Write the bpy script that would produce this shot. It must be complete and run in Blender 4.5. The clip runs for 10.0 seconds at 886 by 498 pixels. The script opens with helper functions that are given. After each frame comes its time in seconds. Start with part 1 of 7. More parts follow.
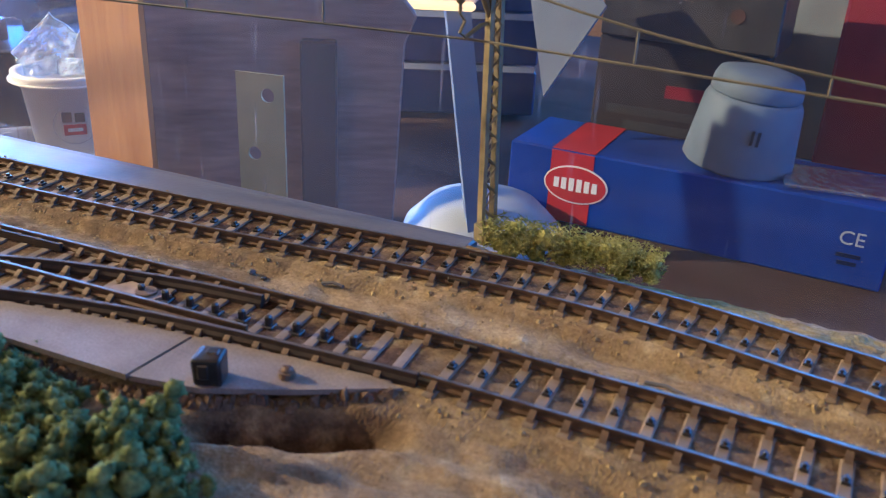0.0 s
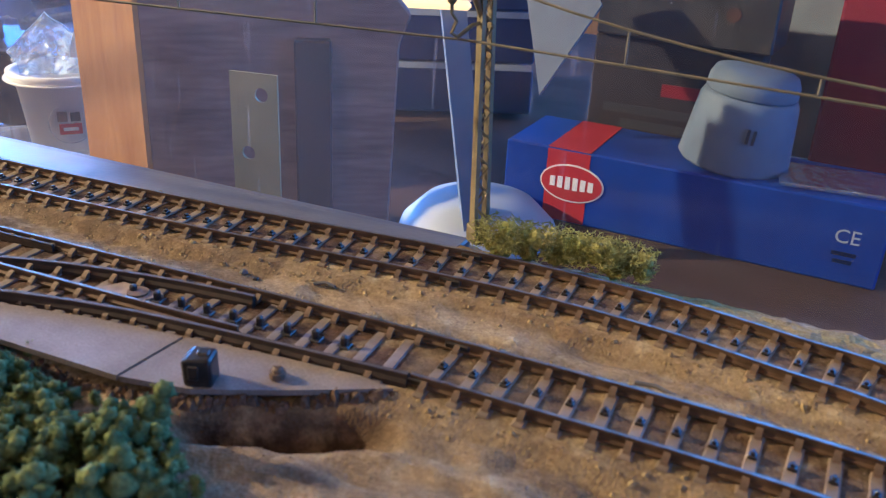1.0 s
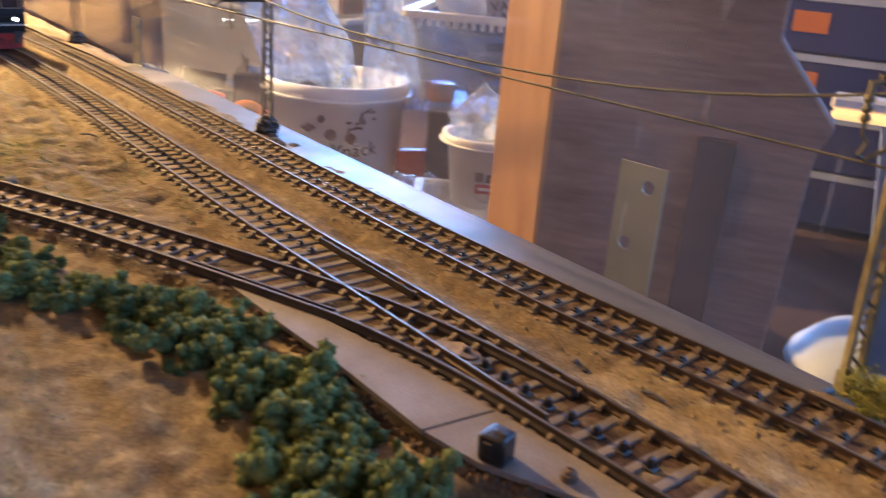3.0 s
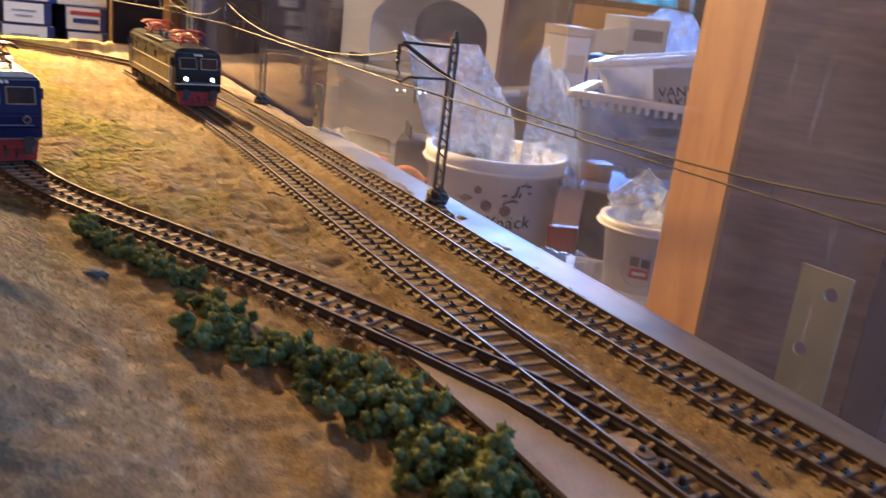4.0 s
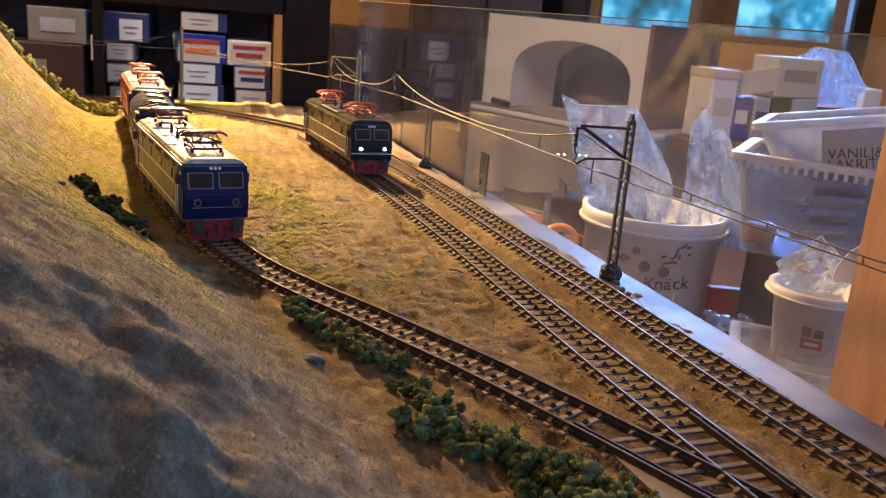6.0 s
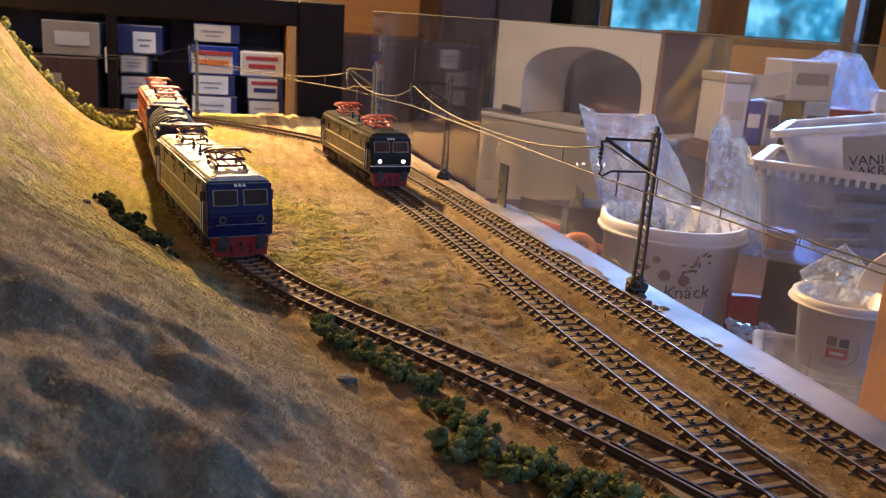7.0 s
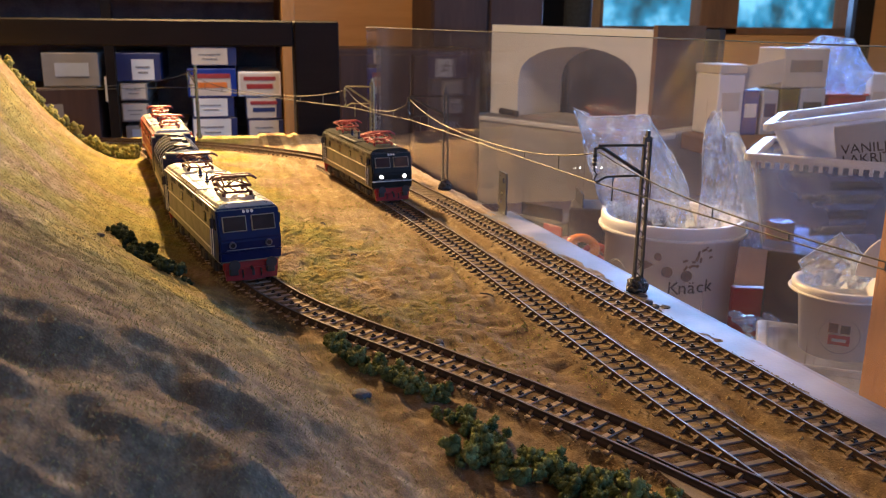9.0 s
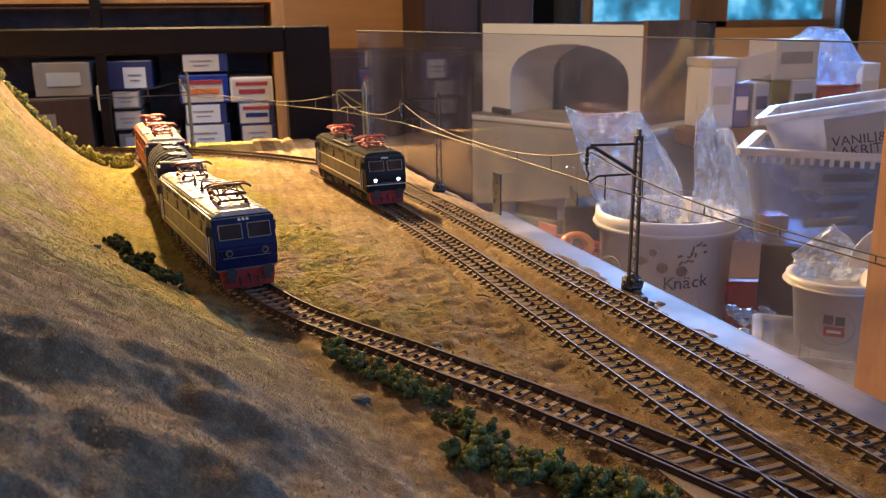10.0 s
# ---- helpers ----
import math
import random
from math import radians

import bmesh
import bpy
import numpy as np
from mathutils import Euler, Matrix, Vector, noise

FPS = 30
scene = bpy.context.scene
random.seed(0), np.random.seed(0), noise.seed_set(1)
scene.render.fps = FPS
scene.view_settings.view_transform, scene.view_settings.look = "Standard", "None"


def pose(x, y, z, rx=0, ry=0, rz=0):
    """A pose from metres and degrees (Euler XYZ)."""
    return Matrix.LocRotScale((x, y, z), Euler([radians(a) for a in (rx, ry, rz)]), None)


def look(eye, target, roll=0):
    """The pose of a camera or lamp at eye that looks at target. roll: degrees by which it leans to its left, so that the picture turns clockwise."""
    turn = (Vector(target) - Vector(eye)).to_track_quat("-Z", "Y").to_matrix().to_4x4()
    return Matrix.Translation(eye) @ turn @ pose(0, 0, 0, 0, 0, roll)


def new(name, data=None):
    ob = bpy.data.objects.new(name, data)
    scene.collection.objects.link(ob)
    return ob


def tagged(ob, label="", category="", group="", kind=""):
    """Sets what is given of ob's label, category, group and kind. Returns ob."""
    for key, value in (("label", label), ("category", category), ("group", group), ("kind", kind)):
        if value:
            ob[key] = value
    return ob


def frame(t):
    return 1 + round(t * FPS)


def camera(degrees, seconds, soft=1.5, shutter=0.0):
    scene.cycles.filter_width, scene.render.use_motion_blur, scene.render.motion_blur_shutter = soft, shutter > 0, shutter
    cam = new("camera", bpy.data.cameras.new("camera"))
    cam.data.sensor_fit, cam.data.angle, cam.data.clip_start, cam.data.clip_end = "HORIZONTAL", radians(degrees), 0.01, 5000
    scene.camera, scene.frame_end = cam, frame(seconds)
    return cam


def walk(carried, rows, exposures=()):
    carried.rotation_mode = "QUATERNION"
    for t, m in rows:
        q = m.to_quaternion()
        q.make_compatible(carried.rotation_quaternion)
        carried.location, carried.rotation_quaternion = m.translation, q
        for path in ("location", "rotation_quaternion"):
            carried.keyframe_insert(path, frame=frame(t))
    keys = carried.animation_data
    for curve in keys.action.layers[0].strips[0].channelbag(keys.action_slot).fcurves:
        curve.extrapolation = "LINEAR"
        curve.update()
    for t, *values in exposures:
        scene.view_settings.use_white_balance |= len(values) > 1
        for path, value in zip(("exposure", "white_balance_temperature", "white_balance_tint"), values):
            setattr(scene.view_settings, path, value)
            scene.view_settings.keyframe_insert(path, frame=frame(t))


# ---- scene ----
cam = camera(54.75, 10.0, soft=0.7, shutter=0.5)
cam.data.dof.use_dof, cam.data.dof.focus_distance, cam.data.dof.aperture_fstop = True, 0.35, 34.0
# seconds, eye, yaw, pitch, lean
PATH = [
    (0, 0.03327, -0.00184, 0.10143, 27.716, -24.202, 3.003),
    (0.5, 0.03343, -0.00092, 0.1014, 27.612, -24.293, 3.101),
    (1, 0.03484, -0.00103, 0.1021, 27.615, -24.328, 2.975),
    (1.5, 0.03734, 0.00357, 0.10109, 27.836, -24.448, 2.959),
    (2, 0.03304, 0.02381, 0.10376, 33.456, -24.016, 2.277),
    (2.5, 0.03821, 0.02375, 0.09789, 46.862, -22.804, 2.29),
    (3, 0.03943, 0.0135, 0.10308, 56.247, -20.521, 4.704),
    (3.2, 0.04222, 0.00939, 0.10441, 58.771, -19.883, 4.967),
    (4.3, 0.03187, -0.0035, 0.11243, 67.933, -16.037, 7.053),
    (4.5, 0.03096, -0.00515, 0.11701, 69.41, -15.838, 6.633),
    (5, 0.03632, -0.01102, 0.12166, 72.83, -15.822, 5.977),
    (5.5, 0.03733, -0.02064, 0.12603, 74.506, -15.677, 5.408),
    (7, 0.03169, -0.03564, 0.13327, 75.897, -15.158, 4.056),
    (7.5, 0.03729, -0.03852, 0.13474, 76.148, -15.021, 3.467),
    (8, 0.03605, -0.04046, 0.13652, 76.333, -14.906, 2.504),
    (8.5, 0.03932, -0.03856, 0.13889, 76.373, -14.893, 1.4),
    (9, 0.04388, -0.03765, 0.14079, 76.339, -14.845, 0.68),
    (9.5, 0.04587, -0.03708, 0.14368, 76.297, -14.827, -0.166),
    (10, 0.04624, -0.03769, 0.14336, 76.087, -14.897, -0.7),
]


def eye_pose(x, y, z, yaw, pitch, lean):
    a, b = radians(yaw), radians(pitch)
    ahead = Vector((-math.sin(a) * math.cos(b), math.cos(a) * math.cos(b), math.sin(b)))
    return look((x, y, z), Vector((x, y, z)) + ahead, lean)


walk(cam, [(t, eye_pose(*r)) for t, *r in PATH],
     [(0, 0.98, 4450, 2), (1.6, 1.00, 4500, 2), (2.6, 0.88, 5700, 6), (4.3, 0.44, 6150, 10), (6, 0.27, 6250, 10), (10, 0.18, 6250, 10)])

# ---- light ----
world = bpy.data.worlds.new("room_sky")
scene.world = world
world.use_nodes = True
wn = world.node_tree.nodes
sky = wn.new("ShaderNodeTexSky")
sky.sky_type = 'NISHITA'
sky.sun_disc = False
sky.sun_elevation = radians(8)
sky.sun_rotation = radians(200)
wn["Background"].inputs[1].default_value = 0.08
world.node_tree.links.new(sky.outputs[0], wn["Background"].inputs[0])


def lamp(name, kind, m, energy, colour, size=0.05, size_y=None):
    data = bpy.data.lights.new(name, kind)
    data.energy, data.color = energy, colour
    if kind == 'AREA':
        data.size = size
        if size_y:
            data.shape, data.size_y = 'RECTANGLE', size_y
    else:
        data.shadow_soft_size = size
    ob = new(name, data)
    ob.matrix_world = m
    return ob


WARM = (1.0, 0.635, 0.27)
spot = lamp("hobby_lamp_light", 'SPOT', look((-1.30, -0.10, 0.50), (-0.40, -0.05, 0.0)), 99.0, WARM, 0.018)
spot.data.spot_size, spot.data.spot_blend = radians(112), 0.5
lamp("ceiling_lamp_light", 'POINT', pose(-0.30, -1.05, 1.00), 9.0, (1.0, 0.70, 0.38), 0.25)
# unseen fill spot added for hearth and shelf; its cone leaves out the layout
room = lamp("hearth_fill_light", 'SPOT', look((-1.20, -0.30, 1.20), (-2.05, 0.60, 0.0)), 75.0, (1.0, 0.74, 0.48), 0.08)
room.data.spot_size, room.data.spot_blend = radians(104), 0.35
lamp("window_light_north", 'AREA', look((0.45, 1.88, 0.62), (0.45, 0.0, 0.3)), 34.0, (0.16, 0.42, 1.0), 1.6, 1.3)
lamp("window_light_east", 'AREA', look((2.0, -0.1, 0.45), (0.0, -0.1, 0.2)), 12.0, (0.14, 0.40, 1.0), 1.5, 0.9)
lamp("window_light_west", 'AREA', look((-3.10, 1.90, 0.55), (-0.5, 1.9, 0.3)), 92.0, (0.26, 0.50, 1.0), 1.1, 0.8)


# ---- materials ----
def node_mat(name):
    m = bpy.data.materials.new(name)
    m.use_nodes = True
    return m, m.node_tree.nodes, m.node_tree.links, m.node_tree.nodes["Principled BSDF"]


def paint(name, c1, c2=None, scale=60.0, rough=0.5, metal=0.0, bump=0.0, bscale=None, rvar=0.15, stretch=(1, 1, 1), fine=0.0, c3=None,
          spec=0.5, coat=0.0, island=0.0):
    """Noise-varied surface: c1 to c2 in patches, c3 in sparse stains, fine relief of the given strength."""
    m, n, k, p = node_mat(name)
    c2 = c2 or tuple(v * 0.8 for v in c1)
    co = n.new("ShaderNodeTexCoord")
    mp = n.new("ShaderNodeMapping")
    mp.inputs["Scale"].default_value = stretch
    k.new(co.outputs["Object"], mp.inputs[0])

    def noise_node(s, detail=6.0):
        t = n.new("ShaderNodeTexNoise")
        t.inputs["Scale"].default_value = s
        t.inputs["Detail"].default_value = detail
        k.new(mp.outputs[0], t.inputs["Vector"])
        return t
    a = noise_node(scale)
    ramp = n.new("ShaderNodeValToRGB")
    ramp.color_ramp.elements[0].position, ramp.color_ramp.elements[1].position = 0.32, 0.68
    ramp.color_ramp.elements[0].color, ramp.color_ramp.elements[1].color = (*c1, 1), (*c2, 1)
    k.new(a.outputs["Fac"], ramp.inputs[0])
    col = ramp.outputs[0]
    if c3:
        s = noise_node(scale * 0.37, 3.0)
        r2 = n.new("ShaderNodeMapRange")
        r2.inputs["From Min"].default_value, r2.inputs["From Max"].default_value = 0.55, 0.72
        k.new(s.outputs["Fac"], r2.inputs["Value"])
        mx = n.new("ShaderNodeMix")
        mx.data_type = 'RGBA'
        k.new(r2.outputs[0], mx.inputs["Factor"])
        k.new(col, mx.inputs["A"])
        mx.inputs["B"].default_value = (*c3, 1)
        col = mx.outputs["Result"]
    if fine or island:
        g = noise_node((bscale or scale * 8) * 0.7, 2.0)
        r3 = n.new("ShaderNodeMapRange")
        r3.inputs["From Min"].default_value, r3.inputs["From Max"].default_value = 0.25, 0.75
        r3.inputs["To Min"].default_value, r3.inputs["To Max"].default_value = 1 - fine, 1 + fine
        k.new(g.outputs["Fac"], r3.inputs["Value"])
        val = r3.outputs[0]
        if island:
            oi = n.new("ShaderNodeObjectInfo")
            r4 = n.new("ShaderNodeMapRange")
            r4.inputs["To Min"].default_value, r4.inputs["To Max"].default_value = 1 - island, 1 + island
            k.new(oi.outputs["Random"], r4.inputs["Value"])
            mm = n.new("ShaderNodeMath")
            mm.operation = 'MULTIPLY'
            k.new(val, mm.inputs[0])
            k.new(r4.outputs[0], mm.inputs[1])
            val = mm.outputs[0]
        vm = n.new("ShaderNodeVectorMath")
        vm.operation = 'SCALE'
        k.new(col, vm.inputs[0])
        k.new(val, vm.inputs["Scale"])
        col = vm.outputs[0]
    k.new(col, p.inputs["Base Color"])
    rr = n.new("ShaderNodeMapRange")
    rr.inputs["To Min"].default_value, rr.inputs["To Max"].default_value = max(0.03, rough - rvar), min(1, rough + rvar)
    k.new(a.outputs["Fac"], rr.inputs["Value"])
    k.new(rr.outputs[0], p.inputs["Roughness"])
    p.inputs["Metallic"].default_value = metal
    p.inputs["Specular IOR Level"].default_value = spec
    p.inputs["Coat Weight"].default_value = coat
    if bump:
        b = noise_node(bscale or scale * 8, 4.0)
        bp = n.new("ShaderNodeBump")
        bp.inputs["Strength"].default_value = bump
        bp.inputs["Distance"].default_value = 0.4 / (bscale or scale * 8)
        k.new(b.outputs["Fac"], bp.inputs["Height"])
        k.new(bp.outputs[0], p.inputs["Normal"])
    return m


def wood(name, c1, c2, along='x', scale=14.0, rough=0.55, ring=9.0, spec=0.5):
    m, n, k, p = node_mat(name)
    co = n.new("ShaderNodeTexCoord")
    mp = n.new("ShaderNodeMapping")
    s = {'x': (0.12, 1, 1), 'y': (1, 0.12, 1), 'z': (1, 1, 0.12)}[along]
    mp.inputs["Scale"].default_value = s
    k.new(co.outputs["Object"], mp.inputs[0])
    t = n.new("ShaderNodeTexNoise")
    t.inputs["Scale"].default_value, t.inputs["Detail"].default_value, t.inputs["Distortion"].default_value = scale, 8.0, ring * 0.1
    k.new(mp.outputs[0], t.inputs["Vector"])
    w = n.new("ShaderNodeTexNoise")
    w.inputs["Scale"].default_value, w.inputs["Detail"].default_value = scale * 12, 3.0
    k.new(mp.outputs[0], w.inputs["Vector"])
    ad = n.new("ShaderNodeMath")
    ad.operation = 'MULTIPLY_ADD'
    ad.inputs[1].default_value = 0.45
    k.new(w.outputs["Fac"], ad.inputs[0])
    k.new(t.outputs["Fac"], ad.inputs[2])
    ramp = n.new("ShaderNodeValToRGB")
    ramp.color_ramp.elements[0].position, ramp.color_ramp.elements[1].position = 0.5, 0.95
    ramp.color_ramp.elements[0].color, ramp.color_ramp.elements[1].color = (*c1, 1), (*c2, 1)
    k.new(ad.outputs[0], ramp.inputs[0])
    k.new(ramp.outputs[0], p.inputs["Base Color"])
    p.inputs["Roughness"].default_value = rough
    p.inputs["Specular IOR Level"].default_value = spec
    bp = n.new("ShaderNodeBump")
    bp.inputs["Strength"].default_value, bp.inputs["Distance"].default_value = 0.25, 0.0006
    k.new(w.outputs["Fac"], bp.inputs["Height"])
    k.new(bp.outputs[0], p.inputs["Normal"])
    return m


def clear(name, tint=(1, 1, 1), ior=1.49, haze=0.03, rough=0.02, scratch=True, scale=30.0, haze_col=(0.8, 0.8, 0.85), crinkle=0.0, crease_glint=0.0):
    """Clear sheet: passes light, mirrors by Fresnel, with a little dust haze and scratches."""
    m = bpy.data.materials.new(name)
    m.use_nodes = True
    n, k = m.node_tree.nodes, m.node_tree.links
    n.remove(n["Principled BSDF"])
    tr, gl, df = n.new("ShaderNodeBsdfTransparent"), n.new("ShaderNodeBsdfGlossy"), n.new("ShaderNodeBsdfDiffuse")
    tr.inputs[0].default_value = (*tint, 1)
    gl.inputs["Roughness"].default_value = rough
    df.inputs[0].default_value = (*haze_col, 1)
    tl, both = n.new("ShaderNodeBsdfTranslucent"), n.new("ShaderNodeMixShader")
    tl.inputs[0].default_value = (*haze_col, 1)
    both.inputs[0].default_value = 0.28 if scratch else 0.5
    k.new(df.outputs[0], both.inputs[1])
    k.new(tl.outputs[0], both.inputs[2])
    lw = n.new("ShaderNodeLayerWeight")
    lw.inputs["Blend"].default_value = 0.5
    pw = n.new("ShaderNodeMath")
    pw.operation = 'POWER'
    pw.inputs[1].default_value = 5.0
    k.new(lw.outputs["Facing"], pw.inputs[0])
    fr = n.new("ShaderNodeMapRange")
    fr.inputs["To Min"].default_value = ((ior - 1) / (ior + 1)) ** 2
    k.new(pw.outputs[0], fr.inputs["Value"])
    co = n.new("ShaderNodeTexCoord")
    t = n.new("ShaderNodeTexNoise")
    t.inputs["Scale"].default_value, t.inputs["Detail"].default_value = scale, 6.0
    k.new(co.outputs["Object"], t.inputs["Vector"])
    mr = n.new("ShaderNodeMapRange")
    mr.inputs["From Min"].default_value, mr.inputs["From Max"].default_value = 0.35, 0.75
    mr.inputs["To Min"].default_value, mr.inputs["To Max"].default_value = haze * 0.4, haze * 1.8
    k.new(t.outputs["Fac"], mr.inputs["Value"])
    fac = mr.outputs[0]
    if scratch:
        # haze painted strongest mid-sheet for lamplight scattered there, weaker towards both ends
        sx3, sm = n.new("ShaderNodeSeparateXYZ"), n.new("ShaderNodeMapRange")
        k.new(co.outputs["Object"], sx3.inputs[0])
        k.new(sx3.outputs["X"], sm.inputs["Value"])
        sm.inputs["From Min"].default_value, sm.inputs["From Max"].default_value = -0.16, -0.06
        sm.inputs["To Min"].default_value, sm.inputs["To Max"].default_value = 1.0, 0.22
        haze_grade = n.new("ShaderNodeMath")
        haze_grade.operation = 'MULTIPLY'
        k.new(fac, haze_grade.inputs[0])
        k.new(sm.outputs[0], haze_grade.inputs[1])
        far, haze_ends = n.new("ShaderNodeMapRange"), n.new("ShaderNodeMath")
        k.new(sx3.outputs["X"], far.inputs["Value"])
        far.inputs["From Min"].default_value, far.inputs["From Max"].default_value = -0.70, -0.42
        far.inputs["To Min"].default_value, far.inputs["To Max"].default_value = 0.22, 1.0
        haze_ends.operation = 'MULTIPLY'
        k.new(haze_grade.outputs[0], haze_ends.inputs[0])
        k.new(far.outputs[0], haze_ends.inputs[1])
        fac = haze_ends.outputs[0]
        mp = n.new("ShaderNodeMapping")
        mp.inputs["Scale"].default_value = (30, 30, 2.2)
        mp.inputs["Rotation"].default_value = (0.25, 0.1, 0.0)
        k.new(co.outputs["Object"], mp.inputs[0])
        v = n.new("ShaderNodeTexNoise")
        v.inputs["Scale"].default_value, v.inputs["Detail"].default_value = 9.0, 2.0
        k.new(mp.outputs[0], v.inputs["Vector"])
        m2 = n.new("ShaderNodeMapRange")
        m2.inputs["From Min"].default_value, m2.inputs["From Max"].default_value = 0.69, 0.78
        m2.inputs["To Max"].default_value = 0.30
        k.new(v.outputs["Fac"], m2.inputs["Value"])
        sp = n.new("ShaderNodeTexVoronoi")
        sp.inputs["Scale"].default_value = 85.0
        k.new(co.outputs["Object"], sp.inputs["Vector"])
        m3 = n.new("ShaderNodeMapRange")
        m3.inputs["From Min"].default_value, m3.inputs["From Max"].default_value = 0.026, 0.012
        m3.inputs["To Max"].default_value = 0.4
        k.new(sp.outputs["Distance"], m3.inputs["Value"])
        for extra in (m2, m3):
            a = n.new("ShaderNodeMath")
            k.new(fac, a.inputs[0])
            k.new(extra.outputs[0], a.inputs[1])
            fac = a.outputs[0]
    if crease_glint:
        # white lines along the creases, painted in for the film's glints
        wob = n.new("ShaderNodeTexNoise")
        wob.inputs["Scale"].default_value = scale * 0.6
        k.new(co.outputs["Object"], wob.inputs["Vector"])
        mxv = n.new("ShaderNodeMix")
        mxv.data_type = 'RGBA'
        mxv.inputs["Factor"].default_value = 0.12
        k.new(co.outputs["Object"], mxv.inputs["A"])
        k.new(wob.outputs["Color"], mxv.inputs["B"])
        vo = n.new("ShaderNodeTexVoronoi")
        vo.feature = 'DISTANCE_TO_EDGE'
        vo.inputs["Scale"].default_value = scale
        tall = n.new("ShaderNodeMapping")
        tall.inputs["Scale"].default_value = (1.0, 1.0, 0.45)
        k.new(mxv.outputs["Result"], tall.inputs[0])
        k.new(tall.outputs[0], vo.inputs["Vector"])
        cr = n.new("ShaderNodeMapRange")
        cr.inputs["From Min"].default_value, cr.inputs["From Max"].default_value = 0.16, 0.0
        cr.inputs["To Max"].default_value = crease_glint
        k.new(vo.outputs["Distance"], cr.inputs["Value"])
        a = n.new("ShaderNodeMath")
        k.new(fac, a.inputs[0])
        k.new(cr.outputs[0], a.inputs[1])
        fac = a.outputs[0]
    if crinkle:
        b = n.new("ShaderNodeTexNoise")
        b.inputs["Scale"].default_value, b.inputs["Detail"].default_value = scale * 2.5, 3.0
        k.new(co.outputs["Object"], b.inputs["Vector"])
        bp = n.new("ShaderNodeBump")
        bp.inputs["Strength"].default_value, bp.inputs["Distance"].default_value = crinkle, 0.006
        k.new(b.outputs["Fac"], bp.inputs["Height"])
        k.new(bp.outputs[0], gl.inputs["Normal"])
        k.new(bp.outputs[0], lw.inputs["Normal"])
    m1, mx = n.new("ShaderNodeMixShader"), n.new("ShaderNodeMixShader")
    k.new(fac, m1.inputs[0])
    k.new(tr.outputs[0], m1.inputs[1])
    k.new(both.outputs[0], m1.inputs[2])
    k.new(fr.outputs[0], mx.inputs[0])
    k.new(m1.outputs[0], mx.inputs[1])
    k.new(gl.outputs[0], mx.inputs[2])
    k.new(mx.outputs[0], n["Material Output"].inputs[0])
    return m


def glow(name, colour, strength):
    m, n, k, p = node_mat(name)
    p.inputs["Base Color"].default_value = (*colour, 1)
    p.inputs["Emission Color"].default_value = (*colour, 1)
    p.inputs["Emission Strength"].default_value = strength
    return m


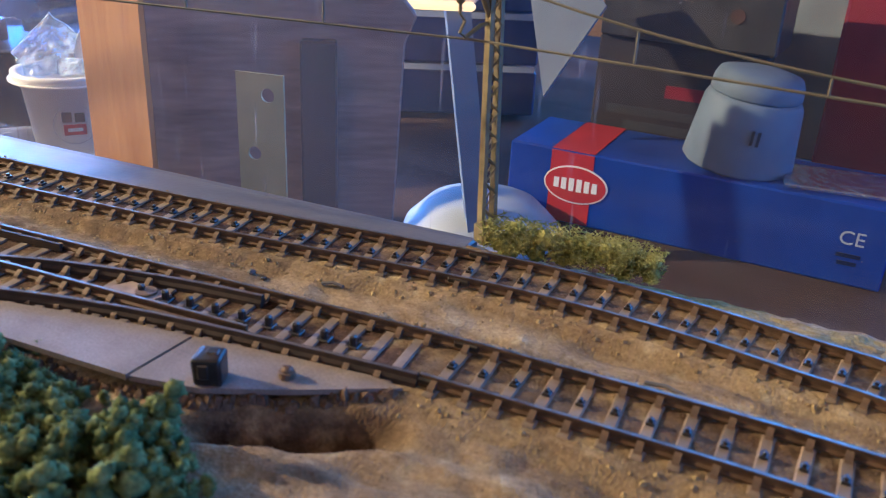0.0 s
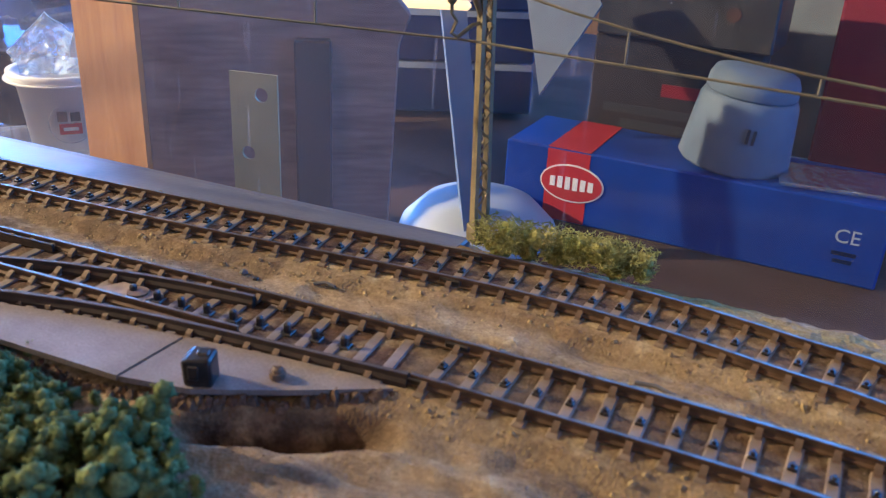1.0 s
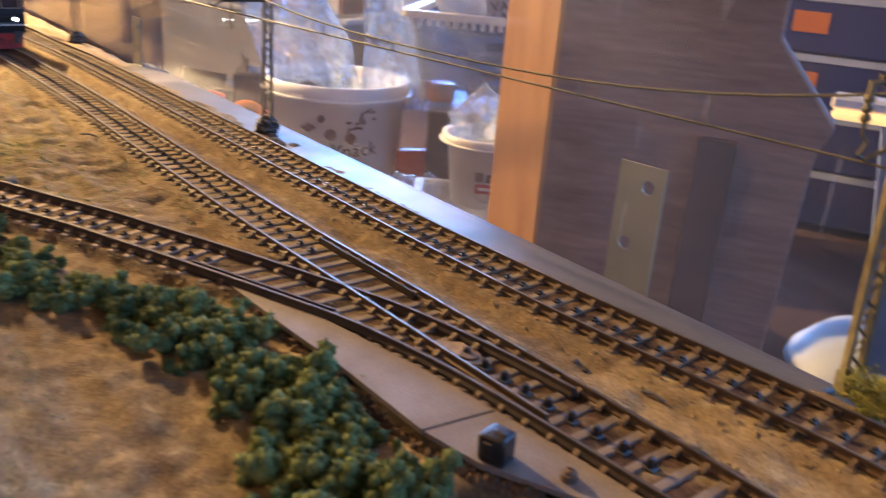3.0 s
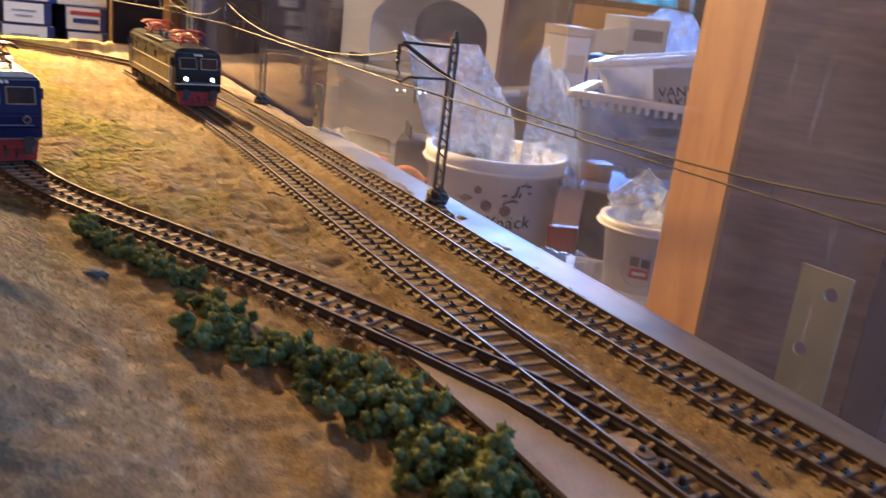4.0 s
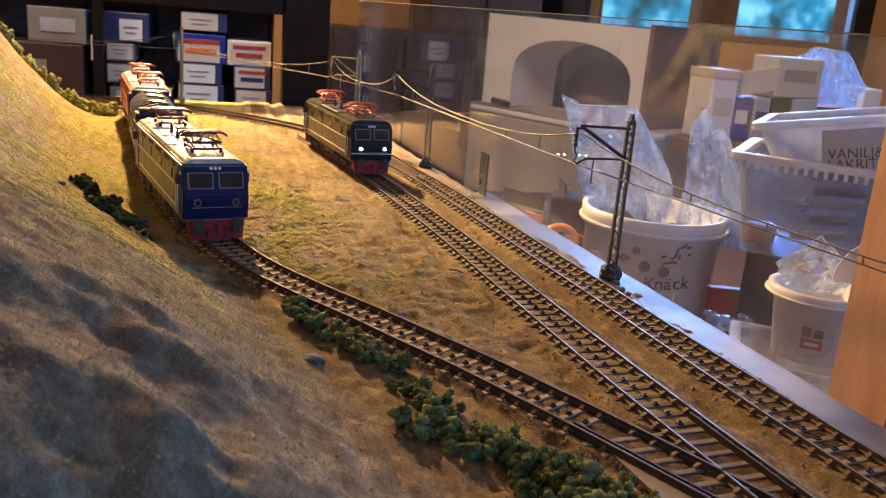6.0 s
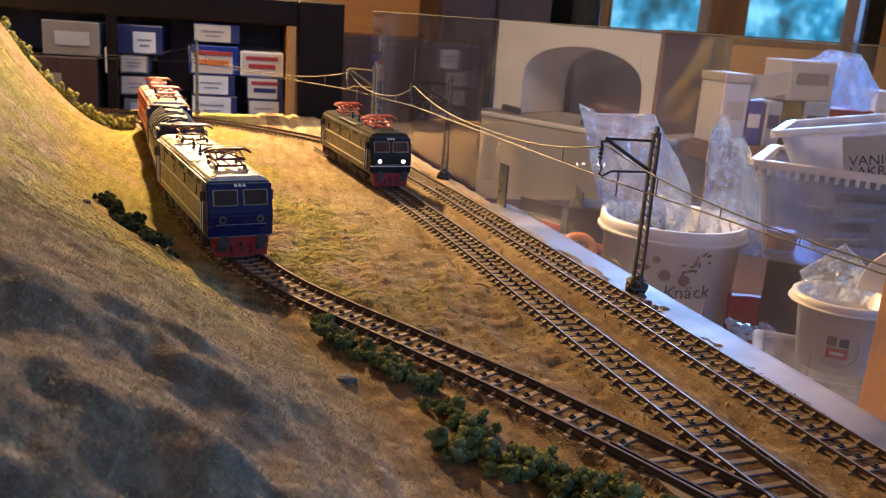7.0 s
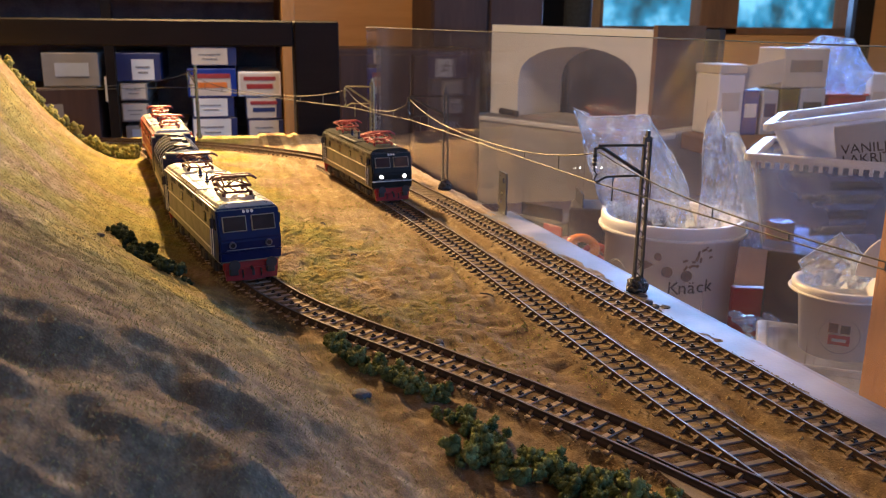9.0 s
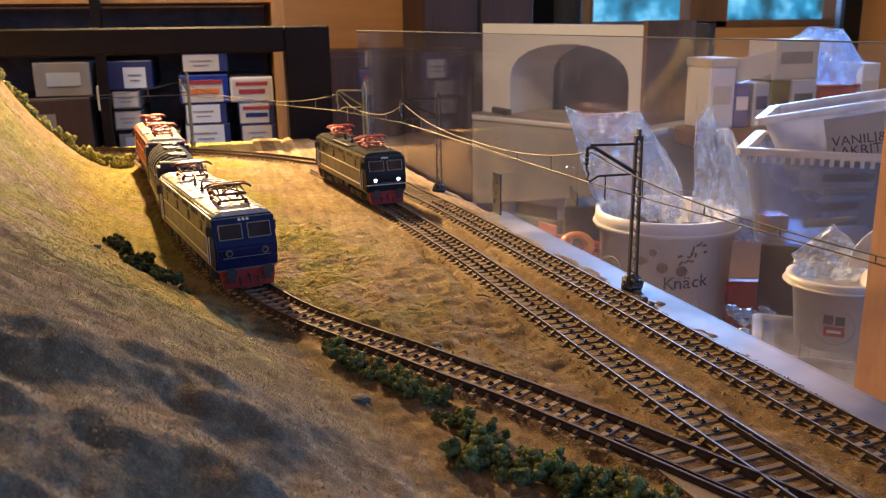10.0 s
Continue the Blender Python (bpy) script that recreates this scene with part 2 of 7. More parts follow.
def ground_mat():
    """Sand and scatter: tan sand, ochre turf, green flock and brown soil in patches, with coarse grains."""
    m, n, k, p = node_mat("sand_scatter")
    co = n.new("ShaderNodeTexCoord")

    def tex(s, d=5.0, dist=0.0):
        t = n.new("ShaderNodeTexNoise")
        t.inputs["Scale"].default_value, t.inputs["Detail"].default_value, t.inputs["Distortion"].default_value = s, d, dist
        k.new(co.outputs["Object"], t.inputs["Vector"])
        return t.outputs["Fac"]

    def rng(v, lo, hi, a=0.0, b=1.0):
        r = n.new("ShaderNodeMapRange")
        r.inputs["From Min"].default_value, r.inputs["From Max"].default_value = lo, hi
        r.inputs["To Min"].default_value, r.inputs["To Max"].default_value = a, b
        k.new(v, r.inputs["Value"])
        return r.outputs[0]

    def mix(f, a, b, mode='MIX'):
        x = n.new("ShaderNodeMix")
        x.data_type, x.blend_type = 'RGBA', mode
        k.new(f, x.inputs["Factor"]) if not isinstance(f, float) else setattr(x.inputs["Factor"], "default_value", f)
        for s, v in (("A", a), ("B", b)):
            if isinstance(v, tuple):
                x.inputs[s].default_value = (*v, 1)
            else:
                k.new(v, x.inputs[s])
        return x.outputs["Result"]
    layer = n.new("ShaderNodeAttribute")
    layer.attribute_name = "cover"
    sep = n.new("ShaderNodeSeparateColor")
    k.new(layer.outputs["Color"], sep.inputs[0])
    col = mix(rng(tex(28, 6), 0.35, 0.65), (0.42, 0.32, 0.19), (0.34, 0.25, 0.145))
    col = mix(rng(tex(75, 5), 0.52, 0.70), col, (0.31, 0.23, 0.13))
    col = mix(rng(tex(120, 3), 0.58, 0.70), col, (0.52, 0.43, 0.28))
    # green flock where the cover says turf

    def times(a, b):
        t = n.new("ShaderNodeMath")
        t.operation = 'MULTIPLY'
        k.new(a, t.inputs[0])
        k.new(b, t.inputs[1])
        return t.outputs[0]
    turf = mix(rng(tex(55, 4), 0.4, 0.62), (0.29, 0.28, 0.065), (0.43, 0.35, 0.09))
    col = mix(times(sep.outputs["Green"], rng(tex(17, 8, 0.4), 0.41, 0.53)), col, turf)
    # dark patch painted for the shadow ahead of the blue locomotive
    loco_shadow = mix(rng(tex(90, 4), 0.4, 0.62), (0.04, 0.055, 0.042), (0.09, 0.095, 0.065))
    col = mix(times(sep.outputs["Blue"], rng(tex(65, 5), 0.36, 0.56)), col, loco_shadow)
    # dark flock bands that also paint in the shade of the hill folds
    band = n.new("ShaderNodeMapping")
    band.inputs["Scale"].default_value = (1.0, 0.42, 1.0)
    band.inputs["Rotation"].default_value = (0, 0, 0.25)
    k.new(co.outputs["Object"], band.inputs[0])
    bt = n.new("ShaderNodeTexNoise")
    bt.inputs["Scale"].default_value, bt.inputs["Detail"].default_value, bt.inputs["Roughness"].default_value = 24.0, 7.0, 0.6
    k.new(band.outputs[0], bt.inputs["Vector"])
    slate = mix(rng(tex(200, 4), 0.4, 0.62), (0.020, 0.023, 0.030), (0.060, 0.055, 0.050))
    col = mix(times(layer.outputs["Alpha"], rng(tex(18, 5), 0.2, 0.6, 0.0, 0.5)), col, (0.22, 0.185, 0.125))
    col = mix(times(layer.outputs["Alpha"], rng(bt.outputs["Fac"], 0.42, 0.54, 0.0, 0.42)), col, slate)
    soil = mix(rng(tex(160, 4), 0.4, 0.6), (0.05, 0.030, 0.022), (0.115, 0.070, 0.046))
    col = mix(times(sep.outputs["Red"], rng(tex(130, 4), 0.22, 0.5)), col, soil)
    comb = n.new("ShaderNodeMapping")
    comb.inputs["Rotation"].default_value, comb.inputs["Scale"].default_value = (0, 0, 0.10), (0.09, 1.0, 1.0)
    k.new(co.outputs["Object"], comb.inputs[0])
    st = n.new("ShaderNodeTexNoise")
    st.inputs["Scale"].default_value, st.inputs["Detail"].default_value = 170.0, 6.0
    k.new(comb.outputs[0], st.inputs["Vector"])
    col = mix(0.5, col, mix(rng(st.outputs["Fac"], 0.36, 0.56), (0.62, 0.52, 0.42), (1.06, 1.06, 1.06)), 'MULTIPLY')
    grain = tex(1500, 2)
    cell = n.new("ShaderNodeTexVoronoi")
    cell.inputs["Scale"].default_value = 1300.0
    k.new(co.outputs["Object"], cell.inputs["Vector"])
    sepc = n.new("ShaderNodeSeparateColor")
    k.new(cell.outputs["Color"], sepc.inputs[0])
    col = mix(0.4, col, mix(sepc.outputs["Red"], (0.55, 0.50, 0.45), (1.3, 1.28, 1.25)), 'MULTIPLY')
    col = mix(0.2, col, mix(rng(tex(620, 4), 0.38, 0.60), (0.50, 0.44, 0.36), (1.10, 1.10, 1.08)), 'MULTIPLY')
    col = mix(0.22, col, mix(rng(tex(300, 5), 0.34, 0.62), (0.55, 0.50, 0.44), (1.0, 1.0, 1.0)), 'MULTIPLY')
    col = mix(0.45, col, mix(rng(tex(16, 6, 0.6), 0.38, 0.62), (0.72, 0.60, 0.48), (1.0, 1.0, 1.0)), 'MULTIPLY')
    col = mix(0.3, col, mix(rng(grain, 0.35, 0.65), (0.6, 0.57, 0.55), (1.0, 1.0, 1.0)), 'MULTIPLY')
    k.new(col, p.inputs["Base Color"])
    p.inputs["Roughness"].default_value = 0.95
    p.inputs["Specular IOR Level"].default_value = 0.15
    b1, b2 = n.new("ShaderNodeBump"), n.new("ShaderNodeBump")
    b1.inputs["Strength"].default_value, b1.inputs["Distance"].default_value = 0.4, 0.0006
    b2.inputs["Strength"].default_value, b2.inputs["Distance"].default_value = 0.6, 0.004
    k.new(cell.outputs["Distance"], b1.inputs["Height"])
    k.new(tex(230, 3), b2.inputs["Height"])
    k.new(rng(sep.outputs["Green"], 0.55, 0.9, 0.13, 0.9), b2.inputs["Strength"])
    k.new(b2.outputs[0], b1.inputs["Normal"])
    k.new(b1.outputs[0], p.inputs["Normal"])
    return m


def trees_mat():
    m, n, k, p = node_mat("garden_outside")
    co = n.new("ShaderNodeTexCoord")
    t = n.new("ShaderNodeTexNoise")
    t.inputs["Scale"].default_value, t.inputs["Detail"].default_value = 5.0, 9.0
    k.new(co.outputs["Object"], t.inputs["Vector"])
    r = n.new("ShaderNodeValToRGB")
    e = r.color_ramp.elements
    e[0].position, e[0].color = 0.36, (0.008, 0.07, 0.12, 1)
    e[1].position, e[1].color = 0.66, (0.24, 0.68, 1.0, 1)
    mid = e.new(0.5)
    mid.color = (0.03, 0.27, 0.50, 1)
    k.new(t.outputs["Fac"], r.inputs[0])
    k.new(r.outputs[0], p.inputs["Emission Color"])
    p.inputs["Base Color"].default_value = (0, 0, 0, 1)
    p.inputs["Emission Strength"].default_value = 1.15
    return m


M = {
    "sand": ground_mat(),
    "rail_side": paint("rusty_rail", (0.062, 0.036, 0.021), (0.13, 0.076, 0.042), 220, 0.7, 0.25, 0.3, 1800, spec=0.3),
    "rail_dark": paint("dark_rail", (0.028, 0.017, 0.012), (0.055, 0.033, 0.022), 220, 0.7, 0.2, 0.3, 1800, spec=0.25),
    "rail_top": paint("polished_rail", (0.26, 0.235, 0.21), (0.15, 0.13, 0.115), 180, 0.46, 1.0),
    "rail_worn": paint("worn_dark_rail", (0.10, 0.072, 0.056), (0.055, 0.038, 0.03), 180, 0.65, 0.25),
    "sleeper": paint("weathered_sleeper", (0.055, 0.034, 0.025), (0.12, 0.08, 0.055), 260, 0.85, 0, 0.5, 2500, island=0.2),
    "sleeper_sand": paint("dusty_sleeper", (0.13, 0.086, 0.052), (0.23, 0.16, 0.10), 300, 0.9, 0, 0.6, 2500, island=0.18),
    "sleeper_soil": paint("buried_sleeper", (0.145, 0.10, 0.07), (0.21, 0.15, 0.105), 300, 0.9, 0, 0.6, 2500, island=0.18),
    "sleeper_grey": paint("grey_sleeper", (0.20, 0.15, 0.125), (0.13, 0.095, 0.08), 260, 0.85, 0, 0.5, 2500, island=0.15),
    "sleeper_pale": paint("pale_sleeper", (0.34, 0.25, 0.20), (0.22, 0.155, 0.12), 260, 0.85, 0, 0.5, 2500, island=0.15),
    "chair": paint("rusty_chair", (0.17, 0.10, 0.055), (0.10, 0.06, 0.035), 400, 0.7, 0.2, 0.4, 3000),
    "stud": paint("black_stud", (0.03, 0.026, 0.025), (0.06, 0.05, 0.045), 300, 0.35, 0.6),
    "plate": paint("dusty_base_plate", (0.195, 0.148, 0.122), (0.14, 0.102, 0.083), 70, 0.75, 0, 0.5, 2200, c3=(0.27, 0.20, 0.13), fine=0.2),
    "strip": paint("pale_board_edge", (0.12, 0.112, 0.12), (0.09, 0.083, 0.09), 25, 0.45, 0, 0.15, 600, c3=(0.42, 0.36, 0.30)),
    "mast": paint("brown_mast", (0.20, 0.155, 0.075), (0.12, 0.092, 0.048), 160, 0.5, 0.4, 0.2, 1200),
    "mast_dark": paint("dark_mast", (0.045, 0.04, 0.035), (0.085, 0.075, 0.06), 160, 0.45, 0.4, 0.2, 1200),
    "mast_green": paint("olive_mast", (0.30, 0.27, 0.13), (0.20, 0.18, 0.09), 160, 0.5, 0.3),
    "wire": paint("bronze_wire", (0.20, 0.175, 0.13), (0.13, 0.115, 0.085), 120, 0.6, 0.3, spec=0.3),
    "steel": paint("brass_bracket", (0.46, 0.39, 0.18), (0.35, 0.295, 0.135), 60, 0.45, 0.35, 0.1, 900),
    "bush": paint("green_foam", (0.045, 0.066, 0.024), (0.20, 0.215, 0.076), 160, 0.95, 0, 0.8, 1800, fine=0.35, spec=0.1, island=0.18),
    "bush_dark": paint("dark_foam", (0.022, 0.036, 0.022), (0.045, 0.06, 0.03), 160, 0.95, 0, 0.8, 1800, fine=0.35, spec=0.1, island=0.2),
    "bush_dry": paint("dry_lichen", (0.21, 0.21, 0.055), (0.36, 0.32, 0.10), 180, 0.95, 0, 0.8, 1800, fine=0.3, spec=0.1, island=0.15),
    "flock_tan": paint("tan_flock", (0.38, 0.325, 0.14), (0.26, 0.225, 0.095), 45, 0.95, 0, 0, 1800, fine=0.25, spec=0.1),
    "flock_olive": paint("olive_flock", (0.25, 0.26, 0.085), (0.38, 0.33, 0.12), 40, 0.95, 0, 0, 1800, fine=0.25, spec=0.1),
    "earth": paint("dark_earth", (0.075, 0.045, 0.03), (0.13, 0.085, 0.055), 260, 0.95, 0, 0.5, 1800, fine=0.3, spec=0.1),
    "ballast": paint("ballast_clods", (0.36, 0.26, 0.12), (0.24, 0.165, 0.08), 260, 0.95, 0, 0.5, 1800, fine=0.3, spec=0.1),
    "rock": paint("dark_stone", (0.07, 0.065, 0.07), (0.14, 0.12, 0.11), 220, 0.9, 0, 0.7, 1500),
    "plexi": clear("acrylic_sheet", (0.93, 0.93, 0.96), 1.49, 0.062, scale=11.0, haze_col=(0.74, 0.67, 0.70)),
    # blue haze and white crease lines carry the window glints of the film
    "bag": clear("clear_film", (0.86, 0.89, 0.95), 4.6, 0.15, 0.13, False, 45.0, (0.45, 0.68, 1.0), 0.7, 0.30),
    "tub_clear": clear("frosted_tub", (0.70, 0.72, 0.78), 1.5, 0.62, 0.30, False, 20.0, (0.72, 0.74, 0.80)),
    "tub_thin": clear("thin_frosted_tub", (0.70, 0.74, 0.82), 1.5, 0.24, 0.3, False, 20.0, (0.52, 0.60, 0.74)),
    "bag_edge": paint("bright_film_edge", (0.70, 0.80, 0.95), (0.55, 0.66, 0.85), 200, 0.3),
    "edge": paint("sawn_acrylic_edge", (0.16, 0.165, 0.18), (0.10, 0.105, 0.12), 60, 0.9, spec=0.1),
    "table": wood("dark_table_wood", (0.045, 0.026, 0.02), (0.085, 0.052, 0.04), 'x', 16, 0.9, 9.0, 0.03),
    "pine": wood("orange_pine", (0.54, 0.275, 0.085), (0.34, 0.155, 0.045), 'z', 26, 0.5, 9.0, 0.3),
    "pine_wall": wood("pine_boards", (0.56, 0.27, 0.085), (0.42, 0.19, 0.055), 'y', 5, 0.5, 9.0, 0.3),
    "bench": wood("matt_bench_wood", (0.26, 0.15, 0.09), (0.18, 0.10, 0.06), 'y', 9, 0.85, 9.0, 0.05),
    "cupboard": wood("dark_cupboard_wood", (0.075, 0.042, 0.034), (0.04, 0.023, 0.02), 'z', 9, 0.5, 9.0, 0.3),
    "brown_wood": wood("walnut_board", (0.20, 0.13, 0.10), (0.10, 0.062, 0.05), 'x', 22, 0.5),
    "plank": wood("dark_stained_plank", (0.36, 0.225, 0.165), (0.15, 0.09, 0.072), 'x', 40, 0.6, 9.0, 0.15),
    "jar_pl": paint("bluish_plastic", (0.17, 0.215, 0.29), (0.125, 0.16, 0.225), 30, 0.6, rvar=0.05, spec=0.25),
    "black_wood": wood("black_stained_wood", (0.008, 0.0055, 0.0045), (0.015, 0.010, 0.008), 'y', 12, 0.6, 9.0, 0.12),
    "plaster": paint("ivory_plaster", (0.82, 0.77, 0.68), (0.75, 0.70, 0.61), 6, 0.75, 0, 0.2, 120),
    # ivory plaster darkened: the dim light on the hearth base is in its colour
    "plaster_dim": paint("shaded_plaster", (0.56, 0.50, 0.42), (0.44, 0.39, 0.325), 7, 0.8, 0, 0.2, 120, c3=(0.34, 0.29, 0.24)),
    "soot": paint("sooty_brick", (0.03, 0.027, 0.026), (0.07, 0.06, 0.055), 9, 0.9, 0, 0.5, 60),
    "white_pl": paint("white_plastic", (0.78, 0.76, 0.74), (0.72, 0.70, 0.69), 30, 0.38, 0, 0.05, 300, coat=0.1),
    # darkened copy of grey_card: the shade over the far boxes is in its colour
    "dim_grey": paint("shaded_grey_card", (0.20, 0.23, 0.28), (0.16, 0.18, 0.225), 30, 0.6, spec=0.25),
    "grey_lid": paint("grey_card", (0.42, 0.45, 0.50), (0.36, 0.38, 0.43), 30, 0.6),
    "card": paint("plain_card", (0.62, 0.55, 0.45), (0.54, 0.47, 0.38), 20, 0.7),
    "card_grey": paint("grey_box_card", (0.26, 0.23, 0.20), (0.21, 0.185, 0.165), 20, 0.7),
    "paper": paint("white_paper", (0.76, 0.75, 0.72), (0.68, 0.67, 0.64), 20, 0.75),
    "blue_card": paint("blue_card", (0.012, 0.045, 0.30), (0.008, 0.03, 0.22), 25, 0.5, spec=0.3),
    "navy": paint("navy_card", (0.02, 0.03, 0.12), (0.015, 0.022, 0.09), 25, 0.4),
    "red_card": paint("red_card", (0.42, 0.025, 0.03), (0.33, 0.018, 0.022), 25, 0.5, spec=0.3),
    "crimson": paint("crimson_cloth", (0.20, 0.008, 0.022), (0.15, 0.006, 0.016), 25, 0.6, spec=0.3),
    "orange_pl": paint("orange_plastic", (0.72, 0.20, 0.03), (0.62, 0.16, 0.025), 40, 0.3, coat=0.2),
    "black_pl": paint("black_plastic", (0.02, 0.02, 0.022), (0.035, 0.033, 0.035), 40, 0.42, 0, 0.1, 500),
    "dark_card": paint("charcoal_card", (0.022, 0.020, 0.026), (0.038, 0.033, 0.037), 30, 0.85, rvar=0.1, spec=0.2),
    "ink": paint("black_ink", (0.02, 0.02, 0.025), (0.03, 0.03, 0.035), 60, 0.6),
    "choc": paint("chocolate_print", (0.10, 0.05, 0.035), (0.16, 0.085, 0.06), 200, 0.5),
    "l_blue": paint("loco_blue", (0.0045, 0.010, 0.060), (0.004, 0.008, 0.045), 120, 0.42, 0, 0.04, 900, spec=0.25),
    "l_cream": paint("loco_cream", (0.21, 0.19, 0.14), (0.165, 0.15, 0.11), 120, 0.4, spec=0.35),
    "l_green": paint("loco_dark_green", (0.008, 0.010, 0.010), (0.012, 0.014, 0.013), 120, 0.45, spec=0.2),
    "l_grey": paint("loco_olive_grey", (0.038, 0.036, 0.029), (0.028, 0.027, 0.022), 120, 0.36, coat=0.15),
    "l_red": paint("loco_orange_red", (0.62, 0.085, 0.035), (0.52, 0.07, 0.03), 120, 0.35, coat=0.2),
    "l_roof": paint("loco_silver_roof", (0.66, 0.64, 0.60), (0.52, 0.50, 0.47), 140, 0.30, 0.5, 0.05, 900),
    "l_roof_dark": paint("loco_brown_roof", (0.030, 0.028, 0.024), (0.048, 0.044, 0.036), 140, 0.9, 0.0, rvar=0.05, spec=0.05),
    "l_under": paint("underframe_black", (0.018, 0.016, 0.016), (0.04, 0.033, 0.03), 220, 0.6),
    "l_white": paint("loco_white_line", (0.75, 0.72, 0.64), (0.68, 0.65, 0.58), 100, 0.4),
    "l_rim": paint("window_rim", (0.20, 0.21, 0.23), (0.15, 0.16, 0.18), 100, 0.3, 0.8),
    "l_glass": paint("dark_window", (0.012, 0.014, 0.02), (0.02, 0.022, 0.03), 100, 0.08, rvar=0.03),
    "l_copper": paint("dark_red_metal", (0.12, 0.03, 0.025), (0.075, 0.022, 0.02), 200, 0.4, 0.5),
    "l_redbar": paint("bright_red_metal", (0.42, 0.05, 0.04), (0.30, 0.035, 0.03), 200, 0.4, 0.2),
    "beam_red": paint("buffer_beam_red", (0.30, 0.022, 0.022), (0.22, 0.017, 0.017), 160, 0.4),
    "head": glow("headlight", (1.0, 0.95, 0.82), 22.0),
    "strip_lamp": glow("lit_strip_lamp", (1.0, 0.55, 0.18), 1.1),
    "trees": trees_mat(),
}


# ---- building helpers ----
def part(name, bm, material, parent=None, label=""):
    """Links a bmesh as one mesh object under a thing."""
    me = bpy.data.meshes.new(name)
    bm.to_mesh(me)
    bm.free()
    me.materials.append(material)
    ob = new(name, me)
    if parent:
        ob.parent = parent
    return tagged(ob, label)


def thing(name, label, category, m=None, group="", kind=""):
    ob = new(name)
    ob.empty_display_size = 0.01
    if m is not None:
        ob.matrix_world = m
    return tagged(ob, label, category, group, kind)


def smooth(ob):
    for f in ob.data.polygons:
        f.use_smooth = True
    return ob


def box(bm, c, s, bevel=0.0, turn=0.0, seg=1):
    r = bmesh.ops.create_cube(bm, size=1.0, matrix=pose(*c, 0, 0, turn) @ Matrix.Diagonal((*s, 1)))
    if bevel:
        es = list({e for v in r["verts"] for e in v.link_edges})
        bmesh.ops.bevel(bm, geom=es, offset=bevel, segments=seg, affect='EDGES', profile=0.6)
    return bm


def rod(bm, a, b, r, n=8, r2=None):
    a, b = Vector(a), Vector(b)
    d = b - a
    m = Matrix.Translation((a + b) / 2) @ d.to_track_quat('Z', 'Y').to_matrix().to_4x4()
    bmesh.ops.create_cone(bm, cap_ends=True, segments=n, radius1=r, radius2=r if r2 is None else r2, depth=d.length, matrix=m)
    return bm


def tube(bm, pts, r, n=6):
    """One continuous round bar through the points."""
    pts = [Vector(p) for p in pts]
    rings, up = [], None
    for i, p in enumerate(pts):
        d = (pts[min(i + 1, len(pts) - 1)] - pts[max(i - 1, 0)])
        d = d.normalized() if d.length > 1e-9 else Vector((0, 0, 1))
        if up is None:
            up = d.orthogonal().normalized()
        up = (up - d * up.dot(d)).normalized() if (up - d * up.dot(d)).length > 1e-6 else d.orthogonal().normalized()
        side = d.cross(up)
        rings.append([bm.verts.new(p + r * (math.cos(2 * math.pi * k / n) * up + math.sin(2 * math.pi * k / n) * side)) for k in range(n)])
    for a, b in zip(rings, rings[1:]):
        for k in range(n):
            bm.faces.new((a[k], a[(k + 1) % n], b[(k + 1) % n], b[k]))
    bm.faces.new(rings[0][::-1])
    bm.faces.new(rings[-1])
    return bm


def disc(bm, c, r, h, n=24, axis='Z', r2=None):
    m = Matrix.Translation(c) @ {'Z': Matrix(), 'X': Matrix.Rotation(radians(90), 4, 'Y'), 'Y': Matrix.Rotation(radians(90), 4, 'X')}[axis]
    bmesh.ops.create_cone(bm, cap_ends=True, segments=n, radius1=r, radius2=r if r2 is None else r2, depth=h, matrix=m)
    return bm


def prism(bm, outline, a, b, axis='y'):
    """A closed outline drawn in two coordinates, pushed along the third from a to b."""
    def place(u, v, w):
        return {'x': (w, u, v), 'y': (u, w, v), 'z': (u, v, w)}[axis]
    lo = [bm.verts.new(place(u, v, a)) for u, v in outline]
    hi = [bm.verts.new(place(u, v, b)) for u, v in outline]
    n = len(outline)
    for i in range(n):
        bm.faces.new((lo[i], lo[(i + 1) % n], hi[(i + 1) % n], hi[i]))
    bm.faces.new(lo[::-1])
    bm.faces.new(hi)
    bmesh.ops.recalc_face_normals(bm, faces=bm.faces[:])
    return bm


def lathe(bm, profile, n=40, c=(0, 0, 0), squash=(1, 1)):
    rings = [[bm.verts.new((c[0] + r * squash[0] * math.cos(2 * math.pi * i / n), c[1] + r * squash[1] * math.sin(2 * math.pi * i / n), c[2] + z))
              for i in range(n)] for r, z in profile]
    for a, b in zip(rings, rings[1:]):
        for i in range(n):
            bm.faces.new((a[i], a[(i + 1) % n], b[(i + 1) % n], b[i]))
    bmesh.ops.recalc_face_normals(bm, faces=bm.faces[:])
    return bm


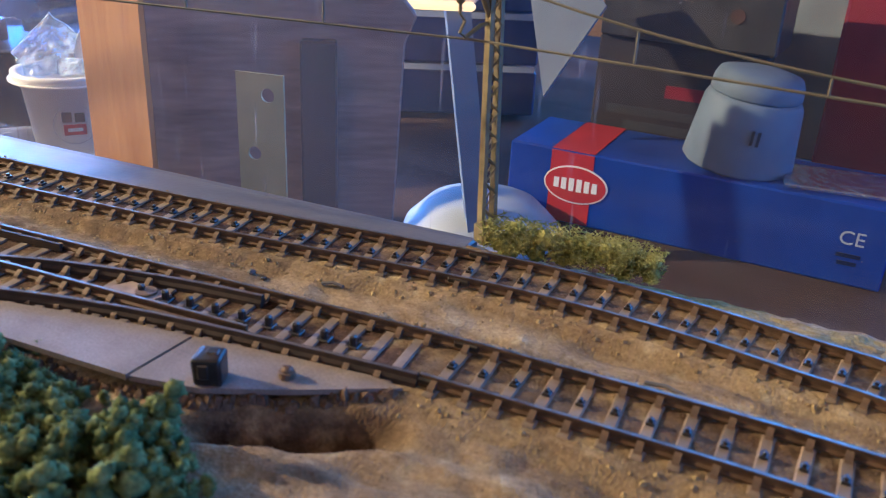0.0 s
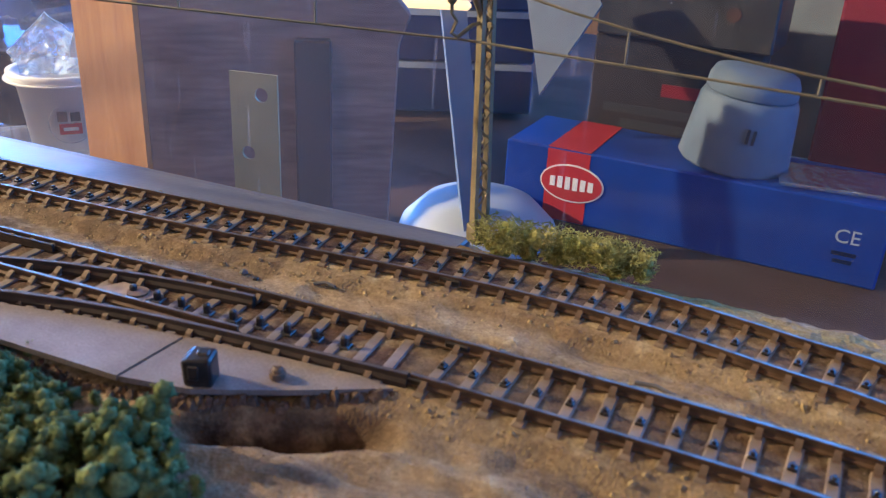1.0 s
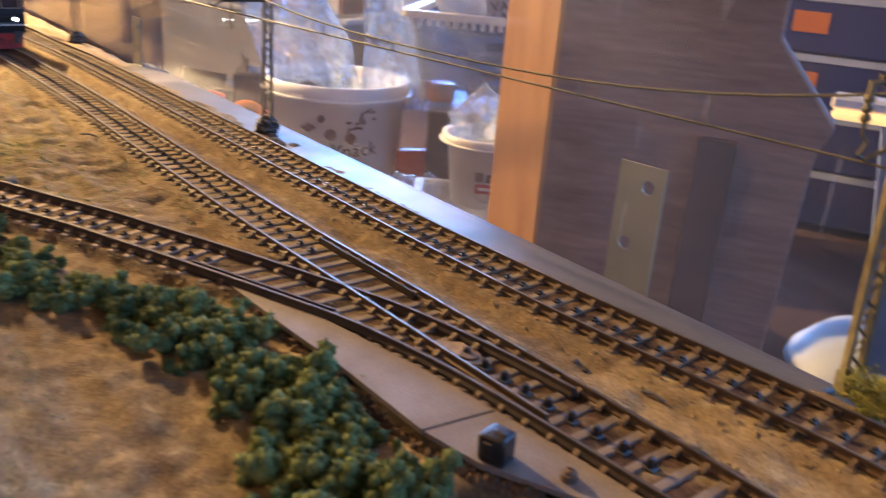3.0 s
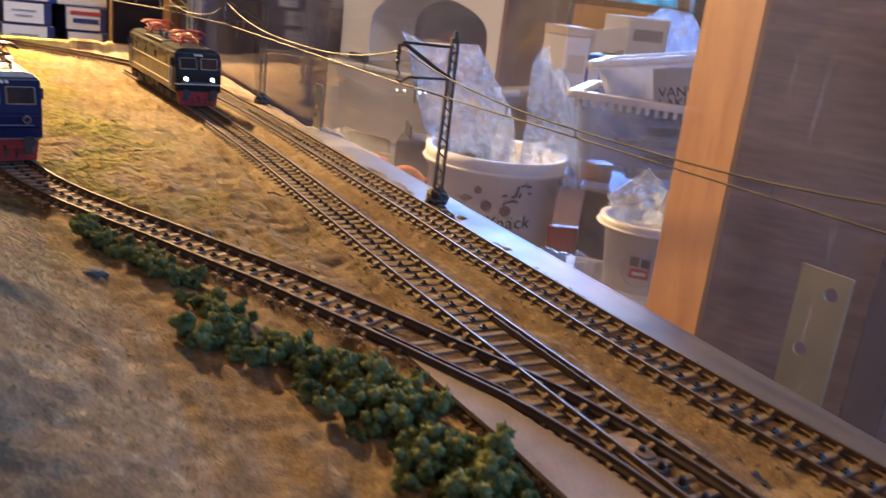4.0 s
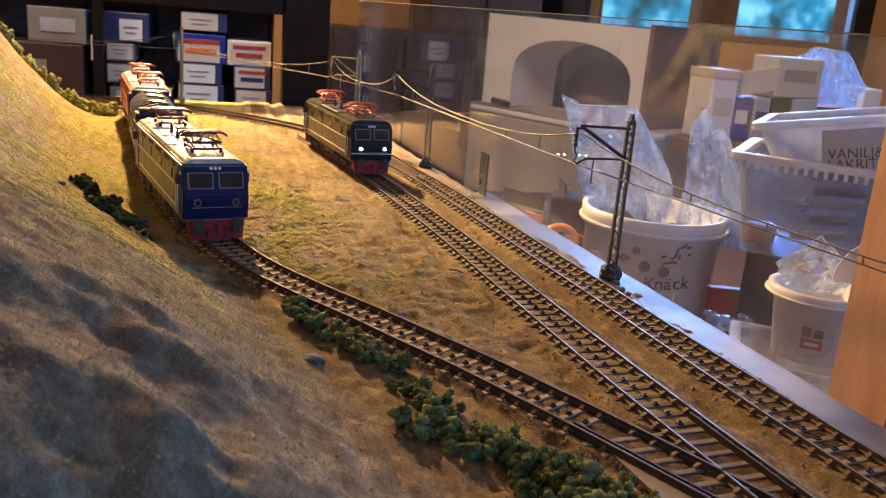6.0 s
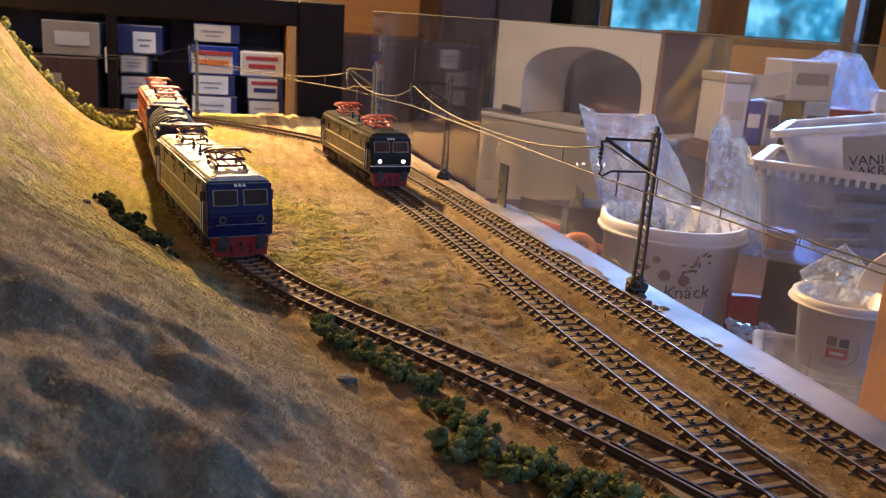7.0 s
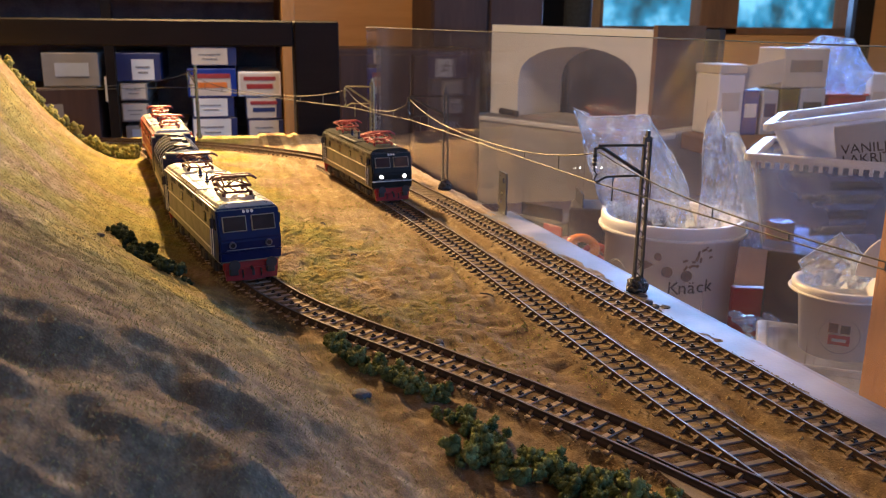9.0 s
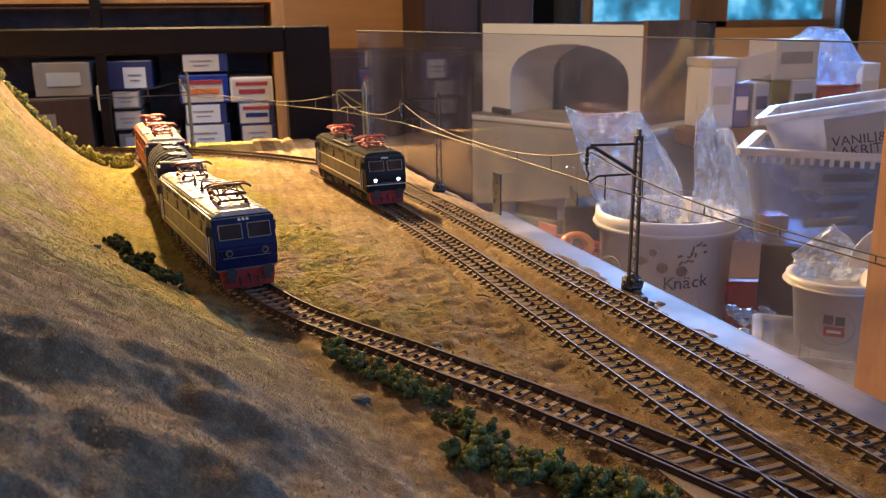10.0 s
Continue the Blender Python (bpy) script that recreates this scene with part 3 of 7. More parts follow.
def spline(points, step=0.004):
    """Catmull-Rom line through plan points, resampled evenly."""
    p = [Vector((*q, 0.0)) if len(q) == 2 else Vector(q) for q in points]
    p = [2 * p[0] - p[1]] + p + [2 * p[-1] - p[-2]]
    dense = []
    for i in range(1, len(p) - 2):
        for s in range(40):
            t = s / 40
            a, b, c, d = p[i - 1], p[i], p[i + 1], p[i + 2]
            dense.append(0.5 * (2 * b + (c - a) * t + (2 * a - 5 * b + 4 * c - d) * t * t + (3 * b - a - 3 * c + d) * t ** 3))
    dense.append(p[-2])
    out, want, run = [dense[0]], step, 0.0
    for a, b in zip(dense, dense[1:]):
        L = (b - a).length
        while run + L >= want and L > 0:
            out.append(a.lerp(b, (want - run) / L))
            want += step
        run += L
    return out


def normals(path):
    out = []
    for i in range(len(path)):
        d = (path[min(i + 1, len(path) - 1)] - path[max(i - 1, 0)]).normalized()
        out.append(Vector((-d.y, d.x, 0)))
    return out


def offset(path, by):
    return [q + nn * by for q, nn in zip(path, normals(path))]


def sweep(bm, path, profile):
    """Profile of (across, up) pushed along a path."""
    rings = []
    for q, nn in zip(path, normals(path)):
        rings.append([bm.verts.new((q.x + nn.x * u, q.y + nn.y * u, q.z + v)) for u, v in profile])
    m = len(profile)
    for a, b in zip(rings, rings[1:]):
        for i in range(m):
            bm.faces.new((a[i], b[i], b[(i + 1) % m], a[(i + 1) % m]))
    bm.faces.new(rings[0])
    bm.faces.new(rings[-1][::-1])
    bmesh.ops.recalc_face_normals(bm, faces=bm.faces[:])
    return bm


def lettering(text, size, m, material, parent, name="lettering", label="", depth=0.0002, align='CENTER'):
    cu = bpy.data.curves.new(name, 'FONT')
    cu.body, cu.size, cu.extrude, cu.align_x, cu.resolution_u = text, size, depth, align, 3
    tmp = new("tmp_text", cu)
    me = bpy.data.meshes.new_from_object(tmp.evaluated_get(bpy.context.evaluated_depsgraph_get()))
    bpy.data.objects.remove(tmp)
    me.materials.clear()
    me.materials.append(material)
    ob = new(name, me)
    ob.parent = parent
    ob.matrix_local = m
    return tagged(ob, label)


def lerp_table(x, table):
    if x <= table[0][0]:
        return table[0][1]
    for (a, u), (b, v) in zip(table, table[1:]):
        if x <= b:
            t = (x - a) / (b - a)
            return u + (v - u) * t
    return table[-1][1]


# ---- track plan ----
GAUGE = 0.0086
TOP = 0.0045
loop = [(-0.618 + 0.42 * math.cos(radians(a)), -0.305 + 0.42 * math.sin(radians(a))) for a in range(105, 215, 10)]
PLAN_BACK = ([(0.26, 0.085), (0.17, 0.146), (0.10, 0.172), (0.05, 0.1835), (0.0277, 0.1858), (0.0017, 0.1883), (-0.0273, 0.1882), (-0.0583, 0.1850),
              (-0.1251, 0.1735), (-0.1614, 0.1685), (-0.2, 0.1635), (-0.2378, 0.1595), (-0.2768, 0.1555), (-0.326, 0.151), (-0.386, 0.1445),
              (-0.46, 0.1368), (-0.5575, 0.1255), (-0.6028, 0.1195), (-0.66, 0.110)] + loop)
PLAN_MID = [(0.26, 0.128), (0.15, 0.1415), (0.05, 0.1455), (-0.02, 0.1417), (-0.0765, 0.1362), (-0.15, 0.1275), (-0.2347, 0.1175), (-0.331, 0.1088),
            (-0.45, 0.0985), (-0.577, 0.0830), (-0.70, 0.0640), (-0.80, 0.0460)]
PLAN_FRONT = [(-0.035, 0.1405), (-0.084, 0.1325), (-0.115, 0.1262), (-0.1446, 0.1170), (-0.17, 0.1050), (-0.2027, 0.0883), (-0.224, 0.0766),
              (-0.248, 0.0634), (-0.273, 0.0477), (-0.3018, 0.030), (-0.333, 0.0096), (-0.368, -0.011), (-0.411, -0.029), (-0.47, -0.0475),
              (-0.53, -0.0615), (-0.60, -0.074), (-0.70, -0.0885), (-0.83, -0.106), (-0.94, -0.130)]
back, mid, front = spline(PLAN_BACK, 0.0036), spline(PLAN_MID, 0.0036), spline(PLAN_FRONT, 0.0036)
EDGE = lambda x: 0.2165 + 0.088 * x


# ---- ground ----
HILL_FOOT = [(-1.15, -0.33), (-1.0, -0.235), (-0.92, -0.172), (-0.83, -0.142), (-0.6, -0.105), (-0.447, -0.070), (-0.35, -0.033), (-0.29, -0.006), (-0.22, 0.012),
             (-0.175, 0.020), (-0.1, 0.028), (0.0, 0.032), (0.3, 0.03)]


def line_y(path):
    t = sorted((q.x, q.y) for q in path)
    xs, ys = np.array([a for a, _ in t]), np.array([b for _, b in t])
    return lambda x: float(np.interp(x, xs, ys))


mid_y, front_y = line_y(mid), line_y(front)
back_y = line_y([q for q in back if q.x > -0.9 and q.y > -0.1])


def ground_z(x, y):
    d = lerp_table(x, HILL_FOOT) - y
    s = (math.sqrt(d * d + 0.011 ** 2) + d) / 2
    z = s * lerp_table(x, [(-0.65, 0.45), (-0.45, 0.48), (-0.3, 0.55), (-0.1, 0.58)]) + s * s * lerp_table(x, [(-0.65, 5.6), (-0.45, 2.2), (-0.25, 0.0)])
    z = min(z, 0.15)
    # ridges across the slope, strongest near the open end of the hill
    ridge = noise.noise((x * 30 + y * 6, y * 9, 1.3)) + 0.45 * noise.noise((x * 62, y * 26, 4.1)) + 0.25 * noise.noise((x * 150, y * 90, 2.2))
    z += ridge * min(1.0, max(0.0, (d - 0.012) / 0.05)) * lerp_table(x, [(-0.6, 0.003), (-0.32, 0.004), (-0.2, 0.0065), (0.1, 0.0075)])
    # two long folds across the hillside, each with a steep side towards the open end
    if x > -0.34:
        w = x + 0.020 * noise.noise((y * 22, 3.7, x * 6)) + 0.006 * noise.noise((y * 80, x * 40, 1.9))
        fold = max(lerp_table(w, [(-0.33, 0.0), (-0.197, 1.0), (-0.166, 0.05), (-0.162, 0.0), (-0.145, -2.0)]),
                   lerp_table(w, [(-0.170, 0.0), (-0.142, 0.85), (-0.120, 0.0), (-0.080, -1.1), (0.1, -1.0)]))
        fold -= 0.5 * math.exp(-((w + 0.135) / 0.030) ** 2 - ((y + 0.028) / 0.0055) ** 2)
        z += 0.0092 * fold * min(1.0, max(0.0, (d - 0.016) / 0.045))
    z += 0.0014 * noise.noise((x * 45, y * 70, 0)) + 0.0009 * noise.noise((x * 150, y * 170, 7)) + 0.0004 * noise.noise((x * 420, y * 420, 3)) - 0.0010
    # lumpy turf in the field between the tracks
    if -0.9 < x < -0.2 and front_y(x) + 0.014 < y < mid_y(x) - 0.016:
        z += (0.0020 * noise.noise((x * 62, y * 62, 2.5)) + 0.0013 * noise.noise((x * 150, y * 150, 6.5)) + 0.0006 * noise.noise((x * 330, y * 330, 1.5))) * min(1.0, (-0.2 - x) / 0.08)
    # brushed ripples in the sand that follow the tracks
    if x > -0.45 and d < 0.02:
        z += 0.0011 * noise.noise((x * 16, (y - mid_y(x)) * 190, 5.5)) + 0.0006 * noise.noise((x * 45, (y - mid_y(x)) * 420, 8.5))
    # hollow beside the turnout plate
    u, v = (x + 0.056) * 0.86 + (y - 0.107) * 0.5, -(x + 0.056) * 0.5 + (y - 0.107) * 0.86
    z -= 0.0075 * math.exp(-(u / 0.019) ** 4 - (v / 0.0044) ** 4)
    # level track bed
    bed = 0.0
    for f in (mid_y, front_y, back_y):
        if f is front_y and x > -0.03:
            continue
        t = abs(y - f(x))
        w = max(0.0, min(1.0, (0.0178 - t + 0.0012 * noise.noise((x * 130, y * 130, 9))) / 0.0035))
        bed = max(bed, w)
    z = z * (1 - bed) + bed * (0.0016 + 0.0003 * noise.noise((x * 500, y * 500, 3)))
    # fall away to the board edge
    e = y - (EDGE(x) - (0.0100 if x < -0.07 else 0.002))
    if e > -0.008:
        z -= 0.0005 + 0.35 * max(0.0, e + 0.005 + 0.002 * noise.noise((x * 140, 0, 5)))
    return z


def build_ground():
    xs = np.concatenate([np.arange(-1.07, -0.55, 0.005), np.arange(-0.55, 0.101, 0.0016), np.arange(0.105, 0.30, 0.006)])
    ys = np.concatenate([np.arange(-0.42, -0.10, 0.006), np.arange(-0.10, 0.2401, 0.0016)])
    verts, cover = [], []
    for y in ys:
        for x in xs:
            yy = min(y, EDGE(x) + (0.004 if x > -0.07 else -0.004))
            verts.append((x, yy, ground_z(x, yy)))
            d = lerp_table(x, HILL_FOOT) - yy
            near = min(abs(yy - mid_y(x)), abs(yy - back_y(x)), abs(yy - front_y(x)) if x < -0.03 else 9)
            soil = max(0.0, 1 - abs(near - 0.018) / 0.006) * 0.35
            if -0.38 < x < -0.08 and front_y(x) - 0.035 < yy < mid_y(x) - 0.008:
                soil = max(soil, 0.6 * min(1.0, (x + 0.38) / 0.1) * max(0.0, min(1.0, 0.45 + 1.1 * noise.noise((x * 38, yy * 60, 2.0)))))
            if yy > front_y(x) and -0.45 < x < -0.10:
                soil = max(soil, 0.58 * min(1.0, (x + 0.45) / 0.1))
            if d > -0.07 and x > -0.36:
                soil = max(soil, 0.62 * min(1.0, (d + 0.07) / 0.03) * min(1.0, (x + 0.36) / 0.08))
            if x < -0.05 and 0.0085 < abs(yy - front_y(x)) < 0.0165:
                soil = max(soil, 0.9)
            if near < 0.0085:
                soil = 1.0 if -0.20 < x < -0.045 else 0.8 if abs(yy - mid_y(x)) > 0.0085 or x > -0.13 else 0.35
            elif x > -0.05 and yy < mid_y(x) - 0.010:
                soil = max(soil, 0.42)
            if -0.20 < x < -0.045 and front_y(x) - 0.009 < yy < mid_y(x) + 0.009:
                soil = 1.0
            # dark soil in the hollow, which also paints in the shade under the plate
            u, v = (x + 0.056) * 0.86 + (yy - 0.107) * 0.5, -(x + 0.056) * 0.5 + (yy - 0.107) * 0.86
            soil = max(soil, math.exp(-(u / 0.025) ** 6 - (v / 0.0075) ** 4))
            turf = 0.0
            if x < -0.28 and yy < mid_y(x) - 0.02 and yy > front_y(x) + 0.012:
                across = (yy - front_y(x)) / max(0.02, mid_y(x) - front_y(x)) + 0.25 * noise.noise((x * 20, yy * 30, 3.0))
                turf = min(1.0, (-0.28 - x) / 0.10) * 0.9 * max(0.12, min(1.0, (0.72 - across) / 0.22))
            if x < -0.42 and yy < front_y(x) - 0.012:
                turf = max(turf, min(1.0, (-0.42 - x) / 0.1) * max(0, 1 - d / 0.09))
            if x < -0.18 and d > -0.01:
                turf = max(turf, 0.85 * min(1.0, (-0.18 - x) / 0.12) * min(1.0, (d + 0.01) / 0.02))
            # mask of the painted locomotive shadow
            loco_shadow = math.exp(-((x + 0.345) / 0.06) ** 2 - ((yy + 0.028 - (x + 0.345) * -0.55 * -1) / 0.022) ** 2)
            if x > -0.06 and yy > back_y(x) + 0.013:
                turf = 0.8
            # flock cover, kept to the slope whose shade is painted in
            flock = max(0.0, min(1.0, (d - 0.02) / 0.035)) * max(0.0, min(1.0, (x + 0.205) / 0.04))
            cover.append((min(1, soil), turf, loco_shadow, flock))
    nx, ny = len(xs), len(ys)
    faces = [(j * nx + i, j * nx + i + 1, (j + 1) * nx + i + 1, (j + 1) * nx + i) for j in range(ny - 1) for i in range(nx - 1)]
    me = bpy.data.meshes.new("ground")
    me.from_pydata(verts, [], faces)
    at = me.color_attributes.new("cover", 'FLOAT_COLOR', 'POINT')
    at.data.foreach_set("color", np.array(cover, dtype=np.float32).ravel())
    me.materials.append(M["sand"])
    ob = new("ground", me)
    smooth(ob)
    tagged(ob, "tan sand and scatter ground of a model railway with a low hill", "ground", kind="structure")


build_ground()

# board under the ground, with its pale edge
bm = bmesh.new()
prism(bm, [(-1.072, EDGE(-1.072) + 0.004), (-1.072, -0.42), (0.30, -0.42), (0.30, EDGE(0.30) - 0.006), (-0.068, EDGE(-0.068) + 0.004)], -0.03, -0.0105, 'z')
tagged(part("layout_board", bm, M["brown_wood"]), "plywood base board of the model railway", "board", kind="structure")
bm = bmesh.new()
prism(bm, [(-0.580, EDGE(-0.580) - 0.03), (-0.068, EDGE(-0.068) - 0.03), (-0.068, EDGE(-0.068) + 0.003), (-0.580, EDGE(-0.580) + 0.003)], -0.007, -0.0012, 'z')
bmesh.ops.bevel(bm, geom=bm.edges[:], offset=0.0006, segments=1, affect='EDGES')
tagged(part("board_edge_strip", bm, M["strip"]), "pale painted strip along the edge of the layout board", "trim", kind="structure")


# ---- tracks ----
RAIL = [(-0.0011, 0.0), (0.0011, 0.0), (0.0011, 0.0004), (0.00035, 0.0007), (0.00035, 0.0016), (0.00052, 0.0019), (0.00052, 0.00238),
        (-0.00052, 0.00238), (-0.00052, 0.0019), (-0.00035, 0.0016), (-0.00035, 0.0007), (-0.0011, 0.0004)]
HEAD = [(-0.00036, 0.0), (0.00036, 0.0), (0.00036, 0.00008), (-0.00036, 0.00008)]


RAIL_WIDE = [(-0.0016, -0.0022), (0.0016, -0.0022), (0.0013, 0.0006), (0.00080, 0.0014), (0.00062, 0.00238), (-0.00062, 0.00238), (-0.00080, 0.0014), (-0.0013, 0.0006)]


def rail(track, path, side, head="rail_top"):
    lift = [Vector((q.x, q.y, TOP - 0.00246)) for q in path]
    r = part("rail", sweep(bmesh.new(), lift, RAIL_WIDE if side == "rail_dark" else RAIL), M[side], track)
    top = [Vector((q.x, q.y, TOP - 0.00008)) for q in path]
    part("running_surface", sweep(bmesh.new(), top, HEAD), M[head], r, "worn bright rail head")


def sleeper_mesh(half=0.0125):
    bm = bmesh.new()
    box(bm, (0, 0, 0.0013), (0.0027, 2 * half, 0.0015), 0.0003)
    me = bpy.data.meshes.new("sleeper")
    bm.to_mesh(me)
    bm.free()
    return me


def chair_mesh():
    bm = bmesh.new()
    for s in (-1, 1):
        prism(bm, [(s * 0.0004, 0.0), (s * 0.0026, 0.0), (s * 0.0023, 0.0007), (s * 0.0013, 0.0013), (s * 0.0006, 0.0017), (s * 0.0004, 0.0017)], -0.0007, 0.0007, 'x')
    me = bpy.data.meshes.new("rail_chair")
    bm.to_mesh(me)
    bm.free()
    me.materials.append(M["chair"])
    return me


def stud_mesh():
    bm = bmesh.new()
    box(bm, (0, 0, 0.0004), (0.0018, 0.0022, 0.0008), 0.0002)
    box(bm, (0, 0, 0.0011), (0.0009, 0.0012, 0.0009), 0.0002)
    me = bpy.data.meshes.new("contact_stud")
    bm.to_mesh(me)
    bm.free()
    me.materials.append(M["stud"])
    return me


CHAIR, STUD = chair_mesh(), stud_mesh()
SLEEPERS = {}
for key in ("sleeper", "sleeper_sand", "sleeper_pale", "sleeper_soil", "sleeper_grey"):
    SLEEPERS[key] = sleeper_mesh()
    SLEEPERS[key].materials.append(M[key])


def sleepers(track, path, key, every=2, skip=None):
    nn = normals(path)
    rnd = random.Random(5)
    for i in range(1, len(path) - 1, every):
        q = path[i]
        if skip and skip(q):
            continue
        a = math.degrees(math.atan2(nn[i].y, nn[i].x)) - 90 + rnd.uniform(-1.5, 1.5)
        s = new("sleeper", SLEEPERS[key])
        s.parent = track
        s.matrix_local = pose(q.x, q.y, rnd.uniform(-0.0002, 0.0001), 0, 0, a)
        if q.x > -0.62:
            st = new("contact_stud", STUD)
            st.parent = s
            st.location = (0, 0, 0.00195)
            for side in (-1, 1):
                c = new("rail_chair", CHAIR)
                c.parent = s
                c.location = (0, side * GAUGE, 0.0020)


tr_back = thing("railway_track", "model railway track with rusty rails on sandy yellow ballast", "railway track", group="model tracks")
rail(tr_back, offset(back, GAUGE), "rail_side")
rail(tr_back, offset(back, -GAUGE), "rail_side")
tr_mid = thing("railway_track", "model railway track with bright rails, half buried in sand", "railway track", group="model tracks")
tr_front = thing("railway_track", "curved model railway track with dark rails and pale dusty sleepers", "railway track", group="model tracks")
rail(tr_mid, [q for q in offset(mid, -GAUGE)], "rail_side")
inner = offset(mid, GAUGE)
rail(tr_mid, [q for q in inner if q.x > -0.0425], "rail_side")
rail(tr_mid, [q for q in inner if q.x < -0.080], "rail_side")
outer = offset(front, -GAUGE)
rail(tr_front, [q for q in offset(front, GAUGE) if q.x < -0.0385], "rail_dark", "rail_worn")
rail(tr_front, [q for q in outer if q.x < -0.088], "rail_dark", "rail_worn")

# ---- turnout details ----
turnout = thing("turnout_gear", "dusty turnout plate with point motor, pins and check rails", "turnout")
bm = bmesh.new()
prism(bm, [(-0.185, 0.088), (-0.150, 0.0925), (-0.125, 0.0965), (-0.0925, 0.1000), (-0.0925, 0.1190), (-0.115, 0.1140), (-0.15, 0.1040), (-0.185, 0.0920)],
      0.0012, 0.0026, 'z')
part("base_plate", bm, M["plate"], turnout)
bm = bmesh.new()
prism(bm, [(-0.0918, 0.1002), (-0.0765, 0.1045), (-0.0610, 0.1140), (-0.0420, 0.1270), (-0.0500, 0.1275), (-0.0700, 0.1240), (-0.0918, 0.1193)], 0.0012, 0.0025, 'z')
part("base_plate", bm, M["plate"], turnout)
bm = bmesh.new()
box(bm, (-0.0768, 0.1083, 0.0055), (0.0060, 0.0060, 0.0068), 0.0011, 25, 3)
for v in bm.verts:
    v.co += 0.00035 * noise.noise_vector(v.co * 420)
box(bm, (-0.0763, 0.1088, 0.0088), (0.0026, 0.0020, 0.0010), 0.0003, 25)
box(bm, (-0.0760, 0.1052, 0.0060), (0.0024, 0.0006, 0.0034), 0.0003, 25)
part("motor_block", bm, M["stud"], turnout, "worn black point lever block")
bm = bmesh.new()
disc(bm, (-0.0645, 0.1175, 0.0032), 0.0018, 0.0016, 12)
bmesh.ops.create_uvsphere(bm, u_segments=12, v_segments=6, radius=0.0013, matrix=pose(-0.0645, 0.1175, 0.0042) @ Matrix.Diagonal((1, 1, 0.7, 1)))
box(bm, (-0.0645, 0.1175, 0.0052), (0.0019, 0.0003, 0.0002), 0, 30)
part("screw", bm, M["chair"], turnout, "rusty slotted screw")
# slide plate and row of contact pins between the blades
pins = [q for q in spline([(-0.118, 0.1285), (-0.100, 0.1305), (-0.080, 0.1335), (-0.055, 0.1375)], 0.0072)]
for q in pins:
    b = bmesh.new()
    box(b, (q.x, q.y, 0.0028), (0.0016, 0.0017, 0.0032), 0.0004, 10)
    box(b, (q.x, q.y, 0.0016), (0.0032, 0.0030, 0.0010), 0.0002, 10)
    part("contact_pin", b, M["stud"], turnout)
bm = bmesh.new()
prism(bm, [(-0.128, 0.1225), (-0.113, 0.1255), (-0.111, 0.1315), (-0.124, 0.1310)], 0.0008, 0.0024, 'z')
part("pivot_plate", bm, M["sleeper_pale"], turnout)
bm = bmesh.new()
disc(bm, (-0.1165, 0.1285, 0.0026), 0.0026, 0.0008, 20)
part("pivot_ring", bm, M["chair"], turnout)
for path, lo, hi, by in ((mid, -0.205, -0.150, -0.0062), (front, -0.200, -0.150, 0.0062)):
    bm = bmesh.new()
    q = [Vector((p.x, p.y, TOP - 0.0024)) for p in offset(path, by) if lo < p.x < hi]
    sweep(bm, q, [(-0.0004, 0), (0.0004, 0), (0.0004, 0.0022), (-0.0004, 0.0022)])
    part("check_rail", bm, M["rail_dark"], turnout)
for path, by in ((mid, 0), (back, 0)):
    for side in (-1, 1):
        p = [q for q in offset(path, side * GAUGE) if abs(q.x + (0.040 if path is mid else 0.058)) < 0.003]
        bm = bmesh.new()
        box(bm, (p[0].x, p[0].y, TOP - 0.0015), (0.006, 0.0019, 0.0016), 0.0003, 5)
        part("rail_joiner", bm, M["stud"], tr_mid if path is mid else tr_back)


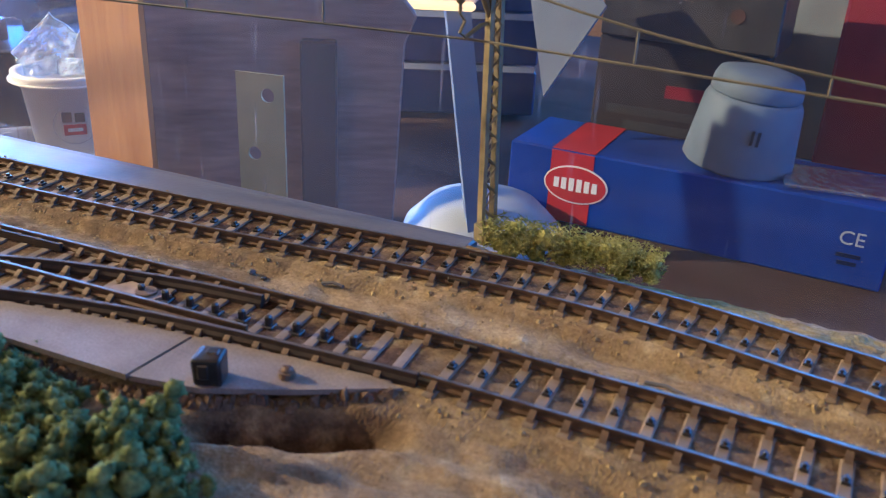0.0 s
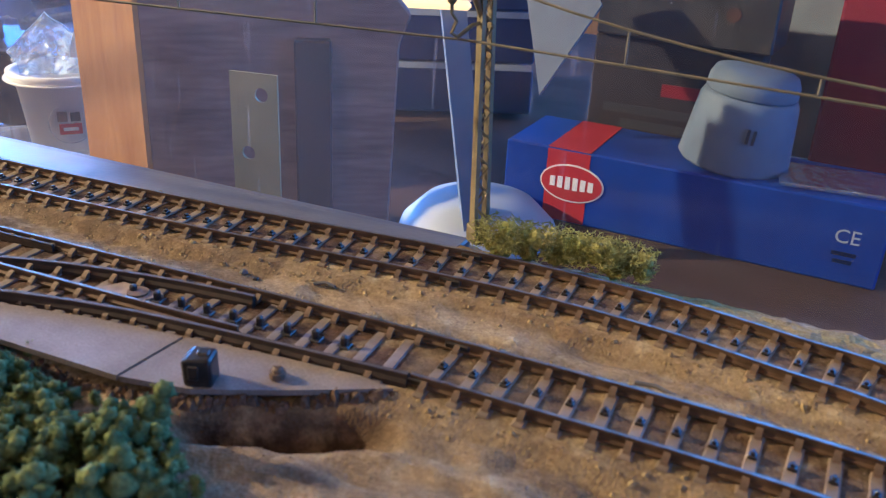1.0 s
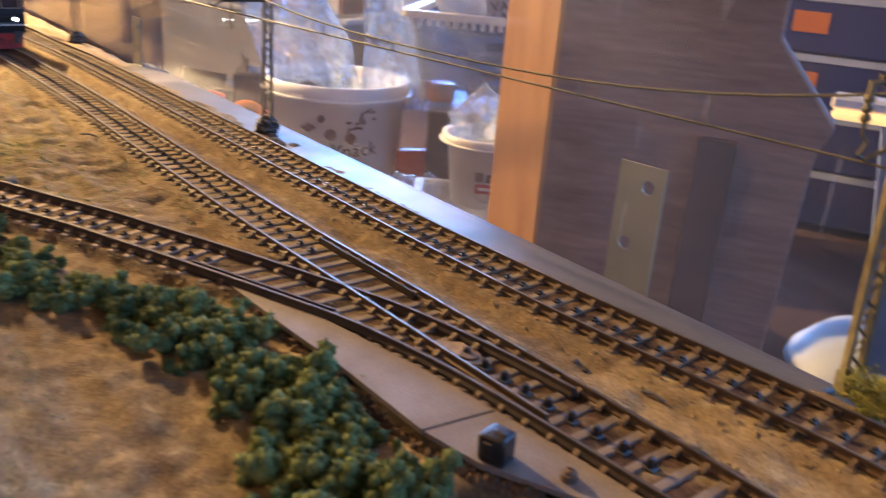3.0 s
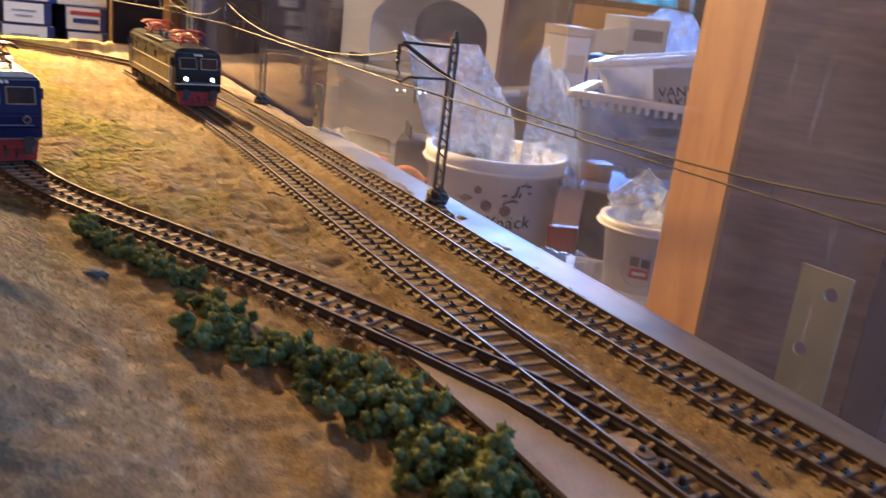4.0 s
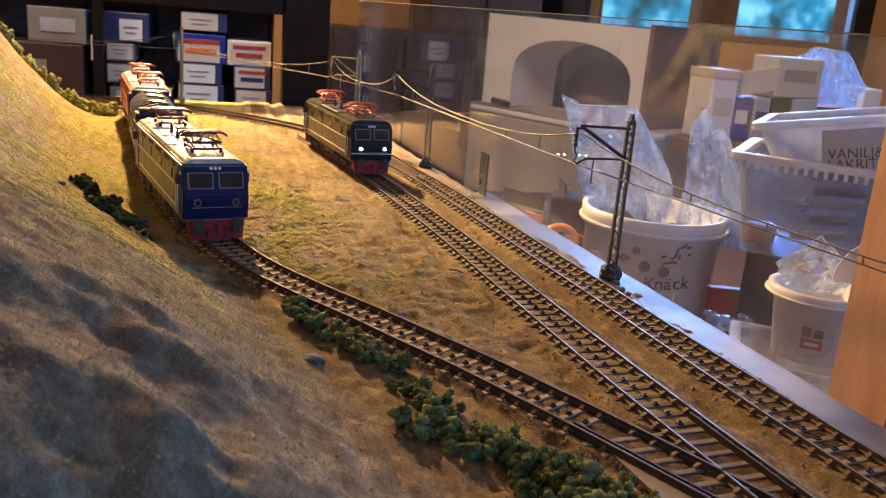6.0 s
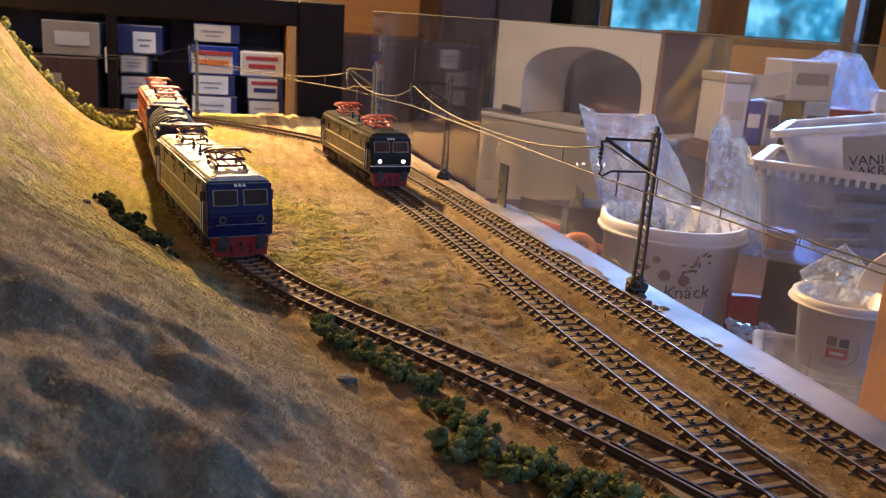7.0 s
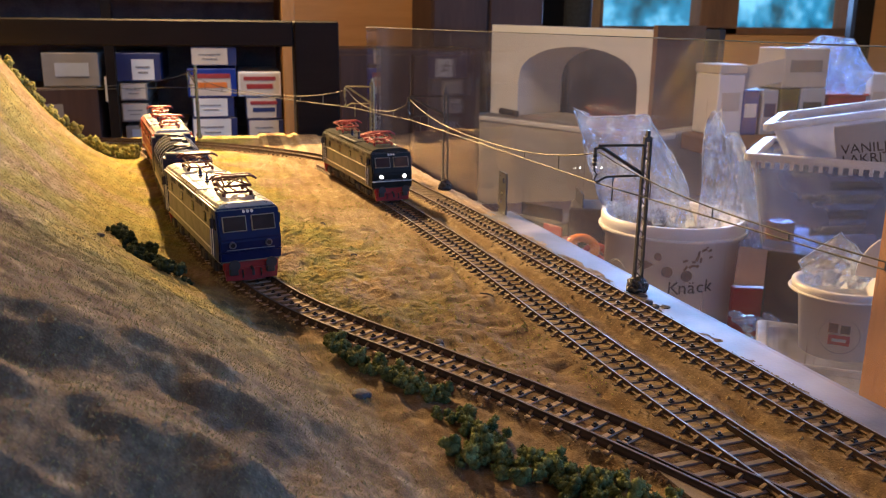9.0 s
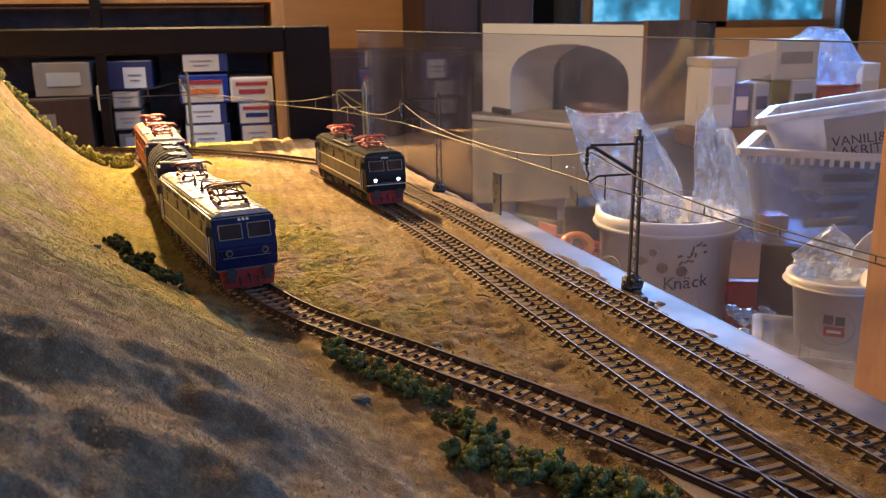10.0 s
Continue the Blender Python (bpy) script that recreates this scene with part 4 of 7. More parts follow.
# ---- overhead line ----
def lattice_mast(x, y, reach, material, yaw, foot=True, arm_m=None, tilt=0.0):
    """Two-channel lattice mast with bracket; local +y points from the mast towards the track."""
    th = thing("catenary_mast", "brown lattice catenary mast with a bracket arm, standing beside the track", "mast", pose(x, y, 0, 0, tilt, 0) @ pose(0, 0, 0, 0, 0, yaw), "catenary masts")
    H = 0.0835
    for s in (-1, 1):
        bm = bmesh.new()
        vs = []
        for z, w in ((0.004, 0.0021), (H - 0.002, 0.0015)):
            vs.append([bm.verts.new((dx, s * w + dy, z)) for dx, dy in ((-0.0013, -0.0006), (0.0013, -0.0006), (0.0013, 0.0006), (-0.0013, 0.0006))])
        for i in range(4):
            bm.faces.new((vs[0][i], vs[0][(i + 1) % 4], vs[1][(i + 1) % 4], vs[1][i]))
        bm.faces.new(vs[0][::-1])
        bm.faces.new(vs[1])
        part("channel", bm, material, th)
    n = 18
    for f in (-0.0011, 0.0011):
        pts = [(f, (1 if i % 2 else -1) * 0.0019, 0.007 + i * (H - 0.012) / n) for i in range(n + 1)]
        part("lacing", tube(bmesh.new(), pts, 0.00036, 5), material, th)
    bm = bmesh.new()
    prism(bm, [(-0.0020, 0), (0.0020, 0), (0.0020, 0.0022), (0.0008, 0.0026), (0.0007, 0.0058), (-0.0007, 0.0058), (-0.0008, 0.0026), (-0.0020, 0.0022)], -0.0016, 0.0016, 'x')
    bmesh.ops.translate(bm, verts=bm.verts[:], vec=(0, 0, H - 0.002))
    part("cap", bm, material, th)
    bm = bmesh.new()
    if foot:
        bmesh.ops.create_icosphere(bm, subdivisions=4, radius=0.0056)
        for v in bm.verts:
            v.co *= 1 + 0.28 * noise.noise(v.co * 420) + 0.16 * noise.noise(v.co * 900)
            v.co.z = v.co.z * 0.95 + 0.0022
    else:
        box(bm, (0, 0, 0.0026), (0.0056, 0.0060, 0.0060), 0.0010, 0, 2)
    part("foot", bm, M["mast_dark"] if foot else material, th, "dark moulded mast foot" if foot else "")
    am = arm_m or material
    bm = bmesh.new()
    tube(bm, [(0, 0, 0.0795), (0, reach + 0.001, 0.0795)], 0.0007, 6)
    part("top_tube", bm, am, th)
    bm = bmesh.new()
    tube(bm, [(0, 0.001, 0.064), (0, reach - 0.001, 0.0785), (0, reach + 0.0025, 0.0780), (0, reach + 0.0025, 0.0735)], 0.0010, 6)
    part("stay_tube", bm, am, th)
    bm = bmesh.new()
    tube(bm, [(0, 0.001, 0.0635), (0, reach - 0.004, 0.0630), (0, reach + 0.001, 0.0600)], 0.0006, 6)
    tube(bm, [(0, reach - 0.008, 0.0632), (0, reach - 0.008, 0.050)], 0.0004, 6)
    part("steady_arm", bm, am, th)
    bm = bmesh.new()
    for z in (0.0745, 0.0722, 0.0700):
        bmesh.ops.create_uvsphere(bm, u_segments=10, v_segments=6, radius=0.0013, matrix=pose(0, reach + 0.0025, z))
    tube(bm, [(0, reach + 0.0025, 0.070), (0, reach + 0.0025, 0.0665), (0, reach + 0.001, 0.0645), (0, reach + 0.0025, 0.0615), (0, reach, 0.0600)], 0.0005, 6)
    part("insulator", bm, am, th)
    return th


MASTS = [(-0.0640, 0.2105, 0.0085, "mast", 150.0), (-0.367, 0.1720, 0.0255, "mast_dark", 174.0), (-0.673, 0.1378, 0.0300, "mast_dark", 172.0),
         (-0.788, 0.0920, 0.0260, "mast_green", 150.0), (-1.048, -0.082, 0.0260, "mast_green", 112.0)]
hangers = []
for x, y, reach, mk, yaw in MASTS:
    lattice_mast(x, y, reach, M[mk], yaw, mk == "mast_dark", M["mast_dark"] if mk == "mast" and x < -0.5 else None, -2.0 if x > -0.1 else 0.0)
    q = pose(x, y, 0, 0, 0, yaw) @ Vector((0, reach, 0))
    hangers.append((q.x, q.y))
ends = [(0.24, 0.1890)] + hangers + [(-1.02, -0.36)]
line = thing("overhead_wire", "bronze catenary wire with droppers over the back track", "overhead wire")
for i, (a, b) in enumerate(zip(ends, ends[1:])):
    a, b = Vector((*a, 0)), Vector((*b, 0))
    L = (b - a).length
    n = max(4, round(L / 0.042))
    hi, lo = [], []
    for j in range(n * 3 + 1):
        t = j / (n * 3)
        q = a.lerp(b, t)
        hi.append(Vector((q.x, q.y, 0.0622 + 0.0138 * abs(1 - 2 * t) ** 2.6)))
    bm = tube(bmesh.new(), hi, 0.00038, 6)
    part("messenger_wire", bm, M["wire"], line)
    bm = tube(bmesh.new(), [(a.x, a.y, 0.0595), (b.x, b.y, 0.0595)], 0.00038, 6)
    part("contact_wire", bm, M["wire"], line)
    for j in range(1, n):
        q = hi[j * 3]
        part("dropper", rod(bmesh.new(), q, (q.x, q.y, 0.0595), 0.00034, 6), M["wire"], line)


# ---- plexiglass and its brackets ----
sheet = thing("acrylic_sheet", "scratched clear acrylic sheet standing along the layout edge", "acrylic sheet")
bm = bmesh.new()
prism(bm, [(-1.04, EDGE(-1.04)), (0.32, EDGE(0.32)), (0.32, EDGE(0.32) + 0.003), (-1.04, EDGE(-1.04) + 0.003)], -0.006, 0.1335, 'z')
bmesh.ops.delete(bm, geom=[q for q in bm.faces if q.calc_center_median().z > 0.13], context='FACES')
part("pane", bm, M["plexi"], sheet).visible_shadow = False
bm = bmesh.new()
prism(bm, [(-1.04, EDGE(-1.04)), (0.32, EDGE(0.32)), (0.32, EDGE(0.32) + 0.003), (-1.04, EDGE(-1.04) + 0.003)], 0.1336, 0.1342, 'z')
part("cut_edge", bm, M["edge"], sheet, "dull sawn top edge")


def bracket(x, y, w, top, yaw, low, z1, z2, metal):
    th = thing("angle_bracket", "drilled steel angle bracket holding the acrylic sheet", "bracket", pose(x, y, 0, 0, 0, yaw), "brackets")
    bm = bmesh.new()
    # leg with two drilled holes: outline strip with octagon gaps
    z1, z2, r, st = top - z1, top - z2, w * 0.14, w * 0.16
    ring = lambda zc: [((st if zc == z1 else -st) + r * math.cos(radians(a)), zc + r * math.sin(radians(a))) for a in range(0, 360, 20)]
    h = w / 2
    outer = [(-h, low), (h, low), (h, top), (-h, top)]
    vs = []
    for loop_pts in (outer, ring(z1), ring(z2)):
        vv = [bm.verts.new((u, 0, v)) for u, v in loop_pts]
        vs.append(vv)
        for i in range(len(vv)):
            bm.edges.new((vv[i], vv[(i + 1) % len(vv)]))
    bmesh.ops.triangle_fill(bm, use_beauty=True, use_dissolve=False, edges=bm.edges[:])
    for f in [f for f in bm.faces if any((f.calc_center_median() - Vector((st if zc == z1 else -st, 0, zc))).length < r * 0.9 for zc in (z1, z2))]:
        bm.faces.remove(f)
    ex = bmesh.ops.extrude_face_region(bm, geom=bm.faces[:])
    bmesh.ops.translate(bm, verts=[g for g in ex["geom"] if isinstance(g, bmesh.types.BMVert)], vec=(0, -0.0012, 0))
    bmesh.ops.recalc_face_normals(bm, faces=bm.faces[:])
    part("upright_leg", bm, M[metal], th)
    part("foot_leg", box(bmesh.new(), (0, -0.0085, low + 0.0006), (w, 0.0140, 0.0012), 0.0003), M[metal], th)


bracket(-0.175, 0.2425, 0.0192, 0.0280, 14.0, -0.1395, 0.0080, 0.0310, "steel")
bracket(-0.574, EDGE(-0.574) - 0.006, 0.0150, 0.0305, 5.0, -0.0093, 0.0060, 0.0225, "l_rim")

# ---- locomotives ----
def pantograph(parent, x, z, mat, raised=0.006, base=None):
    p = part("pantograph", bmesh.new(), mat, parent)
    bm = bmesh.new()
    box(bm, (x, 0, z + 0.0016), (0.019, 0.0012, 0.0009), 0.0002)
    for s in (-1, 1):
        box(bm, (x, s * 0.0075, z + 0.0016), (0.021, 0.0010, 0.0010), 0.0002)
        box(bm, (x + s * 0.0095, 0, z + 0.0016), (0.0010, 0.016, 0.0010), 0.0002)
        for u in (-1, 1):
            rod(bm, (x + s * 0.0092, u * 0.0075, z - 0.0005), (x + s * 0.0092, u * 0.0075, z + 0.0014), 0.0010, 8)
    part("base_frame", bm, base or mat, p)
    top = z + 0.0035 + raised
    knee = z + 0.0022 + raised * 0.5
    bars = []
    for u in (-1, 1):
        for s in (-1, 1):
            bars.append(("arm", [(x + s * 0.0080, u * 0.0062, z + 0.002), (x - s * 0.0105, u * 0.0072, knee), (x + s * 0.0024, u * 0.0066, top - 0.0003)], 0.00066))
        bars.append(("brace", [(x - 0.0080, u * 0.0062, z + 0.0022), (x + 0.0100, -u * 0.0068, knee)], 0.0005))
        bars.append(("cross_bar", [(x - u * 0.0105, -0.0072, knee), (x - u * 0.0105, 0.0072, knee)], 0.0006))
        bars.append(("brace", [(x - 0.0105, u * 0.0072, knee), (x + 0.0022, -u * 0.0060, top - 0.0006)], 0.00045))
        bars.append(("brace", [(x + 0.0105, u * 0.0072, knee), (x - 0.0022, -u * 0.0060, top - 0.0006)], 0.00045))
    for nm, pts, r in bars:
        part(nm, tube(bmesh.new(), pts, r, 6), mat, p)
    for s in (-1, 1):
        bm = bmesh.new()
        tube(bm, [(x + s * 0.0030, -0.0125, top - 0.0022), (x + s * 0.0030, -0.0105, top - 0.0005), (x + s * 0.0030, -0.0080, top), (x + s * 0.0030, 0.0080, top),
                  (x + s * 0.0030, 0.0105, top - 0.0005), (x + s * 0.0030, 0.0125, top - 0.0022)], 0.0007, 6)
        part("collector_bow", bm, mat, p)
    return p


def bogie(parent, x):
    b = part("bogie", box(bmesh.new(), (x, 0, 0.0068), (0.040, 0.019, 0.0052), 0.0012), M["l_under"], parent)
    for s in (-1, 1):
        bm = bmesh.new()
        box(bm, (x, s * 0.0135, 0.0062), (0.038, 0.0022, 0.0040), 0.0006)
        for u in (-0.012, 0.012):
            box(bm, (x + u, s * 0.0150, 0.0060), (0.0062, 0.0020, 0.0058), 0.0008)
            for k in (-0.0045, 0.0045):
                disc(bm, (x + u + k, s * 0.0150, 0.0058), 0.0013, 0.0044, 8)
        part("side_frame", bm, M["l_under"], b)
    for u in (-0.012, 0.012):
        for s in (-1, 1):
            bm = disc(bmesh.new(), (x + u, s * 0.0083, 0.0058), 0.0060, 0.0024, 28, 'Y')
            part("wheel", bm, M["stud"], b)


def end_gear(th, x, s, plow):
    """Buffer beam, buffers, coupling and plough at one end."""
    bm = box(bmesh.new(), (x, 0, 0.0092), (0.0026, 0.0300, 0.0046), 0.0006)
    beam = part("buffer_beam", bm, M["beam_red"], th)
    for u in (-1, 1):
        bm = bmesh.new()
        rod(bm, (x, u * 0.0100, 0.0108), (x + s * 0.0052, u * 0.0100, 0.0108), 0.0013, 10)
        rod(bm, (x + s * 0.0050, u * 0.0100, 0.0108), (x + s * 0.0058, u * 0.0100, 0.0108), 0.0030, 16)
        part("buffer", bm, M["l_under"], th)
        bm = box(bmesh.new(), (x + s * 0.0022, u * 0.0100, 0.0066), (0.0036, 0.0046, 0.0034), 0.0004)
        part("step_box", bm, M["l_grey"], th)
    bm = bmesh.new()
    prism(bm, [(-0.0145, 0.0078), (0.0145, 0.0078), (0.0138, 0.0016), (0.0, 0.0010), (-0.0138, 0.0016)], x - 0.0005, x + s * 0.0018, 'x')
    part("snow_plough", bm, plow, th)
    bm = bmesh.new()
    tube(bm, [(x, 0, 0.0085), (x + s * 0.005, 0, 0.0070), (x + s * 0.0052, 0, 0.0045)], 0.0008, 6)
    for u in (-0.005, 0.005):
        tube(bm, [(x, u, 0.0085), (x + s * 0.003, u, 0.005), (x + s * 0.002, u, 0.0028)], 0.0005, 6)
    part("coupling", bm, M["l_under"], th)


def electric_loco(label, m, side, face, roof, line, panto, lit, plow, raise_rear=0.006, box_mat=None, stripe=None):
    L, W = 0.154, 0.0335
    th = thing("locomotive", label, "model locomotive", m, "model locomotives")
    hL, hw = L / 2, W / 2
    # side walls and underframe: a body shell with slanted ends
    bm = bmesh.new()
    prism(bm, [(-hL, 0.0105), (hL, 0.0105), (hL + 0.0008, 0.0235), (hL - 0.0042, 0.0405), (-hL + 0.0042, 0.0405), (-hL - 0.0008, 0.0235)], -hw, hw, 'y')
    bmesh.ops.bevel(bm, geom=[e for e in bm.edges], offset=0.0010, segments=2, affect='EDGES')
    part("body", bm, side, th)
    for s in (-1, 1):
        # painted cab face
        bm = bmesh.new()
        prism(bm, [(s * (hL + 0.0002), 0.0112), (s * (hL + 0.0003 + 0.0010), 0.0235), (s * (hL + 0.0004 - 0.0037), 0.0400), (s * (hL - 0.0140), 0.0400), (s * (hL - 0.0110), 0.0112)],
              -hw - 0.0002, hw + 0.0002, 'y')
        bmesh.ops.bevel(bm, geom=bm.edges[:], offset=0.0010, segments=2, affect='EDGES')
        cab = part("cab", bm, face, th)
        slope = math.degrees(math.atan2(0.0047, 0.0165))
        for u in (-1, 1):
            base = Matrix.Translation((s * (hL - 0.00085), u * 0.0078, 0.0322)) @ Matrix.Rotation(radians(-s * slope), 4, 'Y')
            for nm, w, h, d, mat, lab in (("window_rim", 0.0130, 0.0086, 0.0009, M["l_cream"], "pale metal rim"), ("windscreen", 0.0121, 0.0077, 0.0013, M["l_glass"], "dark glass")):
                bm = bmesh.new()
                box(bm, (0, 0, 0), (d, w, h), 0.0004 if nm == "windscreen" else 0.0003)
                bm.transform(base)
                part(nm, bm, mat, cab, lab)
            bm = bmesh.new()
            rod(bm, (s * (hL + 0.0002), u * 0.0060, 0.0285), (s * (hL - 0.0012), u * 0.0095, 0.0340), 0.0002, 5)
            part("wiper", bm, M["l_under"], cab)
            bm = bmesh.new()
            rod(bm, (s * (hL - 0.0005), u * 0.0098, 0.0212), (s * (hL + 0.0022), u * 0.0098, 0.0212), 0.0020, 16, 0.0019)
            part("lamp_housing", bm, M["l_rim"], cab)
            bm = bmesh.new()
            rod(bm, (s * (hL + 0.0015), u * 0.0098, 0.0212), (s * (hL + 0.0025), u * 0.0098, 0.0212), 0.0012, 14)
            part("headlight", bm, M["head"] if (lit and s > 0) else M["l_glass"], cab, "lit white headlight" if lit and s > 0 else "")
            bm = box(bmesh.new(), (s * (hL - 0.0075), u * (hw + 0.0014), 0.0322), (0.0012, 0.0022, 0.0056), 0.0004)
            part("mirror", bm, M["l_under"], cab)
            bm = bmesh.new()
            for k in (0.0095, 0.0145):
                rod(bm, (s * (hL - k), u * (hw + 0.0008), 0.0135), (s * (hL - k), u * (hw + 0.0008), 0.0300), 0.0003, 5)
            part("handrail", bm, line, cab)
            bm = box(bmesh.new(), (s * (hL - 0.0120), u * (hw + 0.0001), 0.0245), (0.0046, 0.0008, 0.0235), 0.0002)
            part("cab_door", bm, face, cab)
            bm = box(bmesh.new(), (s * (hL - 0.0064), u * (hw + 0.0003), 0.0318), (0.0046, 0.0006, 0.0064), 0.0003)
            part("side_window", bm, M["l_glass"], cab, "dark glass")
        bm = bmesh.new()
        box(bm, (s * (hL - 0.0005), 0, 0.0172), (0.0040, W + 0.0006, 0.0007), 0.0003)
        part("face_stripe", bm, stripe or line, cab)
        bm = bmesh.new()
        for u in (-0.0022, 0, 0.0022):
            disc(bm, (s * (hL - 0.0028), u, 0.0383), 0.0008, 0.0016, 10, 'X')
        part("top_lights", bm, M["l_white"], cab)
        bm = bmesh.new()
        tube(bm, [(s * (hL + 0.0014), -0.013, 0.0185), (s * (hL + 0.0016), 0.013, 0.0185)], 0.0003, 5)
        part("grab_rail", bm, M["l_rim"], cab)
        end_gear(th, s * (hL - 0.0008), s, plow)
        bogie(th, s * 0.0445)
    for u in (-1, 1):
        for z, h in ((0.0158, 0.0010), (0.0272, 0.0007)):
            bm = box(bmesh.new(), (0, u * (hw + 0.00005), z), (L - 0.030, 0.0005, h))
            part("side_line", bm, line, th)
        for i in range(4):
            x = -0.048 + i * 0.032
            bm = box(bmesh.new(), (x, u * (hw + 0.0001), 0.0316), (0.0046, 0.0007, 0.0056), 0.0006, 0, 2)
            part("machine_window", bm, M["l_glass"], th, "dark glass")
        for i in range(14):
            if i % 3 == 0:
                continue
            x = -0.054 + i * 0.0083
            bm = box(bmesh.new(), (x, u * (hw + 0.0001), 0.0372), (0.0062, 0.0006, 0.0026), 0.0001)
            part("vent_grille", bm, M["l_under"], th)
        for i in range(3):
            bm = box(bmesh.new(), (-0.016 + i * 0.016, u * 0.0125, 0.0082), (0.013, 0.0060, 0.0050), 0.0006)
            part("equipment_box", bm, M["l_under"], th)
    # roof with shoulder slope and cat-walks
    bm = bmesh.new()
    prism(bm, [(-hw + 0.0012, 0.0400), (-hw + 0.0022, 0.0418), (-0.0100, 0.0430), (0.0100, 0.0430), (hw - 0.0022, 0.0418), (hw - 0.0012, 0.0400)], -hL + 0.0050, hL - 0.0050, 'x')
    bmesh.ops.bevel(bm, geom=bm.edges[:], offset=0.0004, segments=1, affect='EDGES')
    rf = part("roof", bm, roof, th)
    for x in (-0.028, 0.0, 0.028):
        bm = box(bmesh.new(), (x, 0, 0.0431), (0.0006, W - 0.006, 0.0008))
        part("roof_seam", bm, box_mat or roof, rf)
    for u in (-1, 1):
        bm = box(bmesh.new(), (0, u * 0.0140, 0.0424), (0.050, 0.0026, 0.0012), 0.0002)
        part("roof_walkway", bm, box_mat or roof, rf)
    for x, y, k in ((0.016, 0.005, 1), (0.008, -0.006, 1), (-0.006, 0.004, 0), (-0.015, -0.005, 1), (0.0, 0.0, 0), (0.022, -0.004, 0)):
        bm = bmesh.new()
        if k:
            for j in range(3):
                disc(bm, (x, y, 0.0437 + j * 0.0014), 0.0014 - 0.0002 * j, 0.0009, 10)
            rod(bm, (x, y, 0.043), (x, y, 0.0485), 0.0006, 8)
        else:
            box(bm, (x, y, 0.0444), (0.0050, 0.0034, 0.0026), 0.0004)
        part("roof_insulator" if k else "roof_switch_box", bm, M["l_blue"] if k else panto, rf)
    bm = tube(bmesh.new(), [(0.036, 0.0, 0.0455), (0.016, 0.005, 0.0488), (0.008, -0.006, 0.0488), (-0.015, -0.005, 0.0488), (-0.036, 0, 0.0455)], 0.0004, 6)
    part("roof_cable", bm, M["l_copper"], rf)
    for s in (-1, 1):
        bm = bmesh.new()
        rod(bm, (s * 0.066, 0.006, 0.0425), (s * 0.066, 0.006, 0.0448), 0.0006, 8)
        rod(bm, (s * 0.064, 0.006, 0.0450), (s * 0.069, 0.006, 0.0450), 0.0008, 8, 0.0004)
        part("horn", bm, M["l_rim"], rf)
    pantograph(rf, 0.046, 0.0436, panto, 0.0060)
    pantograph(rf, -0.046, 0.0436, panto, raise_rear)
    return th


